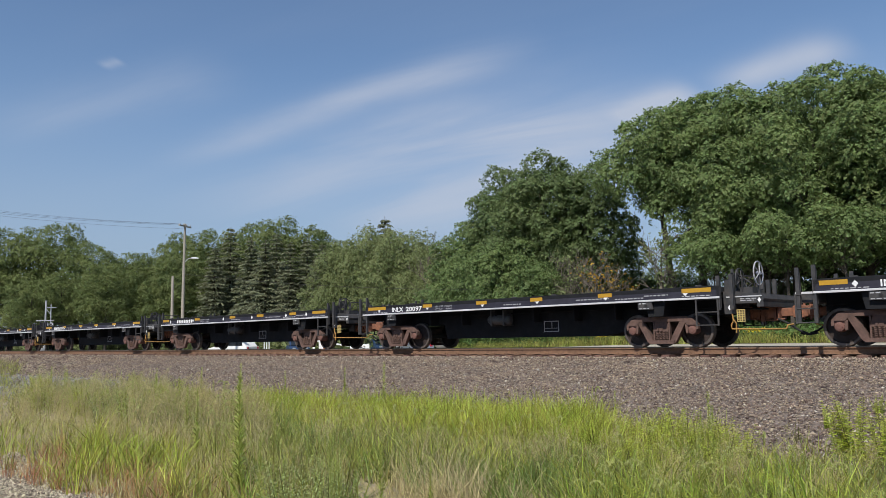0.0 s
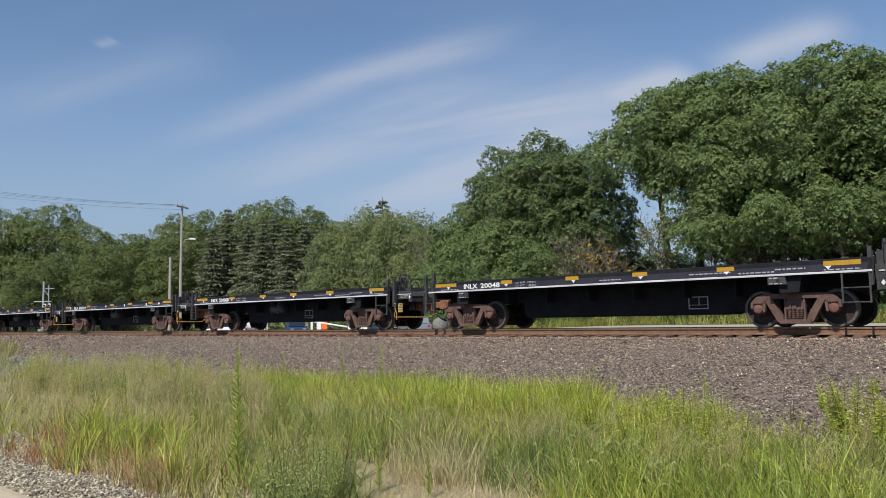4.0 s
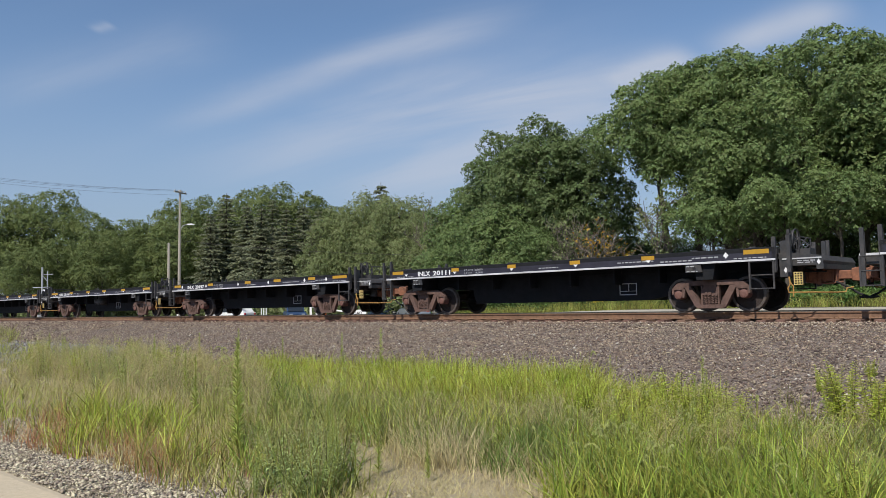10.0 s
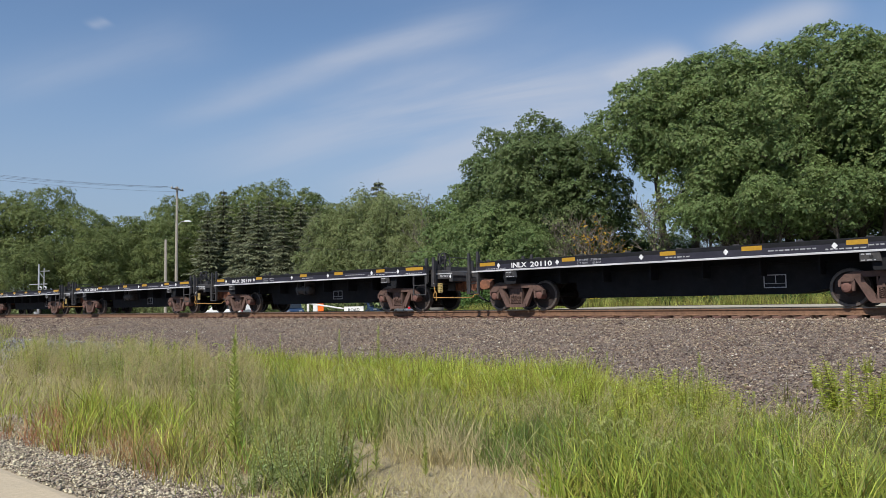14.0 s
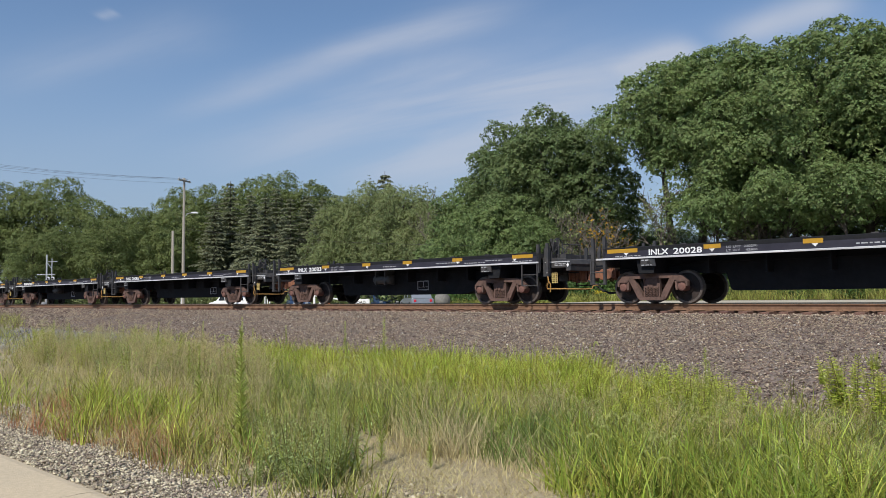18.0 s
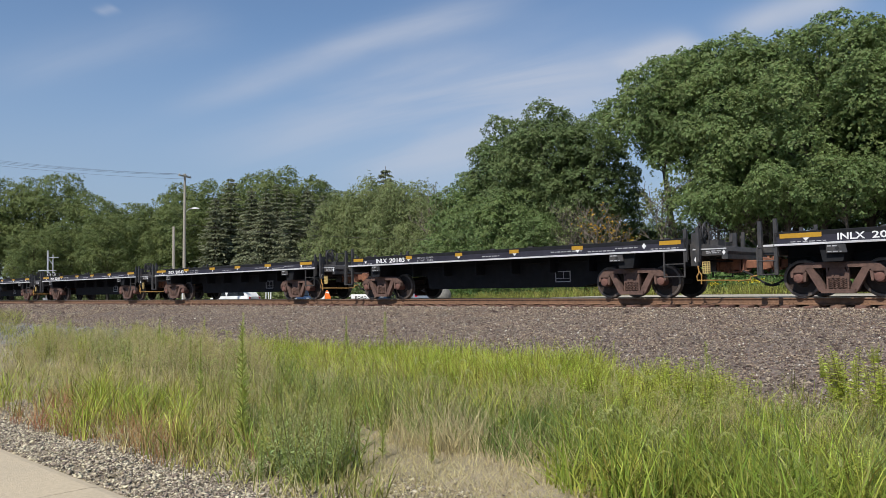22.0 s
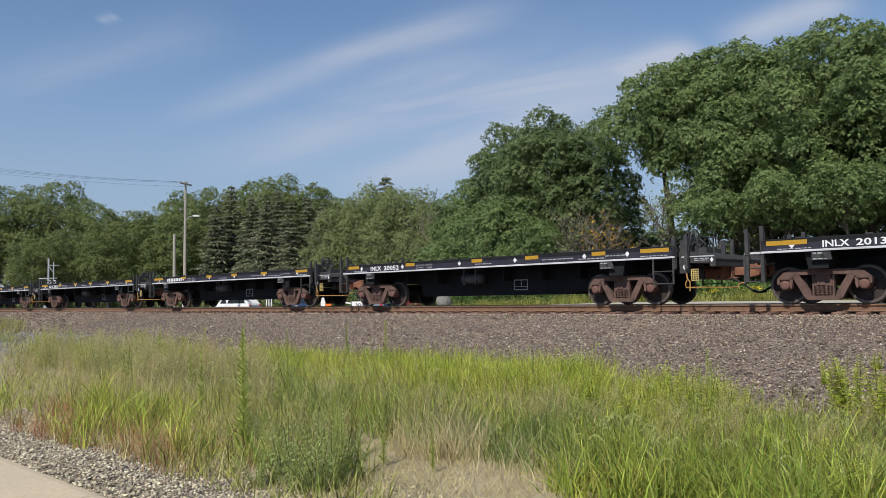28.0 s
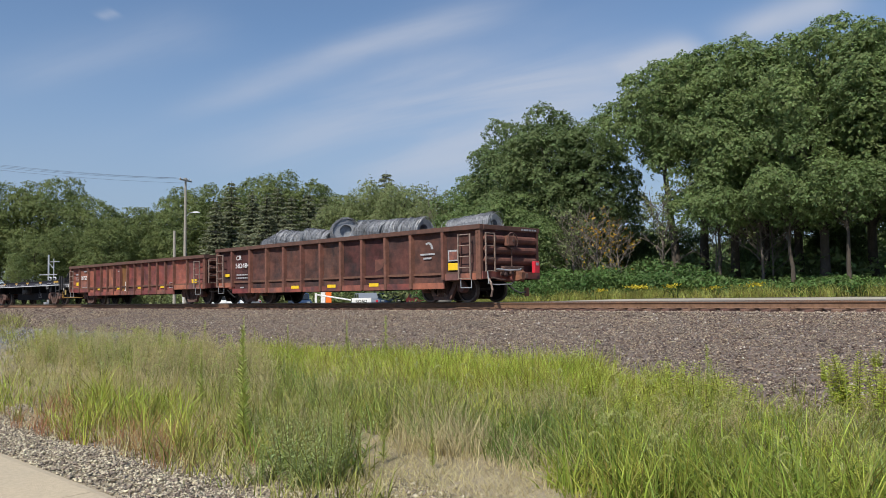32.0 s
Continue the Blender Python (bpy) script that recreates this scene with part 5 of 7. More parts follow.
def broadleaf(seed, height, spread, trunk_r, clear, mat, boughs, twigs, length, name="tree", label="", lean=0.0, width=0.36, hang=0.0, bough=1.15, flat=0.85, core=0.45):
    """A tapered trunk that forks into limbs, one to each bough; a bough is a domed bunch of leaf whorls with shade and gaps below it."""
    rng = random.Random(seed)
    nr = np.random.default_rng(seed)
    tree = thing(name, label, "tree", "trees beside the railway")
    bm = bmesh.new()
    top = height * 0.80
    pts, rads = [], []
    for i in range(8):
        f = i / 7
        pts.append(Vector((lean * f * f * 2 + 0.5 * f * noise.noise((seed, f * 3, 0)), 0.5 * f * noise.noise((seed, f * 3, 9)), top * f)))
        rads.append(trunk_r * (1.3 if i == 0 else 1) * (1 - 0.85 * f) + 0.02)
    add_tube(bm, pts, rads, 9, False)
    # the boughs' places: spread through an uneven crown, most of them near its skin
    cz, rz = (clear + height) / 2, (height - clear) / 2
    cs, tries = [], 0
    while len(cs) < boughs and tries < 6000:
        tries += 1
        e = nr.normal(0, 1, 3)
        e /= np.linalg.norm(e)
        lobe = 1 + 0.42 * noise.noise((e[0] * 1.5 + seed, e[1] * 1.5, e[2] * 1.5))
        q = e * lobe * (nr.uniform(0.80, 1.0) if nr.random() > core else nr.uniform(0.25, 0.8))
        q = q * np.array([spread * 0.5 - bough * 0.6, spread * 0.5 - bough * 0.6, rz - bough * 0.8]) + np.array([lean, 0, cz])
        if q[2] > height - bough * 0.75 or any(np.sum((q - p) ** 2) < (bough * 1.0) ** 2 for p in cs):
            continue
        cs.append(q)
    part("trunk", bm, M["bark"], tree, "grey-brown bark", smooth=True)
    bm = bmesh.new()
    centres, outs = [], []
    for i, q in enumerate(cs):
        far = math.hypot(q[0], q[1])
        f = float(max(clear * 0.55, min(top * 0.97, q[2] - 0.55 * far - 0.4)) / top)
        j = min(6, int(f * 7))
        a = pts[j].lerp(pts[j + 1], f * 7 - j)
        e = Vector(q)
        mid = a.lerp(e, 0.5) + Vector((rng.uniform(-0.3, 0.3), rng.uniform(-0.3, 0.3), rng.uniform(-0.1, 0.5)))
        r = max(0.028, trunk_r * (0.5 if i % 5 == 0 else 0.24) * (1.1 - f))
        add_tube(bm, [a, a.lerp(mid, 0.55), mid, mid.lerp(e, 0.6), e], [r, r * 0.8, r * 0.6, r * 0.42, 0.012], 5, False)
        size = bough * nr.uniform(0.6, 1.3)
        n = int(twigs * (size / bough) ** 2)
        d = unit(nr.normal(0, 1, (n, 3)) + np.array([0, 0, 0.55]) + 0.45 * unit(q - np.array([lean, 0, cz])))
        lump = np.array([1 + 0.5 * noise.noise((u[0] * 2.3 + i, u[1] * 2.3, u[2] * 2.3 + seed)) for u in d])
        p = d * (lump * nr.uniform(0.55, 1.0, n) ** 0.5)[:, None] * size * np.array([1, 1, flat])
        if hang:
            p[:, 2] -= hang * nr.random(n) * size * 1.3
        centres.append(q + p)
        outs.append(d + np.array([0, 0, 0.25]))
    tagged(part("branchwork", bm, M["bark"], tree, "crooked grey-brown limbs", smooth=True), kind="stuff")
    v, f = whorls(np.concatenate(centres), np.concatenate(outs), 5, length, width, nr, hang)
    part("crown", quads_mesh("crown", v, f, mat), None, tree, "green leaves in uneven clumps")
    return tree


def conifer(seed, height, spread, name="spruce", label=""):
    rng = random.Random(seed)
    nr = np.random.default_rng(seed)
    tree = thing(name, label, "tree", "conifers beside the railway")
    bm = tube([(0, 0, 0), (0.05, 0, height * 0.5), (0, 0.03, height)], [0.2, 0.12, 0.02], 8)
    verts = []
    z = height * 0.06
    while z < height * 0.985:
        f = z / height
        reach = spread * 0.5 * (1 - f) ** 0.72 * rng.uniform(0.85, 1.1) + 0.12
        k = 9 if f < 0.8 else 6
        a0 = rng.uniform(0, 6.28)
        z0 = z
        for i in range(k):
            a = a0 + i * 6.283 / k + rng.uniform(-0.3, 0.3)
            rr = reach * rng.uniform(0.6, 1.2)
            z = z0 + rng.uniform(-0.03, 0.03) * height * (1 - f)
            tip = Vector((rr * math.cos(a), rr * math.sin(a), z - 0.38 * rr + 0.16 * rr * rr / max(reach, 0.3)))
            add_tube(bm, [(0, 0, z), tip * 0.5 + Vector((0, 0, z * 0.5 - 0.04 * rr)), tip], [0.035, 0.02, 0.006], 4, False)
            n = int(10 + rr * 30)
            s = nr.uniform(0.12, 1.05, n)
            sd = nr.normal(0, 1, n) * 0.20 * rr * (1.15 - s * 0.7)
            base = np.array([0, 0, z]) + s[:, None] * (np.array(tip) - np.array([0, 0, z]))
            base += sd[:, None] * np.array([-math.sin(a), math.cos(a), 0]) + np.array([0, 0, -1.0]) * (0.25 * np.abs(sd) + np.abs(nr.normal(0, 0.07, n)))[:, None]
            # needle sprays point along the bough and sideways, and droop
            d = unit(np.array([math.cos(a), math.sin(a), -0.25]) + np.sign(sd)[:, None] * np.array([-math.sin(a), math.cos(a), 0]) * nr.uniform(0.2, 1.1, (n, 1)) + nr.normal(0, 0.25, (n, 3)))
            w = unit(np.cross(d, np.array([0, 0, 1.0]) + nr.normal(0, 0.5, (n, 3))))
            l = nr.uniform(0.22, 0.5, n)[:, None]
            verts.append(np.stack([base, base + d * l * 0.5 + w * l * 0.20, base + d * l + np.array([0, 0, -0.12]) * l, base + d * l * 0.5 - w * l * 0.20], 1))
        z = z0 + height * rng.uniform(0.028, 0.042)
    part("trunk", bm, M["bark"], tree, "thin dark trunk", smooth=True)
    v = np.concatenate(verts).reshape(-1, 3)
    part("crown", quads_mesh("crown", v, np.arange(len(v)).reshape(-1, 4), M["needle"]), None, tree, "drooping grey-green needle sprays")
    return tree


def bare_tree(seed, height, leaves=0, name="bare_tree", label="thin half-bare tree with pale twigs"):
    rng = random.Random(seed)
    nr = np.random.default_rng(seed)
    tree = thing(name, label, "tree", "half-bare trees")
    bm = bmesh.new()
    tips = []
    add_tube(bm, [(0, 0, 0), (0.1, 0, height * 0.3), (0.05, 0.1, height * 0.6), (0.2, 0.1, height * 0.9)], [0.12, 0.09, 0.06, 0.02], 7, False)
    for i in range(14):
        f = 0.25 + 0.65 * i / 14
        a = i * 2.4
        limb(bm, (0.1, 0.05, height * f), (math.cos(a), math.sin(a), 0.7), height * 0.33 * (1.15 - 0.5 * f), 0.04, rng, 2 if i % 2 else 1, tips, 0.3, 4)
    part("trunk", bm, M["twig"], tree, "pale bare limbs and twigs")
    if leaves:
        c = np.array([tuple(q) for q, l in tips])
        pos = c[nr.integers(0, len(c), leaves)] + nr.normal(0, 0.25, (leaves, 3))
        v, f = leaf_cards(pos, 0.2, nr)
        part("crown", quads_mesh("crown", v, f, M["autumn"] if leaves < 400 else M["leaf_soft"]), None, tree, "sparse leaves")
    return tree


def at_bearing(bearing, y):
    """The point at depth y whose direction lies that many degrees from the track's -x direction."""
    return -y / math.tan(radians(bearing)), y


def place(proto, used, bearing, y, turn, size=1.0):
    x, y = at_bearing(bearing, y)
    m = Matrix.Translation((x, y, far_level(x) - 0.05)) @ Matrix.Rotation(radians(turn), 4, "Z")
    if proto in used:
        return copy_thing(proto, m @ Matrix.Scale(size / proto.scale.x, 4))
    used.append(proto)
    proto.matrix_basis = m @ Matrix.Scale(size, 4)
    return proto


WOOD_ROWS = [
    ("o", 2, 51.69, 57, 200, 1.19), ("o", 2, 54.05, 54, 260, 1.162), ("o", 2, 57.43, 55, 30, 1.068), ("o", 3, 49.07, 60, 10, 1.633), ("o", 1, 63.37, 53, 200, 1.086), ("o", 1, 65.27, 56, 310, 1.184),
    ("o", 0, 67.27, 52, 150, 1.057), ("o", 1, 69.15, 55, 80, 1.142), ("o", 0, 71.26, 56, 15, 1.091), ("o", 0, 72.82, 50, 70, 1.024), ("o", 0, 75.68, 54, 190, 1.082), ("o", 1, 76.94, 50, 10, 1.002),
    ("o", 3, 49.49, 53, 40, 1.177), ("o", 3, 51.69, 50, 100, 1.118), ("o", 3, 53.35, 48.5, 220, 0.842), ("o", 3, 47.95, 56, 300, 1.042), ("o", 4, 66.24, 48, 15, 0.87), ("o", 4, 70.84, 47, 130, 0.859),
    ("o", 4, 74.22, 46.5, 230, 0.867), ("o", 3, 61.59, 62, 60, 0.828), ("o", 3, 59.83, 60, 160, 0.783), ("o", 3, 63.33, 64, 260, 0.803), ("o", 3, 69.08, 62, 99, 0.786), ("o", 3, 73.56, 60, 180, 0.72),
    ("o", 0, 79.6, 50, 290, 1), ("o", 1, 84, 51, 10, 1.02), ("o", 0, 90, 50, 60, 0.97), ("o", 1, 97, 51, 20, 1), ("o", 2, 105, 52, 170, 1.1), ("o", 0, 78, 60, 220, 0.95),
    ("o", 0, 72.5, 62, 330, 0.95), ("o", 0, 69, 64, 45, 0.9), ("o", 2, 55, 63, 190, 0.9), ("o", 0, 84, 62, 120, 1), ("o", 1, 91, 62, 200, 1), ("o", 3, 58.7, 66, 30, 0.9),
    ("o", 3, 61, 68, 80, 0.8), ("o", 2, 75, 72, 20, 1), ("s", 0, 47.82, 60, 20, 1.027), ("s", 0, 45.02, 62, 100, 1.119), ("s", 0, 43.77, 62, 200, 1.336), ("s", 0, 41.82, 63, 300, 1.424),
    ("s", 0, 40.04, 62, 50, 1.287), ("s", 0, 39.01, 60, 150, 1.166), ("s", 0, 46.48, 60, 250, 0.899), ("p", 1, 42.48, 67, 120, 1.233), ("p", 0, 31.32, 62, 0, 1.204), ("p", 1, 33.76, 58, 40, 1.058),
    ("p", 0, 35.55, 59, 90, 0.914), ("p", 1, 36.77, 61, 140, 1.061), ("p", 0, 37.86, 60, 190, 0.876), ("p", 1, 32.77, 60, 250, 1.142), ("p", 1, 30.24, 58, 10, 1.083), ("p", 0, 34.55, 63, 210, 1.081),
    ("s", 1, 36.89, 72, 30, 1.197), ("s", 1, 35.27, 70, 130, 1.3), ("s", 1, 33.16, 72, 230, 1.312), ("s", 1, 31.01, 70, 60, 1.309), ("s", 1, 29.09, 66, 160, 1.267), ("s", 1, 28.34, 58, 40, 0.991),
    ("s", 1, 27.21, 60, 260, 1.113), ("s", 1, 25.56, 56, 70, 0.865), ("s", 1, 24.12, 54, 10, 1.022), ("s", 1, 23.23, 48, 190, 0.82), ("s", 1, 22.36, 52, 110, 1.143), ("s", 1, 20.48, 44, 240, 0.761),
    ("s", 1, 19.64, 50, 330, 1.428), ("s", 1, 18.82, 40, 20, 0.691), ("s", 1, 17.53, 46, 200, 1.4), ("s", 1, 26.66, 54, 120, 0.711), ("s", 1, 38.6, 82, 90, 1.149), ("s", 1, 40.66, 84, 10, 1.162),
    ("s", 1, 43.15, 86, 180, 1.162), ("s", 1, 46.9, 86, 240, 0.967), ("s", 1, 25.38, 66, 300, 1.088), ("s", 1, 15.5, 42, 100, 1.2), ("s", 1, 13.5, 42, 300, 1.2), ("s", 1, 11.5, 42, 40, 1.2),
]


def build_woods():
    used = []
    oak_label = "tall leafy oak with a dense green crown"
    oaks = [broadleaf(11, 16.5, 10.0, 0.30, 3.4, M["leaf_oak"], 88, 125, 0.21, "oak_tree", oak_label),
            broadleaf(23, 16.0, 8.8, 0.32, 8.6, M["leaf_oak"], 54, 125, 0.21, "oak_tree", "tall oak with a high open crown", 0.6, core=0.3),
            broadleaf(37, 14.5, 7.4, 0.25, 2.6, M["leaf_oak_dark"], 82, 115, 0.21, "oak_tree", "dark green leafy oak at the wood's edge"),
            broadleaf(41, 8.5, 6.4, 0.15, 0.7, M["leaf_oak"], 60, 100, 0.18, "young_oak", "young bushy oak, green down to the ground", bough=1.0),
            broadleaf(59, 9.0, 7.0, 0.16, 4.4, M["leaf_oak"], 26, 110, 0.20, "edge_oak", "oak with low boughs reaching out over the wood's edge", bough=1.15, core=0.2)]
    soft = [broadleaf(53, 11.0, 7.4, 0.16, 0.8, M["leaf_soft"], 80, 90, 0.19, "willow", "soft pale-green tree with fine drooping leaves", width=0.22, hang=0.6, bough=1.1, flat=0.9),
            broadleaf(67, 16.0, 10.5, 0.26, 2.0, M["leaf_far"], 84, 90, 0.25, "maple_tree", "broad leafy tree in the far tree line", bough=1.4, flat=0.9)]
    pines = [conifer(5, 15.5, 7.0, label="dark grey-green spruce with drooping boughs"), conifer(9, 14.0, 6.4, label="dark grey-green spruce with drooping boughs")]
    # the wood beyond the track, and the far tree line; rows are (kind, bearing, depth, turn, size)
    kinds = {"o": oaks, "s": soft, "p": pines}
    for kind, k, b, y, turn, s in WOOD_ROWS:
        place(kinds[kind][k], used, b, y, turn, s)
    bare = [bare_tree(3, 9.8), bare_tree(8, 6.5, 160, label="half-bare sapling with a few yellowing leaves"), bare_tree(15, 8.0, 700, label="thin tree with sparse pale leaves")]
    for k, b, y, turn, s in [(0, 46.0, 58, 0, 1.08), (0, 46.7, 60, 130, 0.95), (0, 55.6, 49, 50, 0.62), (0, 57.0, 49.5, 200, 0.66), (0, 66.0, 49, 290, 0.6), (0, 69.6, 49.5, 20, 0.62), (1, 57.8, 48, 40, 0.95), (1, 59.4, 47.5, 130, 0.8), (2, 62.4, 48, 10, 0.9), (2, 69.0, 49, 100, 0.9), (2, 56.2, 48, 190, 0.8)]:
        place(bare[k], used, b, y, turn, s)


build_woods()


def leafy_stuff(name, label, count, xr, yfun, zfun, size, mat, seed, category="bushes"):
    """A low strip of foliage, with an uneven top."""
    nr = np.random.default_rng(seed)
    x = nr.uniform(*xr, count)
    y = np.array([yfun(a, nr.random()) for a in x])
    h = np.array([zfun(a, b) for a, b in zip(x, y)])
    z = ground_zs(x, y) + h * nr.random(count) ** 0.6
    v, f = leaf_cards(np.stack([x, y, z], 1), size, nr)
    return tagged(new(name, quads_mesh(name, v, f, mat)), label, category, kind="stuff")


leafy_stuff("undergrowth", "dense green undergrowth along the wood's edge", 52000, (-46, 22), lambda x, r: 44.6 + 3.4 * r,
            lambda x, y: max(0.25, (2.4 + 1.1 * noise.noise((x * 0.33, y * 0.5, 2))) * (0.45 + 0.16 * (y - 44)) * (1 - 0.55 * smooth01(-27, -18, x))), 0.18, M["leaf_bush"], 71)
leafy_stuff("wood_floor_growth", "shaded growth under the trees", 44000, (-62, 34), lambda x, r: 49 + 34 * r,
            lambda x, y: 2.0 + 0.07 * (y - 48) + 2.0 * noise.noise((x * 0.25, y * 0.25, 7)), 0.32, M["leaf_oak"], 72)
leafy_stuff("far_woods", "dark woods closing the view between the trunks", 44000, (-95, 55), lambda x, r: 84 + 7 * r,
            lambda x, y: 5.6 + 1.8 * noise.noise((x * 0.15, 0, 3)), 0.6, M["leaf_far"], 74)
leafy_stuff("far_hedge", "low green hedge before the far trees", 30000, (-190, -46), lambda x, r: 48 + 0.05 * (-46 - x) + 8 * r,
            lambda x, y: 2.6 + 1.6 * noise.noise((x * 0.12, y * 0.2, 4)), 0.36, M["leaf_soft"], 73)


def blades(name, label, mat, count, spot, height, width, seed, lean=0.35, bend=0.35, category="grass", segs=3):
    """Grass blades that taper and bend over. spot(rng, n) gives x, y and a height factor."""
    nr = np.random.default_rng(seed)
    x, y, hf = spot(nr, count)
    n = len(x)
    z = ground_zs(x, y)
    h = height * hf * nr.uniform(0.55, 1.15, n)
    a = nr.uniform(0, 6.283, n)
    dx, dy = np.cos(a), np.sin(a)
    ln = np.abs(nr.normal(0, lean, n))
    bd = np.abs(nr.normal(0, bend, n))
    fa = nr.uniform(0, 6.283, n)
    wx, wy = np.cos(fa), np.sin(fa)
    rows = []
    for k in range(segs + 1):
        s = k / segs
        off = h * (ln * s + bd * s * s)
        cx, cy = x + dx * off, y + dy * off
        cz = z + h * s * np.sqrt(np.maximum(0.15, 1 - (bd * s) ** 2 * 0.8))
        w = width * (1 - 0.85 * s) * nr.uniform(0.8, 1.2, n)
        rows.append(np.stack([cx - wx * w, cy - wy * w, cz], 1))
        rows.append(np.stack([cx + wx * w, cy + wy * w, cz], 1))
    v = np.stack(rows, 1)
    base = np.arange(n)[:, None, None] * (2 * segs + 2)
    f = np.array([(2 * k, 2 * k + 1, 2 * k + 3, 2 * k + 2) for k in range(segs)])[None] + base
    return tagged(new(name, quads_mesh(name, v.reshape(-1, 3), f.reshape(-1, 4), mat)), label, category, kind="stuff")


def patchy(xr, yr, power=1.0, freq=0.45, seed=0, cut=0.0, edge=None):
    def spot(nr, n):
        x, y = nr.uniform(*xr, n), nr.uniform(*yr, n)
        p = np.array([noise.noise((a * freq, b * freq, seed)) for a, b in zip(x, y)])
        keep = p > cut + nr.normal(0, 0.12, n)
        if edge is not None:
            keep &= np.array([edge(a, b) for a, b in zip(x, y)])
        return x[keep], y[keep], (1.0 + 0.35 * p * power)[keep]
    return spot


def toe(x):
    """Where the green verge ends at the foot of the ballast slope."""
    x = np.asarray(x, float)
    return 11.2 + 0.5 * np.sin(1.3 * x) * np.sin(0.47 * x + 1) + 0.25 * np.sin(4.1 * x) - 2.2 * ease(-5.4, -3.6, x) + 0.4 * ease(-18, -30, x)


def tufts(zones, free=False):
    """Grass that grows in tufts. A zone is a stretch of bearing and of depth, the number of tufts, the blades in each, its radius and its height."""
    def spot(nr, n):
        xs, ys, hs = [], [], []
        for b0, b1, y0, y1, count, per, rad, tall in zones:
            b = np.radians(nr.uniform(b0, b1, count))
            y = y0 + (y1 - y0) * nr.random(count)
            x = -y / np.tan(b)
            h = tall * nr.uniform(0.6, 1.2, count)
            r = rad * nr.uniform(0.5, 1.5, count)
            k = nr.integers(max(2, per // 3), per * 5 // 3 + 1, count)
            i = np.repeat(np.arange(count), k)
            m = len(i)
            px = x[i] + nr.normal(0, 1, m) * r[i]
            py = y[i] + nr.normal(0, 1, m) * r[i]
            xs.append(px)
            ys.append(py)
            hs.append(h[i] * nr.uniform(0.7, 1.1, m))
        x, y, h = np.concatenate(xs), np.concatenate(ys), np.concatenate(hs)
        keep = (y > 3.0) & ((y < toe(x) + 0.25) | free)
        return x[keep], y[keep], h[keep]
    return spot


blades("tall_grass", "tall bright green grass on the verge", M["grass_bright"], 0, tufts([(33, 44, 7.6, 11.4, 700, 15, 0.14, 0.52), (43, 58, 8.0, 10.9, 1500, 17, 0.13, 0.60), (56, 66, 8.0, 10.0, 340, 12, 0.11, 0.5), (22, 28.5, 3.9, 5.2, 46, 15, 0.06, 0.56), (16, 22, 3.45, 4.7, 26, 9, 0.06, 0.46), (56, 75, 5.0, 6.8, 120, 9, 0.07, 0.5), (66, 76, 6.8, 8.8, 110, 10, 0.08, 0.45), (40, 52, 6.3, 7.6, 80, 9, 0.08, 0.5)]), 1.0, 0.0085, 81, 0.24, 0.48)
blades("mixed_grass", "mixed yellow-green grass on the verge", M["grass_green"], 0, tufts([(17, 33, 5.2, 10.6, 560, 12, 0.12, 0.38), (30, 39, 4.7, 9.2, 280, 11, 0.11, 0.46), (39, 46, 6.0, 9.2, 220, 11, 0.11, 0.46), (44, 60, 6.6, 10.8, 560, 10, 0.11, 0.44), (56, 76, 5.0, 8.6, 200, 10, 0.10, 0.44), (16, 30, 3.5, 5.3, 90, 12, 0.07, 0.42), (28, 42, 3.35, 4.4, 46, 8, 0.09, 0.30), (24, 36, 4.3, 5.6, 90, 9, 0.1, 0.35), (60, 76, 8.4, 11.5, 45, 8, 0.1, 0.3), (13, 18, 10.5, 15.5, 500, 8, 0.2, 0.45)], True), 1.0, 0.0078, 82, 0.28, 0.45)
# real dark green grass; the first zone's dark tufts stand in for shade
blades("dark_grass", "dark green grass on the verge, partly standing in for shade in the hollow", M["grass_dark"], 0, tufts([(44, 60, 5.7, 7.4, 220, 14, 0.10, 0.32), (42, 57, 6.0, 8.0, 280, 13, 0.10, 0.36), (36, 46, 6.0, 7.8, 110, 11, 0.12, 0.45), (32.5, 39.5, 3.8, 5.0, 34, 10, 0.09, 0.28), (57, 76, 5.4, 8.6, 600, 14, 0.11, 0.38), (26, 36, 6.4, 9.0, 160, 12, 0.14, 0.5)]), 1.0, 0.0080, 181, 0.25, 0.4)
blades("mauve_grass", "dead mauve-brown grass among the green", M["grass_mauve"], 0, tufts([(38, 60, 6.6, 8.4, 230, 12, 0.12, 0.36), (26, 34, 6.6, 9.2, 70, 12, 0.15, 0.5), (62, 76, 6.4, 9.4, 260, 10, 0.14, 0.40)]), 1.0, 0.0038, 182, 0.35, 0.5)
blades("straw_grass", "dry straw-coloured grass on the verge", M["grass_dry"], 0, tufts([(17, 34, 4.6, 10.0, 700, 13, 0.13, 0.38), (25, 34, 6.0, 9.6, 300, 16, 0.14, 0.5), (34, 60, 6.6, 10.4, 520, 10, 0.12, 0.5), (43, 50, 5.5, 6.7, 110, 18, 0.10, 0.42), (50, 57, 5.4, 6.4, 50, 14, 0.09, 0.32), (60, 76, 5.4, 9.5, 110, 9, 0.12, 0.4), (16, 28, 3.35, 4.5, 66, 10, 0.08, 0.3), (28, 44, 3.3, 4.3, 50, 9, 0.09, 0.24)]), 1.0, 0.0042, 83, 0.35, 0.55)
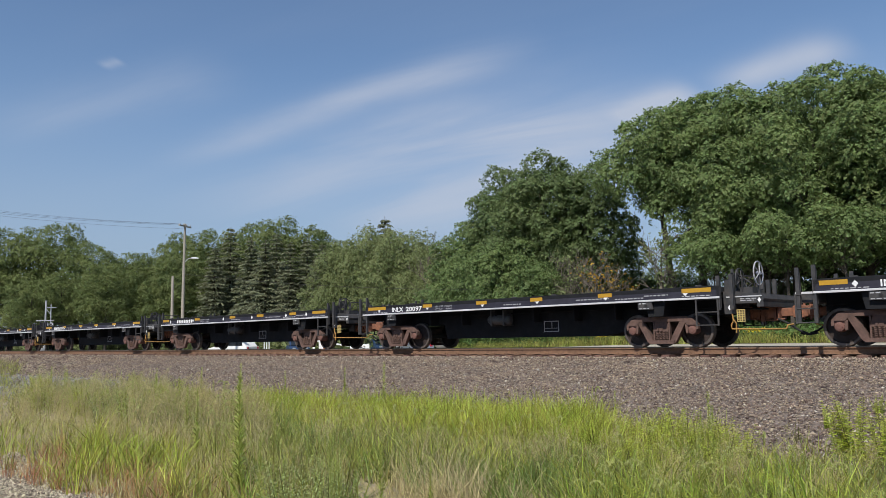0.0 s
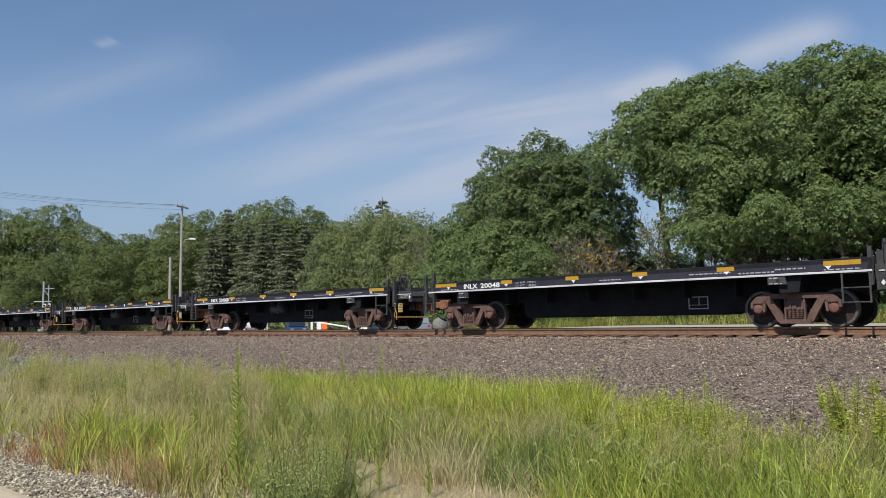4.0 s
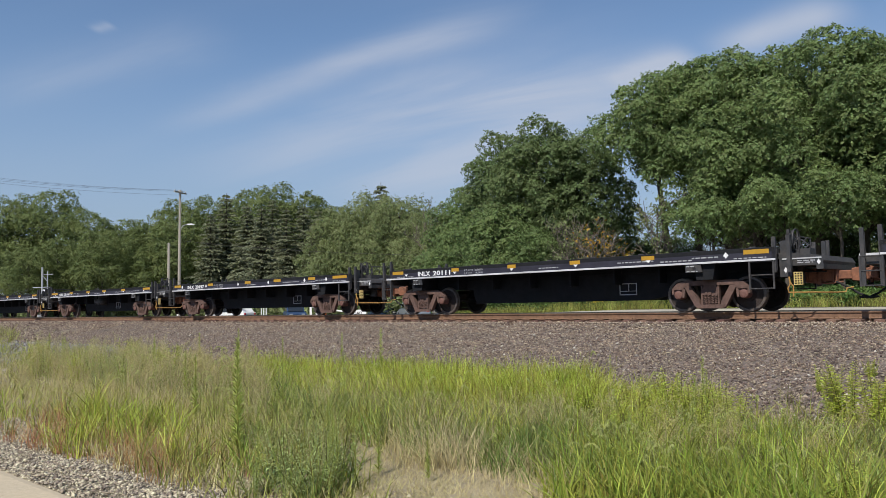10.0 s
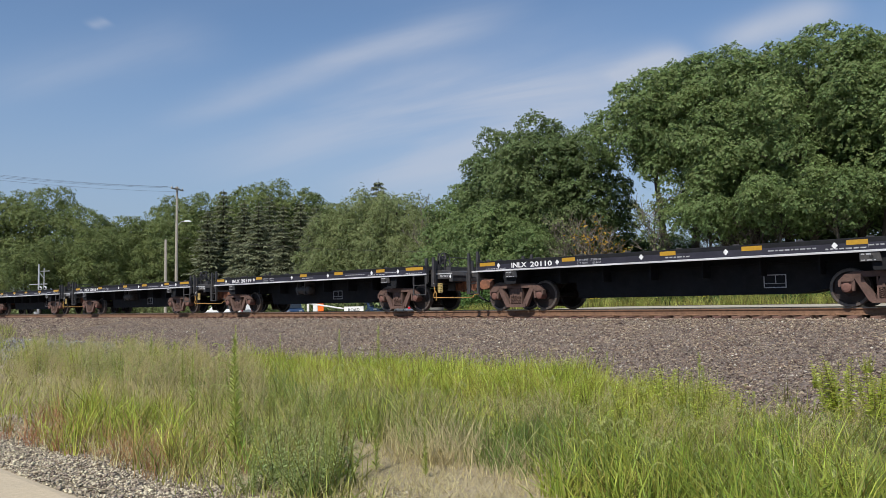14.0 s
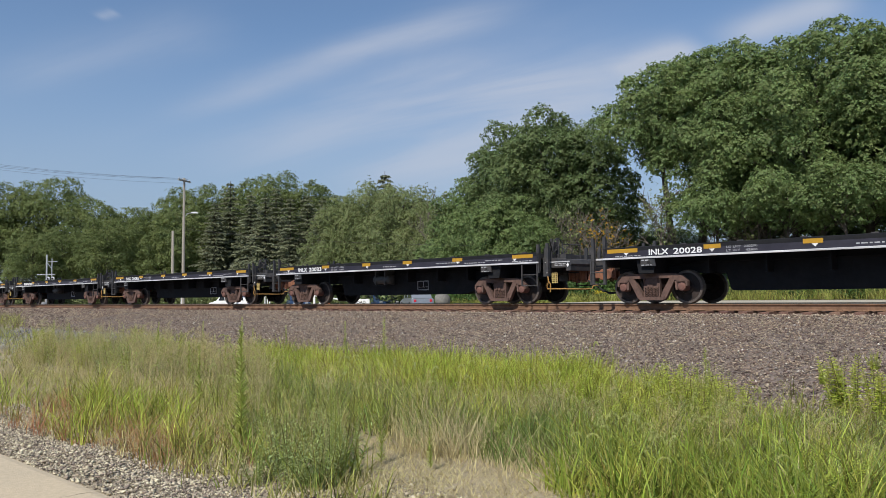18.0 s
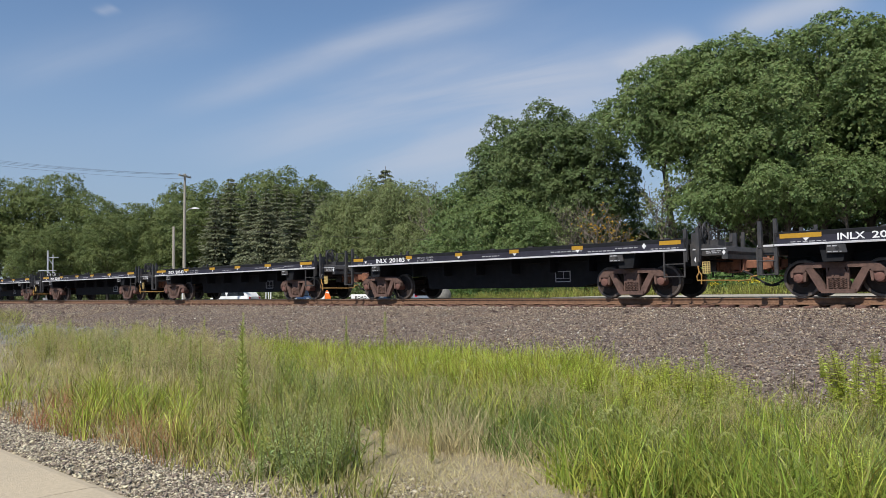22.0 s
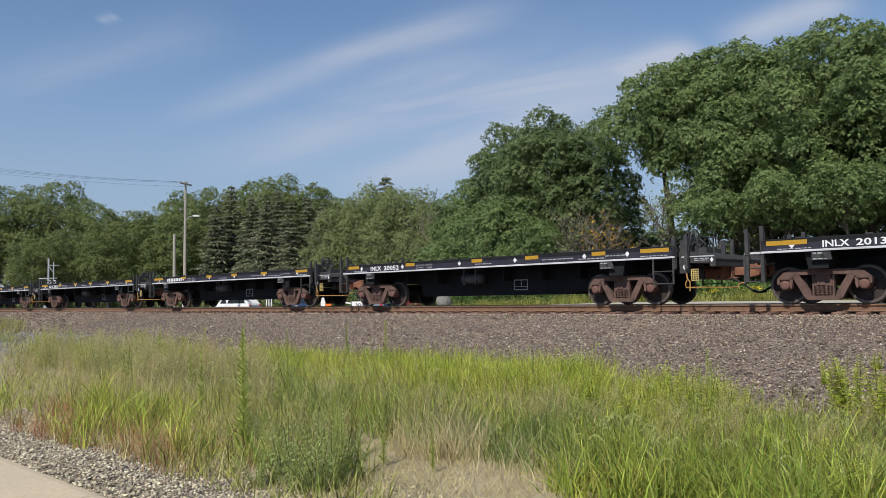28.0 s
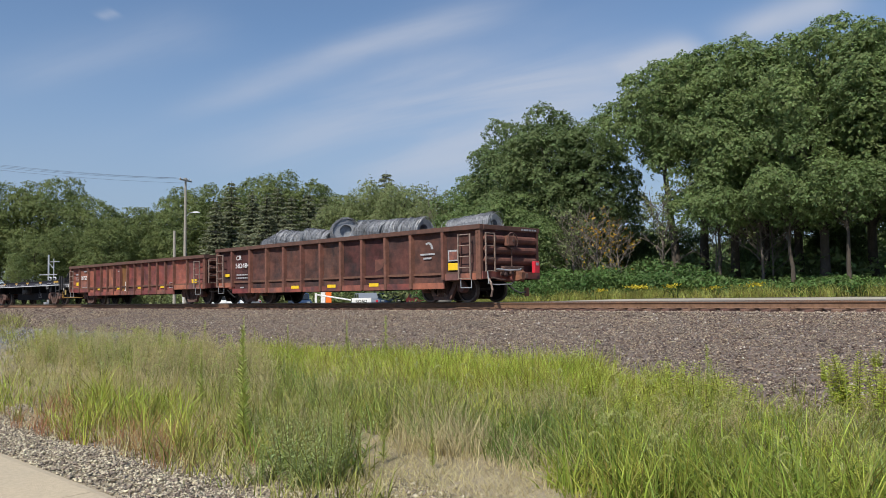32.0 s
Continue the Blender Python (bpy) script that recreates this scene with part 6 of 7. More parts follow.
blades("red_grass", "reddish grass at the gravel's edge", M["grass_red"], 0, tufts([(16.5, 28.5, 3.35, 4.3, 54, 15, 0.05, 0.40), (16.5, 28.5, 3.3, 4.4, 40, 12, 0.10, 0.16), (28, 34, 4.0, 4.9, 22, 10, 0.08, 0.26)]), 1.0, 0.0040, 84, 0.22, 0.4)
blades("short_dry_grass", "short flattened straw grass on the bare soil", M["grass_dry"], 52000, patchy((-18, 4), (3.7, 9.0), cut=-0.35, seed=18), 0.10, 0.0030, 85, 0.9, 0.8)
blades("straw_litter", "pale straw litter lying on the bare soil", M["grass_dry"], 36000, patchy((-8, 0.5), (3.9, 6.6), cut=-0.9, seed=28), 0.05, 0.0024, 185, 1.3, 0.9, segs=2)
blades("broad_grass", "broad-bladed green grass on the near verge", M["grass_broad"], 0, tufts([(57, 76, 4.9, 6.6, 200, 11, 0.07, 0.52), (54, 60, 5.0, 6.0, 24, 9, 0.06, 0.4), (31, 40, 4.2, 5.4, 30, 7, 0.08, 0.4)]), 1.0, 0.0100, 88, 0.28, 0.5)
blades("far_verge_grass", "yellow-green weeds beyond the track", M["grass_green"], 22000, patchy((-40, 20), (42.0, 45.4), freq=0.7, cut=-0.05, seed=21), 0.66, 0.013, 86, 0.3, 0.4)


def airy_weed(name, seed, height, mat, seeds, label, spray=0.16):
    """A thin stalk that forks into a loose spray of fine twigs with tiny seed heads."""
    rng = random.Random(seed)
    w = thing(name, label, "weed", "seeding weeds on the verge")
    bm = bmesh.new()
    verts, faces = [], []
    for s in range(4):
        a = rng.uniform(0, 6.28)
        o = Vector((math.cos(a), math.sin(a), 0))
        foot = o * rng.uniform(0, 0.07)
        h = height * rng.uniform(0.7, 1.05)
        tip = foot + o * rng.uniform(0.03, 0.2) + Vector((0, 0, h))
        add_tube(bm, [foot, foot.lerp(tip, 0.5) - o * 0.02, tip], [0.0035, 0.0028, 0.0012], 4, False)
        for k in range(13):
            f = 0.42 + 0.56 * k / 13
            p = foot.lerp(tip, f)
            b = rng.uniform(0, 6.28)
            d = Vector((math.cos(b), math.sin(b), rng.uniform(0.3, 1.2))).normalized()
            l = spray * (1.25 - 0.7 * (f - 0.42)) * rng.uniform(0.7, 1.2)
            e = p + d * l + Vector((0, 0, -0.02))
            add_tube(bm, [p, e], [0.0016, 0.0008], 3, False)
            for q in range(seeds):
                c = p.lerp(e, rng.uniform(0.25, 1.05)) + Vector((rng.gauss(0, 1), rng.gauss(0, 1), rng.gauss(0, 1))) * 0.022
                u = Vector((rng.gauss(0, 1), rng.gauss(0, 1), rng.gauss(0, 1))).normalized() * 0.009
                n = Vector((rng.gauss(0, 1), rng.gauss(0, 1), rng.gauss(0, 1))).normalized().cross(u) * 0.55
                i = len(verts)
                verts += [tuple(c - u), tuple(c + n), tuple(c + u), tuple(c - n)]
                faces.append((i, i + 1, i + 2, i + 3))
    tagged(part("stalk", bm, M["grass_dry"], w, "thin dry stalks"), kind="stuff")
    tagged(part("seed_spray", quads_mesh("seed_spray", verts, faces, mat), None, w, "airy spray of tiny seeds"), kind="stuff")
    return w


def broad_weed(name, seed, height, mat, leaves, lsize, stems=1, spread=0.1, label="", leaf_w=0.16, tilt=0.6, bottom=0.05):
    """An upright stalk, or a bunch of them, set with narrow leaves that grow shorter upwards."""
    rng = random.Random(seed)
    w = thing(name, label, "weed", "weeds on the verge")
    bm = bmesh.new()
    verts, faces = [], []
    for s in range(stems):
        a = rng.uniform(0, 6.28)
        foot = Vector((math.cos(a), math.sin(a), 0)) * rng.uniform(0, spread)
        tip = foot + Vector((math.cos(a), math.sin(a), 0)) * rng.uniform(0, spread * 1.4) + Vector((0, 0, height * rng.uniform(0.75, 1.0)))
        mid = foot.lerp(tip, 0.5) + Vector((rng.uniform(-0.02, 0.02), rng.uniform(-0.02, 0.02), 0))
        add_tube(bm, [foot, mid, tip], [0.006, 0.0045, 0.002], 5, False)
        for k in range(leaves):
            f = bottom + (1 - bottom) * (k + rng.random()) / leaves
            p = foot.lerp(mid, f * 2) if f < 0.5 else mid.lerp(tip, f * 2 - 1)
            a = k * 2.4 + rng.uniform(-0.5, 0.5)
            l = lsize * (1.15 - 0.75 * f) * rng.uniform(0.7, 1.2)
            d = Vector((math.cos(a), math.sin(a), tilt * rng.uniform(0.5, 1.4))).normalized()
            sd = Vector((-math.sin(a), math.cos(a), rng.uniform(-0.4, 0.4))) * l * leaf_w
            b = len(verts)
            m = p + d * l * 0.5
            e = p + d * l - Vector((0, 0, l * 0.22))
            verts += [tuple(p), tuple(m - sd), tuple(e), tuple(m + sd)]
            faces.append((b, b + 1, b + 2, b + 3))
    tagged(part("stalk", bm, M["grass_green"], w, "thin green stalk"), kind="stuff")
    part("leaves", quads_mesh("leaves", verts, faces, mat), None, w)
    return w


def stand(x, y, turn=0.0, size=1.0):
    return Matrix.Translation((x, y, ground_z(x, y) - 0.01)) @ Matrix.Rotation(turn, 4, "Z") @ Matrix.Scale(size, 4)


def polar(bearing, y):
    return -y / math.tan(radians(bearing)), y


def build_weeds():
    rng = random.Random(77)

    def spread_out(proto, zones):
        for b0, b1, y0, y1, count, s0, s1 in zones:
            for i in range(count):
                x, y = polar(rng.uniform(b0, b1), rng.uniform(y0, y1))
                if y < toe(x) + 0.2:
                    copy_thing(proto, stand(x, y, rng.uniform(0, 6), rng.uniform(s0, s1)))

    tall = broad_weed("horseweed", 1, 1.05, M["weed"], 190, 0.12, 1, 0, "tall upright leafy horseweed stalk", 0.075, 1.1)
    tall.matrix_basis = stand(-7.25, 4.55, 0, 1.42)
    for x, y, s in [(-7.5, 4.7, 1.05), (-9.0, 6.35, 0.75), (-17.5, 11.0, 0.85), (-13.6, 11.2, 0.8), (-12.2, 11.1, 0.9), (-16.0, 11.3, 0.7), (-10.2, 11.0, 0.55), (-4.9, 6.0, 0.6), (-6.9, 5.0, 0.6), (-10.0, 5.6, 0.8), (-14.5, 8.0, 0.7), (-4.3, 9.3, 0.75), (-19.0, 9.5, 0.8), (-12.3, 6.7, 0.7), (-7.0, 11.6, 0.5), (-5.55, 5.0, 0.5), (-4.95, 5.05, 0.42), (-6.15, 5.2, 0.45)]:
        copy_thing(tall, stand(x, y, rng.uniform(0, 6), s))
    spread_out(tall, [(19.5, 27, 7.0, 10.4, 9, 0.5, 0.85), (27, 34, 7.0, 10.5, 8, 0.5, 0.8), (33, 39.5, 3.9, 7.0, 12, 0.35, 0.6), (39, 47, 6.2, 8.0, 6, 0.4, 0.6), (56, 68, 7.0, 9.6, 12, 0.4, 0.65), (17, 33, 3.9, 5.0, 8, 0.25, 0.4)])
    bushy = broad_weed("bushy_weed", 2, 0.66, M["weed_teal"], 46, 0.10, 9, 0.19, "bushy grey-green weed with many upright stalks", 0.10, 0.85)
    bushy.matrix_basis = stand(-5.55, 4.0)
    for x, y, s in [(-5.95, 4.15, 0.8), (-5.25, 4.1, 0.85), (-5.7, 3.75, 0.6), (-5.3, 3.8, 0.55), (-5.5, 4.45, 1.0), (-6.6, 4.6, 0.7), (-6.0, 4.7, 0.9), (-7.0, 5.2, 0.85), (-8.3, 6.4, 0.9), (-6.6, 5.0, 0.8), (-4.2, 7.0, 0.8), (-3.6, 7.6, 0.9), (-1.8, 7.8, 0.8)]:
        copy_thing(bushy, stand(x, y, rng.uniform(0, 6), s))
    spread_out(bushy, [(32.5, 39, 3.9, 6.6, 9, 0.4, 0.75), (39, 46, 6.0, 7.6, 8, 0.5, 0.8), (19, 27, 6.8, 9.8, 22, 0.8, 1.3), (42, 56, 6.4, 8.0, 14, 0.45, 0.7), (58, 76, 5.4, 8.2, 24, 0.45, 0.8)])
    lime = broad_weed("lime_weed", 3, 0.85, M["weed_lime"], 62, 0.105, 11, 0.17, "lime green bushy weed on the ballast edge", 0.17, 0.4)
    lime.matrix_basis = stand(-2.95, 10.4)
    for x, y, s in [(-2.6, 10.2, 0.9), (-3.15, 10.7, 0.9), (-2.75, 10.9, 0.75), (-2.4, 10.6, 0.8), (-4.25, 8.5, 1.0), (-4.6, 8.7, 0.85), (-3.9, 8.2, 0.85), (-3.6, 8.5, 0.8), (-16.8, 8.4, 0.9), (-17.4, 9.0, 0.9), (-14.0, 9.5, 0.8), (-3.0, 8.0, 0.6), (-2.2, 9.5, 0.6), (-19.5, 10.3, 0.9), (-23.0, 10.8, 0.95), (-6.3, 9.6, 0.7), (-8.6, 10.4, 0.7), (-2.2, 11.5, 0.55), (-3.9, 12.4, 0.4), (-3.5, 13.5, 0.4), (-2.6, 6.9, 0.6)]:
        copy_thing(lime, stand(x, y, rng.uniform(0, 6), s))
    spread_out(lime, [(19, 27.5, 6.6, 10.2, 16, 0.5, 1.0), (56, 67, 7.0, 9.8, 34, 0.5, 0.85), (57, 76, 5.4, 7.4, 12, 0.4, 0.65), (27, 36, 8.0, 10.8, 8, 0.5, 0.8)])
    beige = airy_weed("seeding_weed", 31, 0.85, M["airy_seed"], 7, "dry beige weed with airy seed sprays")
    beige.matrix_basis = stand(*polar(29.0, 8.0))
    spread_out(beige, [(24.5, 34, 6.4, 10.2, 74, 0.7, 1.1), (18, 26, 6.4, 10.2, 34, 0.7, 1.1), (17, 24, 4.6, 7.5, 44, 0.45, 0.8), (33, 40, 4.2, 6.5, 12, 0.4, 0.6), (36, 60, 6.8, 8.8, 36, 0.5, 0.75), (62, 76, 6.2, 9.0, 18, 0.5, 0.8)])
    pale = airy_weed("green_seeding_weed", 32, 0.8, M["airy_green"], 7, "pale green weed with fine feathery sprays", 0.13)
    pale.matrix_basis = stand(*polar(22.0, 9.0))
    spread_out(pale, [(18.5, 28, 6.4, 10.4, 84, 0.75, 1.25), (30, 40, 4.2, 9.0, 44, 0.45, 0.85), (40, 60, 7.0, 10.0, 34, 0.5, 0.8), (56, 68, 7.4, 9.6, 12, 0.6, 0.9), (66, 76, 5.6, 8.4, 5, 0.5, 0.8)])
    # foxtails: a thin arching stem and a nodding fuzzy head
    fox = thing("foxtail_grass", "foxtail grass with nodding fuzzy seed heads", "grass", "foxtails on the verge")
    bm = bmesh.new()
    verts, faces = [], []
    for s in range(2):
        a = rng.uniform(0, 6.28)
        o = Vector((math.cos(a), math.sin(a), 0))
        h = 0.66 - 0.16 * s
        foot = o * rng.uniform(0, 0.08)
        neck = foot + o * 0.10 + Vector((0, 0, h * 0.96))
        head = [neck + o * 0.062 * (1 - math.cos(g)) + Vector((0, 0, 0.062 * math.sin(g))) for g in (0.0, 0.65, 1.3, 1.95, 2.6)]
        add_tube(bm, [foot, foot + o * 0.04 + Vector((0, 0, h * 0.6)), neck] + head[1:], [0.003, 0.0025, 0.002, 0.0025, 0.003, 0.003, 0.002], 5, False)
        for k in range(230):
            f = k / 230 * 3.999
            p = head[int(f)].lerp(head[int(f) + 1], f % 1)
            fwd = (head[int(f) + 1] - head[int(f)]).normalized()
            d = (Vector((rng.gauss(0, 1), rng.gauss(0, 1), rng.gauss(0, 1))).normalized() + fwd * 0.6).normalized() * 0.0125
            e = d.cross(Vector((rng.gauss(0, 1), rng.gauss(0, 1), rng.gauss(0, 1)))).normalized() * 0.0024
            b = len(verts)
            verts += [tuple(p - e), tuple(p + e), tuple(p + d + e * 0.2), tuple(p + d - e * 0.2)]
            faces.append((b, b + 1, b + 2, b + 3))
    tagged(part("stems", bm, M["grass_green"], fox, "thin arching stems"), kind="stuff")
    part("seed_heads", quads_mesh("seed_heads", verts, faces, M["seedhead"]), None, fox, "pale green fuzzy heads")
    fox.matrix_basis = stand(-3.3, 5.5)
    spread_out(fox, [(56, 65, 4.9, 5.9, 14, 0.8, 1.1), (54, 76, 4.9, 7.4, 12, 0.7, 1.1), (18, 34, 5.0, 9.6, 56, 0.8, 1.35), (34, 62, 5.6, 9.6, 26, 0.8, 1.3)])
    gold = thing("goldenrod", "patch of yellow wild flowers beside the wood", "flowers", "yellow flowers")
    nr = np.random.default_rng(9)
    v, f = leaf_cards(nr.normal(0, 1, (70, 3)) * np.array([0.35, 0.2, 0.06]) + np.array([0, 0, 0.72]), 0.10, nr)
    part("blossoms", quads_mesh("blossoms", v, f, M["flower"]), None, gold, "small yellow blossoms")
    part("stalk", tube([(0, 0, 0), (0.02, 0, 0.7)], 0.01, 5), M["grass_green"], gold)
    for i, (b, d) in enumerate([(60.4, 42.2), (61.0, 42.4), (63.0, 42.2), (65.8, 42.3), (68.4, 42.4), (58.0, 42.6)]):
        x, y = at_bearing(b, d)
        if i == 0:
            gold.matrix_basis = stand(x, y)
        else:
            copy_thing(gold, stand(x, y, i, rng.uniform(0.8, 1.1)))


build_weeds()


# ---- poles, signal, signs and parked vehicles beyond the track ----
def ground_at(bearing, y):
    x, y = at_bearing(bearing, y)
    return Vector((x, y, ground_z(x, y)))


def build_poles():
    q = ground_at(28.15, 36.5)
    pole = thing("utility_pole", "weathered wooden utility pole with a crossarm and lamp", "utility pole", at=Matrix.Translation(q))
    h = 11.75 - q.z - 0.05
    part("mast", tube([(0, 0, 0), (0.02, 0, h * 0.5), (0.12, 0, h)], [0.17, 0.14, 0.10], 10), M["pole"], pole, "grey weathered timber")
    bm = bmesh.new()
    add_box(bm, -0.06, 0.06, -0.95, 0.95, -0.06, 0.06, Matrix.Translation((0.12, 0, h - 0.25)) @ Matrix.Rotation(radians(28), 4, "Z"))
    part("crossarm", bm, M["pole"], pole)
    for k in range(4):
        a = radians(28)
        o = -0.84 + 0.56 * k
        bm = bmesh.new()
        add_lathe(bm, [(0, 0.03), (0.05, 0.06), (0.1, 0.06), (0.16, 0.03)], "z", (0.12 - o * math.sin(a), o * math.cos(a), h - 0.19), 8)
        part("insulator", bm, M["steel"], pole)
    part("lamp_arm", tube([(0.05, 0, h * 0.70), (0.3, 0.3, h * 0.735), (0.55, 0.6, h * 0.74)], 0.03, 6), M["steel"], pole)
    bm = bmesh.new()
    add_prism(bm, [(-0.3, 0.02), (0.3, 0.0), (0.34, 0.08), (0.1, 0.16), (-0.3, 0.12)], -0.12, 0.12)
    part("lamp_head", bm, M["white_paint"], pole, "pale street lamp head", pose(0.70, 0.78, h * 0.735, 0, 0, 45))
    part("guard_sleeve", tube([(0.0, -0.17, 0.0), (0.0, -0.17, 3.0)], 0.06, 8), M["white_paint"], pole, "white conduit sleeve")
    q2 = ground_at(27.45, 35.5)
    post = thing("short_pole", "short grey wooden pole beside the utility pole", "pole", at=Matrix.Translation(q2))
    part("mast", tube([(0, 0, 0), (0.02, 0, 7.6 - 0.0)], [0.15, 0.12], 9), M["pole"], post)
    # overhead wires to the left
    wires = thing("overhead_wires", "thin overhead wires strung from the pole", "wires")
    top = q + Vector((0.12, 0, h - 0.1))
    for k, (dz, dy) in enumerate(((0.0, -1.0), (0.03, -0.3), (0.0, 0.4), (-0.4, 0.0))):
        a = top + Vector((0.1, dy, dz))
        b = Vector((-75.0, 18.7 + 0.2 * k, 12.4 - 0.16 * k))
        part("wire", tube([a.lerp(b, s) + Vector((0, 0, -0.25 * 4 * s * (1 - s))) for s in [i / 12 for i in range(13)]], 0.010, 4), M["gear"], wires)
    a = q + Vector((0, 0, h * 0.62))
    b = Vector((-32, 56, 4.4))
    part("wire", tube([a.lerp(b, s) + Vector((0, 0, -0.8 * 4 * s * (1 - s))) for s in [i / 12 for i in range(13)]], 0.012, 4), M["gear"], wires)
    # crossing signal
    q3 = ground_at(19.6, 28.5)
    sig = thing("crossing_signal", "white railway crossing signal mast with lamps", "crossing signal", at=Matrix.Translation(q3))
    part("mast", tube([(0, 0, 0), (0, 0, 5.7)], 0.085, 10), M["steel"], sig, "pale galvanised mast")
    part("arm", tube([(-1.0, -0.5, 3.75), (0.9, 0.45, 3.75)], 0.04, 8), M["steel"], sig)
    part("second_mast", tube([(0.55, 0.28, 3.3), (0.55, 0.28, 5.3)], 0.05, 8), M["steel"], sig)
    part("top_arm", tube([(0.15, 0.08, 5.0), (1.15, 0.58, 5.0)], 0.035, 6), M["steel"], sig)
    part("brace", tube([(0.05, 0.02, 4.9), (0.55, 0.28, 4.3)], 0.03, 6), M["steel"], sig)
    for d in (0.42, 0.92):
        bm = bmesh.new()
        add_lathe(bm, [(-0.16, 0.06), (-0.12, 0.17), (-0.10, 0.19), (-0.06, 0.19)], "y", sides=16)
        lamp = part("signal_lamp", bm, M["steel"], sig, "round signal lamp", pose(d, d * 0.5 - 0.15, 3.35, 0, 0, 30))
        bm = bmesh.new()
        add_lathe(bm, [(-0.20, 0.06), (-0.17, 0.10)], "y", sides=12)
        part("lens", bm, M["rubber"], lamp, "dark lens")
    part("control_box", box(-0.25, 0.25, -0.35, -0.1, 0.3, 1.1, 0.02), M["steel"], sig, "grey control box")


build_poles()


MOVING_CAR = []


def vehicle(name, label, paint, length, width, height, bonnet, category="car"):
    """A parked car: a shaped body, a glass house, four wheels, lamps."""
    c = thing(name, label, category, "parked cars")
    l, w = length / 2, width / 2
    s = 0.28
    bm = bmesh.new()
    low = [(-l, 0.35), (-l + 0.05, 0.72), (-l + bonnet, 0.92), (l - 0.35, 0.95), (l - 0.03, 0.88), (l, 0.40), (l - 0.15, s), (-l + 0.15, s)]
    add_prism(bm, low, -w, w)
    bmesh.ops.bevel(bm, geom=bm.edges[:], offset=0.06, segments=2, affect="EDGES")
    part("body", bm, paint, c, "", smooth=False)
    bm = bmesh.new()
    roof = [(-l + bonnet - 0.05, 0.90), (-l + bonnet + 0.65, height - 0.03), (-l + bonnet + 1.0, height), (l - 0.75, height - 0.02), (l - 0.20, 0.92)]
    add_prism(bm, roof, -w + 0.10, w - 0.10)
    bmesh.ops.bevel(bm, geom=bm.edges[:], offset=0.05, segments=2, affect="EDGES")
    part("roof", bm, paint, c)
    for sd in (-1, 1):
        for x0, x1 in ((-l + bonnet + 0.45, -l + bonnet + 1.35), (-l + bonnet + 1.45, l - 0.65)):
            bm = bmesh.new()
            add_prism(bm, [(x0, 0.98), (x1, 0.98), (x1 - 0.12, height - 0.12), (x0 + 0.28, height - 0.12)], sd * (w - 0.10), sd * (w - 0.085))
            part("side_window", bm, M["glass"], c, "dark side window")
        for x in (-l + 0.85, l - 0.85):
            bm = bmesh.new()
            add_lathe(bm, [(-0.10, 0.20), (-0.10, 0.31), (-0.07, 0.33), (0.07, 0.33), (0.10, 0.31), (0.10, 0.20)], "y", sides=18)
            wh = part("wheel", bm, M["rubber"], c, "black tyre", (x, sd * (w - 0.08), 0.33))
            bm = bmesh.new()
            add_lathe(bm, [(sd * 0.09, 0.19), (sd * 0.112, 0.17), (sd * 0.115, 0.05)], "y", sides=12)
            part("rim", bm, M["steel"], wh, "grey rim")
        part("headlight", box(-l - 0.005, -l + 0.12, sd * (w - 0.35) - 0.14, sd * (w - 0.35) + 0.14, 0.62, 0.74, 0.02), M["steel"], c, "clear headlight")
        part("tail_light", box(l - 0.10, l + 0.005, sd * (w - 0.25) - 0.10, sd * (w - 0.25) + 0.10, 0.66, 0.84, 0.02), M["red"], c, "red tail light")
    bm = bmesh.new()
    add_prism(bm, [(-l + bonnet + 0.02, 0.96), (-l + bonnet + 0.55, height - 0.08), (-l + bonnet + 0.50, height - 0.07), (-l + bonnet - 0.04, 0.96)], -w + 0.2, w - 0.2)
    part("windscreen", bm, M["glass"], c, "dark windscreen")
    return c


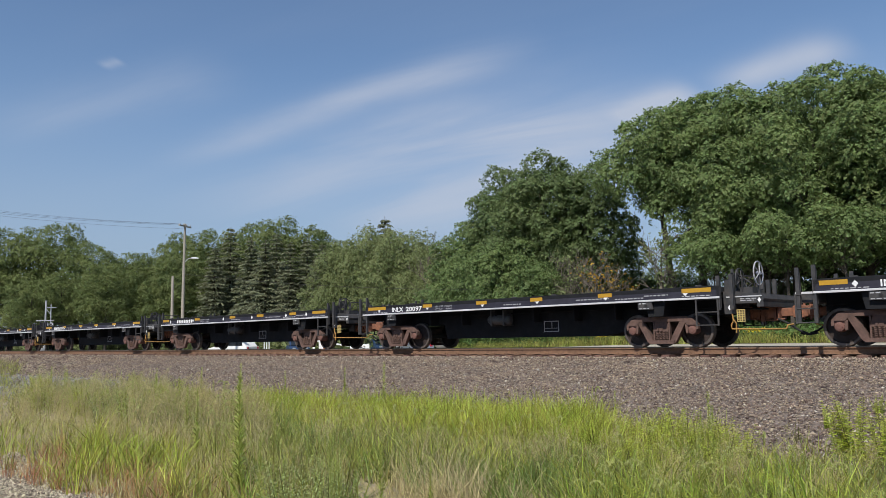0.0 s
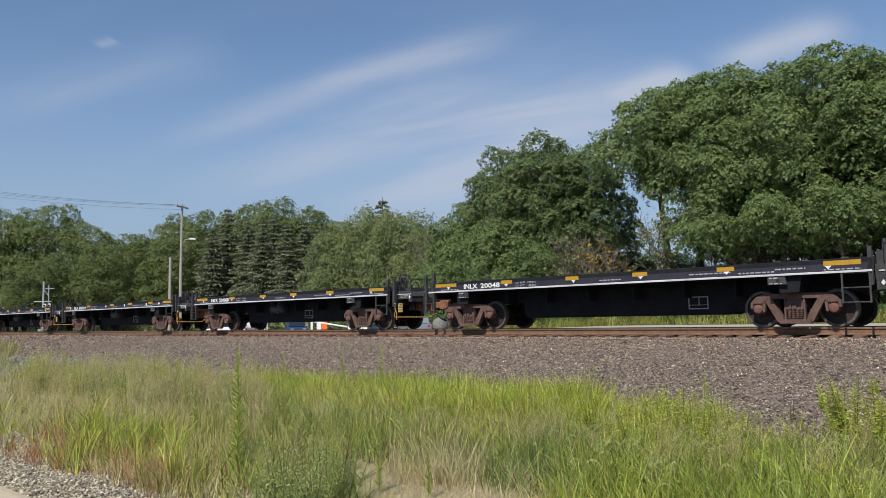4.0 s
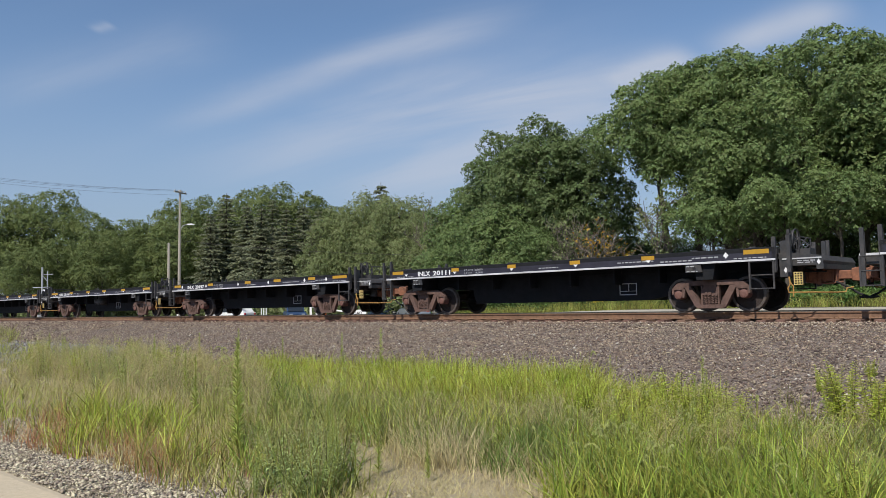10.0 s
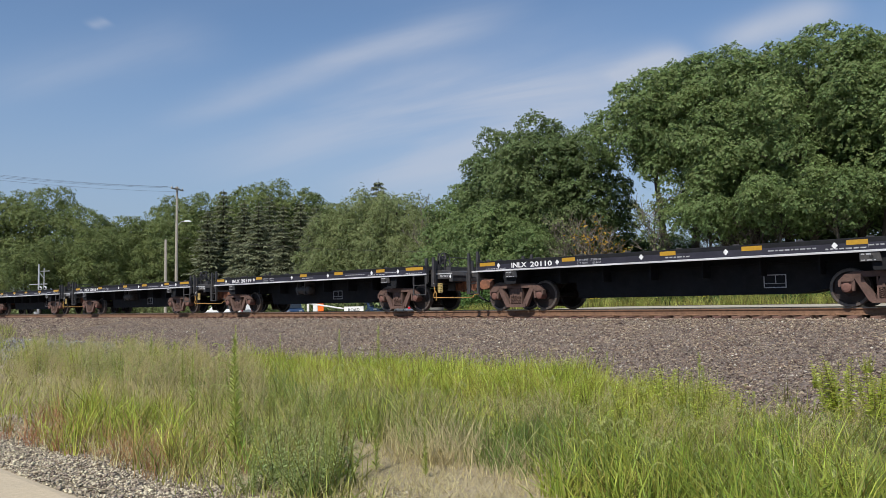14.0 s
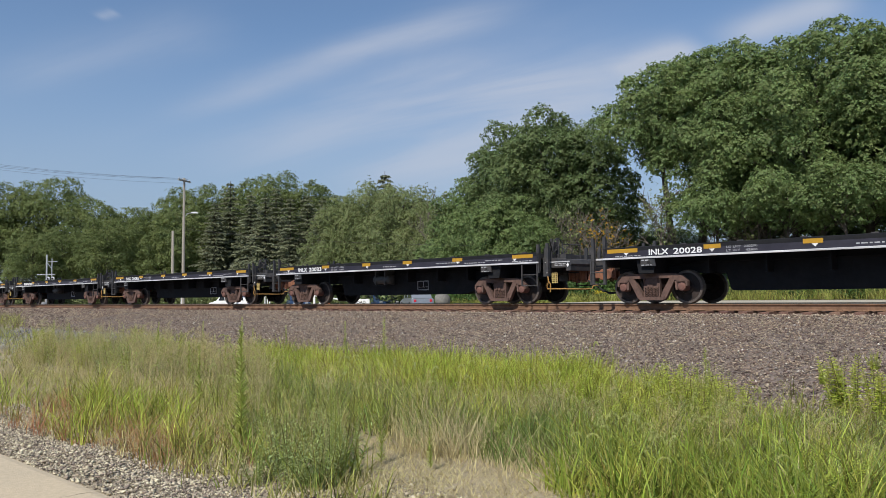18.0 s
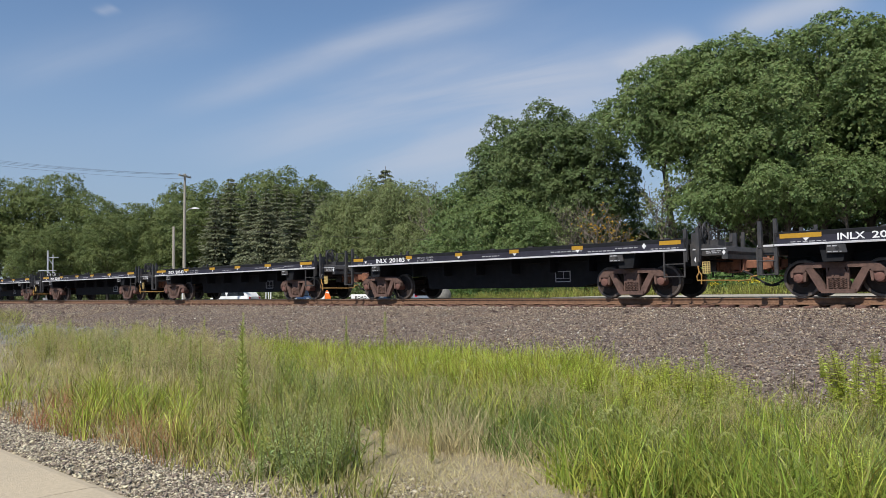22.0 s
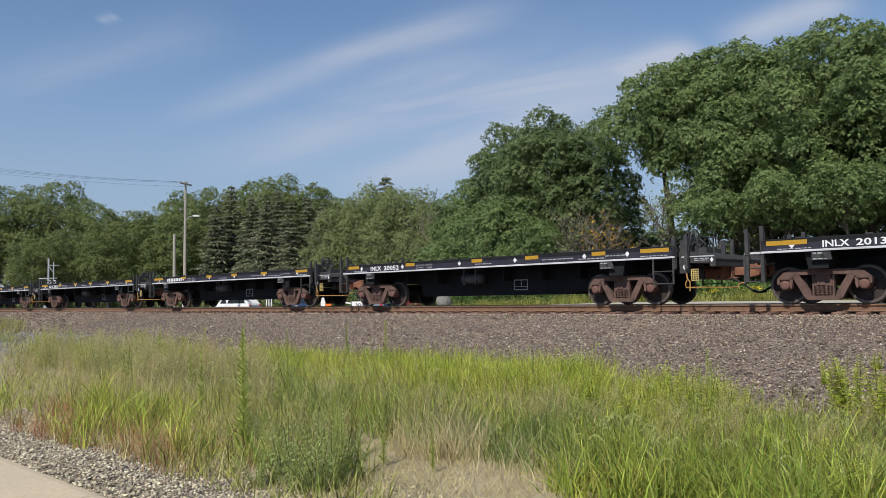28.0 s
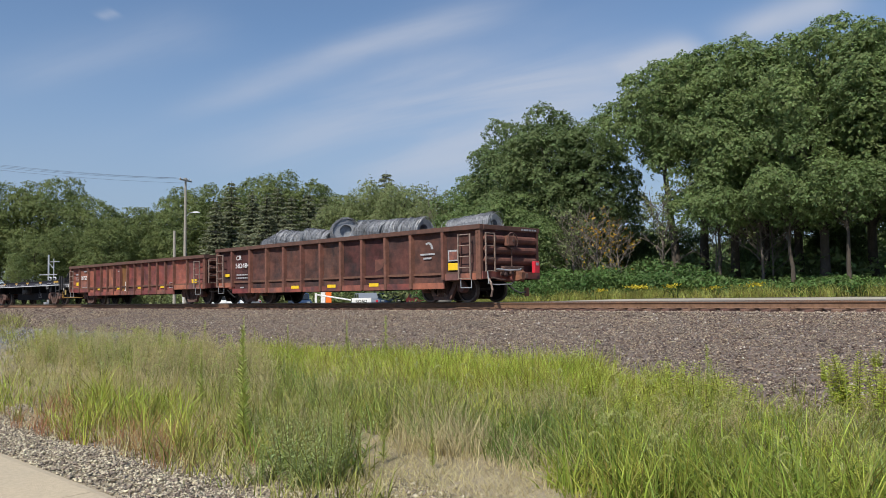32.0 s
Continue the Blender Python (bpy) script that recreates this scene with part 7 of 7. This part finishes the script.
def build_roadside():
    spots = [("van", "parked white minivan behind the track", M["white_paint"], 5.6, 1.9, 1.5, 1.0, 31.6, 44, 13, "van"),
             ("car", "silver hatchback car creeping along the road", M["silver"], 4.3, 1.75, 1.45, 1.0, 44.6, 43, -31, "car"),
             ("car", "parked dark blue car with clear headlights", M["car_blue"], 4.4, 1.8, 1.55, 1.2, 36.1, 44, 150, "car"),
             ("car", "parked dull red car", M["car_red"], 4.5, 1.8, 1.40, 1.2, 45.2, 49, 160, "car"),
             ("car", "parked dark blue saloon car", M["car_blue"], 4.4, 1.75, 1.42, 1.2, 42.0, 50, 155, "car"),
             ("car", "parked black car under the trees", M["rubber"], 4.5, 1.8, 1.45, 1.2, 43.4, 51, 148, "car")]
    for name, label, paint, l, w, h, bn, b, y, turn, cat in spots:
        c = vehicle(name, label, paint, l, w, h, bn, cat)
        q = ground_at(b, y)
        c.matrix_basis = pose(q.x, q.y, q.z, 0, 0, turn)
        if paint is M["silver"]:
            MOVING_CAR.append(c)
    # closed-road barricade
    q = ground_at(40.55, 29.5)
    z = q.z
    bar = thing("road_barricade", "white road barricade with a closed-road sign", "barricade", at=pose(q.x, q.y, 0, 0, 0, 45))
    sign = part("sign_board", box(-0.56, 0.56, -0.015, 0.015, -0.30, 0.13, 0.004), M["white_paint"], bar, "white sign board with black letters")
    part("sign_lettering", lettering("ROAD", 0.17, M["rubber"], 0.66, 0.004), None, sign, "black letters", (-0.33, -0.018, -0.14))
    for x in (-0.5, 0.5):
        part("leg", box(x - 0.03, x + 0.03, 0.018, 0.06, z, 0.12), M["white_paint"], bar)
        part("foot", box(x - 0.04, x + 0.04, -0.4, 0.4, z, z + 0.06), M["white_paint"], bar)
    part("rail", tube([(-0.6, 0, 0.02), (-2.6, 0.2, 0.36)], 0.045, 6), M["white_paint"], bar, "white barrier rail")
    part("post", box(-2.72, -2.60, 0.1, 0.2, z, 0.45), M["white_paint"], bar, "white post")
    panel = thing("vertical_panel", "white and orange upright road marker", "road marker", at=pose(*ground_at(37.95, 30.2), 0, 0, 50))
    part("white_board", box(-0.30, -0.02, -0.05, 0.0, 0, 1.30, 0.01), M["white_paint"], panel, "white board")
    part("orange_board", box(0.0, 0.36, -0.06, 0.0, 0.2, 1.30, 0.01), M["orange"], panel, "bright orange board")
    part("base", box(-0.35, 0.45, -0.25, 0.25, 0, 0.10, 0.01), M["rubber"], panel, "black rubber base")
    for k in range(3):
        q = ground_at(33.75 + 0.17 * k, 37.0)
        post = thing("bollard", "thin white marker post", "post", "white marker posts", at=pose(q.x, q.y, q.z))
        part("shaft", tube([(0, 0, 0), (0, 0, 1.45)], 0.045, 8), M["white_paint"], post)
    q = ground_at(46.6, 33)
    rock = thing("boulder", "grey rounded boulder beside the gravel road", "boulder", at=pose(q.x, q.y, q.z))
    bm = bmesh.new()
    bmesh.ops.create_icosphere(bm, subdivisions=3, radius=0.45)
    for v in bm.verts:
        v.co = v.co * (1 + 0.22 * noise.noise(v.co * 2.2)) + Vector((0, 0, 0.42))
    part("stone", bm, M["rock"], rock, smooth=True)


build_roadside()

# ---- loose stones last ----
scatter_stones("ballast_stones", "grey-brown crushed ballast stones", M["ballast"], 250000, (-40, 5), (10.2, 19.3), 0.030, 91,
               lambda x, y: np.where(y > toe(x) - 0.3, 1.0, 0.25) * np.minimum(1.0, 16.0 / np.maximum(4.0, np.abs(x) * 0.9)), 0.3, 0.62, 0.42)
scatter_stones("distant_ballast_stones", "ballast stones farther along the slope", M["ballast"], 60000, (-95, -38), (11.0, 19.2), 0.055, 95, None, 0.3, 0.62, 0.42)
scatter_stones("track_stones", "ballast stones between the ties", M["ballast"], 44000, (-34, 5), (18.6, 22.8), 0.038, 92, lambda x, y: np.minimum(1.0, 14.0 / np.maximum(4.0, np.abs(x))))
scatter_stones("pale_ballast_stones", "scattered pale stones on the ballast", M["pale_stone"], 8000, (-30, 4), (8.8, 18.9), 0.033, 93, lambda x, y: np.where(y < 12.5, 1.0, 0.6))
scatter_stones("grey_gravel", "grey gravel patch beside the verge", M["grey_gravel"], 20000, (-50, -22), (8.2, 13.0), 0.055, 96, lambda x, y: ease(-24, -29, x))
scatter_stones("verge_gravel", "pale limestone gravel beside the kerb", M["limestone"], 110000, (-16, 1), (2.58, 4.9), 0.021, 94, lambda x, y: ease(4.8, 3.9, y) * (0.85 + 0.15 * swell(x, y, 3.0)), 0.2, 0.6, 0.46)


# ---- what moves ----
def motions():
    """The train rolls towards -x; its wheels turn while it passes the camera."""
    start = train_shift(0)
    for n, car in TRAIN:
        m = car.matrix_basis.copy()
        walk(car, [(t, Matrix.Translation((train_shift(t) - start, 0, 0)) @ m) for t in range(33)])
        times = [k / 30 for k in range(961) if -72 < m.translation.x + train_shift(k / 30) - start < 20]
        if len(times) < 2:
            continue
        for truck in [o for o in car.children if o.name.startswith("truck")]:
            for w in [o for o in truck.children if o.name.startswith("wheelset")]:
                at = w.matrix_basis.translation.copy()
                rows = [(t, Matrix.Translation(at) @ Matrix.Rotation((train_shift(t) - start) / R_WHEEL, 4, "Y")) for t in times]
                if times[0] > 0:
                    rows.insert(0, (0.0, rows[0][1]))
                if times[-1] < 32:
                    rows.append((32.0, rows[-1][1]))
                walk(w, rows)
    # the silver car rolls slowly along the road behind
    for c in MOVING_CAR:
        turn = c.matrix_basis.to_euler().z
        rows = []
        for t, b, y in ((0, 44.7, 43.0), (22, 44.7, 43.0), (23, 43.7, 43.0), (25, 42.1, 43.0), (28, 41.1, 43.0), (32, 40.8, 43.0)):
            q = ground_at(b, y)
            rows.append((t, Matrix.Translation(q) @ Matrix.Rotation(turn, 4, "Z")))
        walk(c, rows)
    for c in COILS:
        m = c.matrix_basis.copy()
        walk(c, [(t, Matrix.Translation((train_shift(t) - start, 0, 0)) @ m) for t in range(33)])


motions()
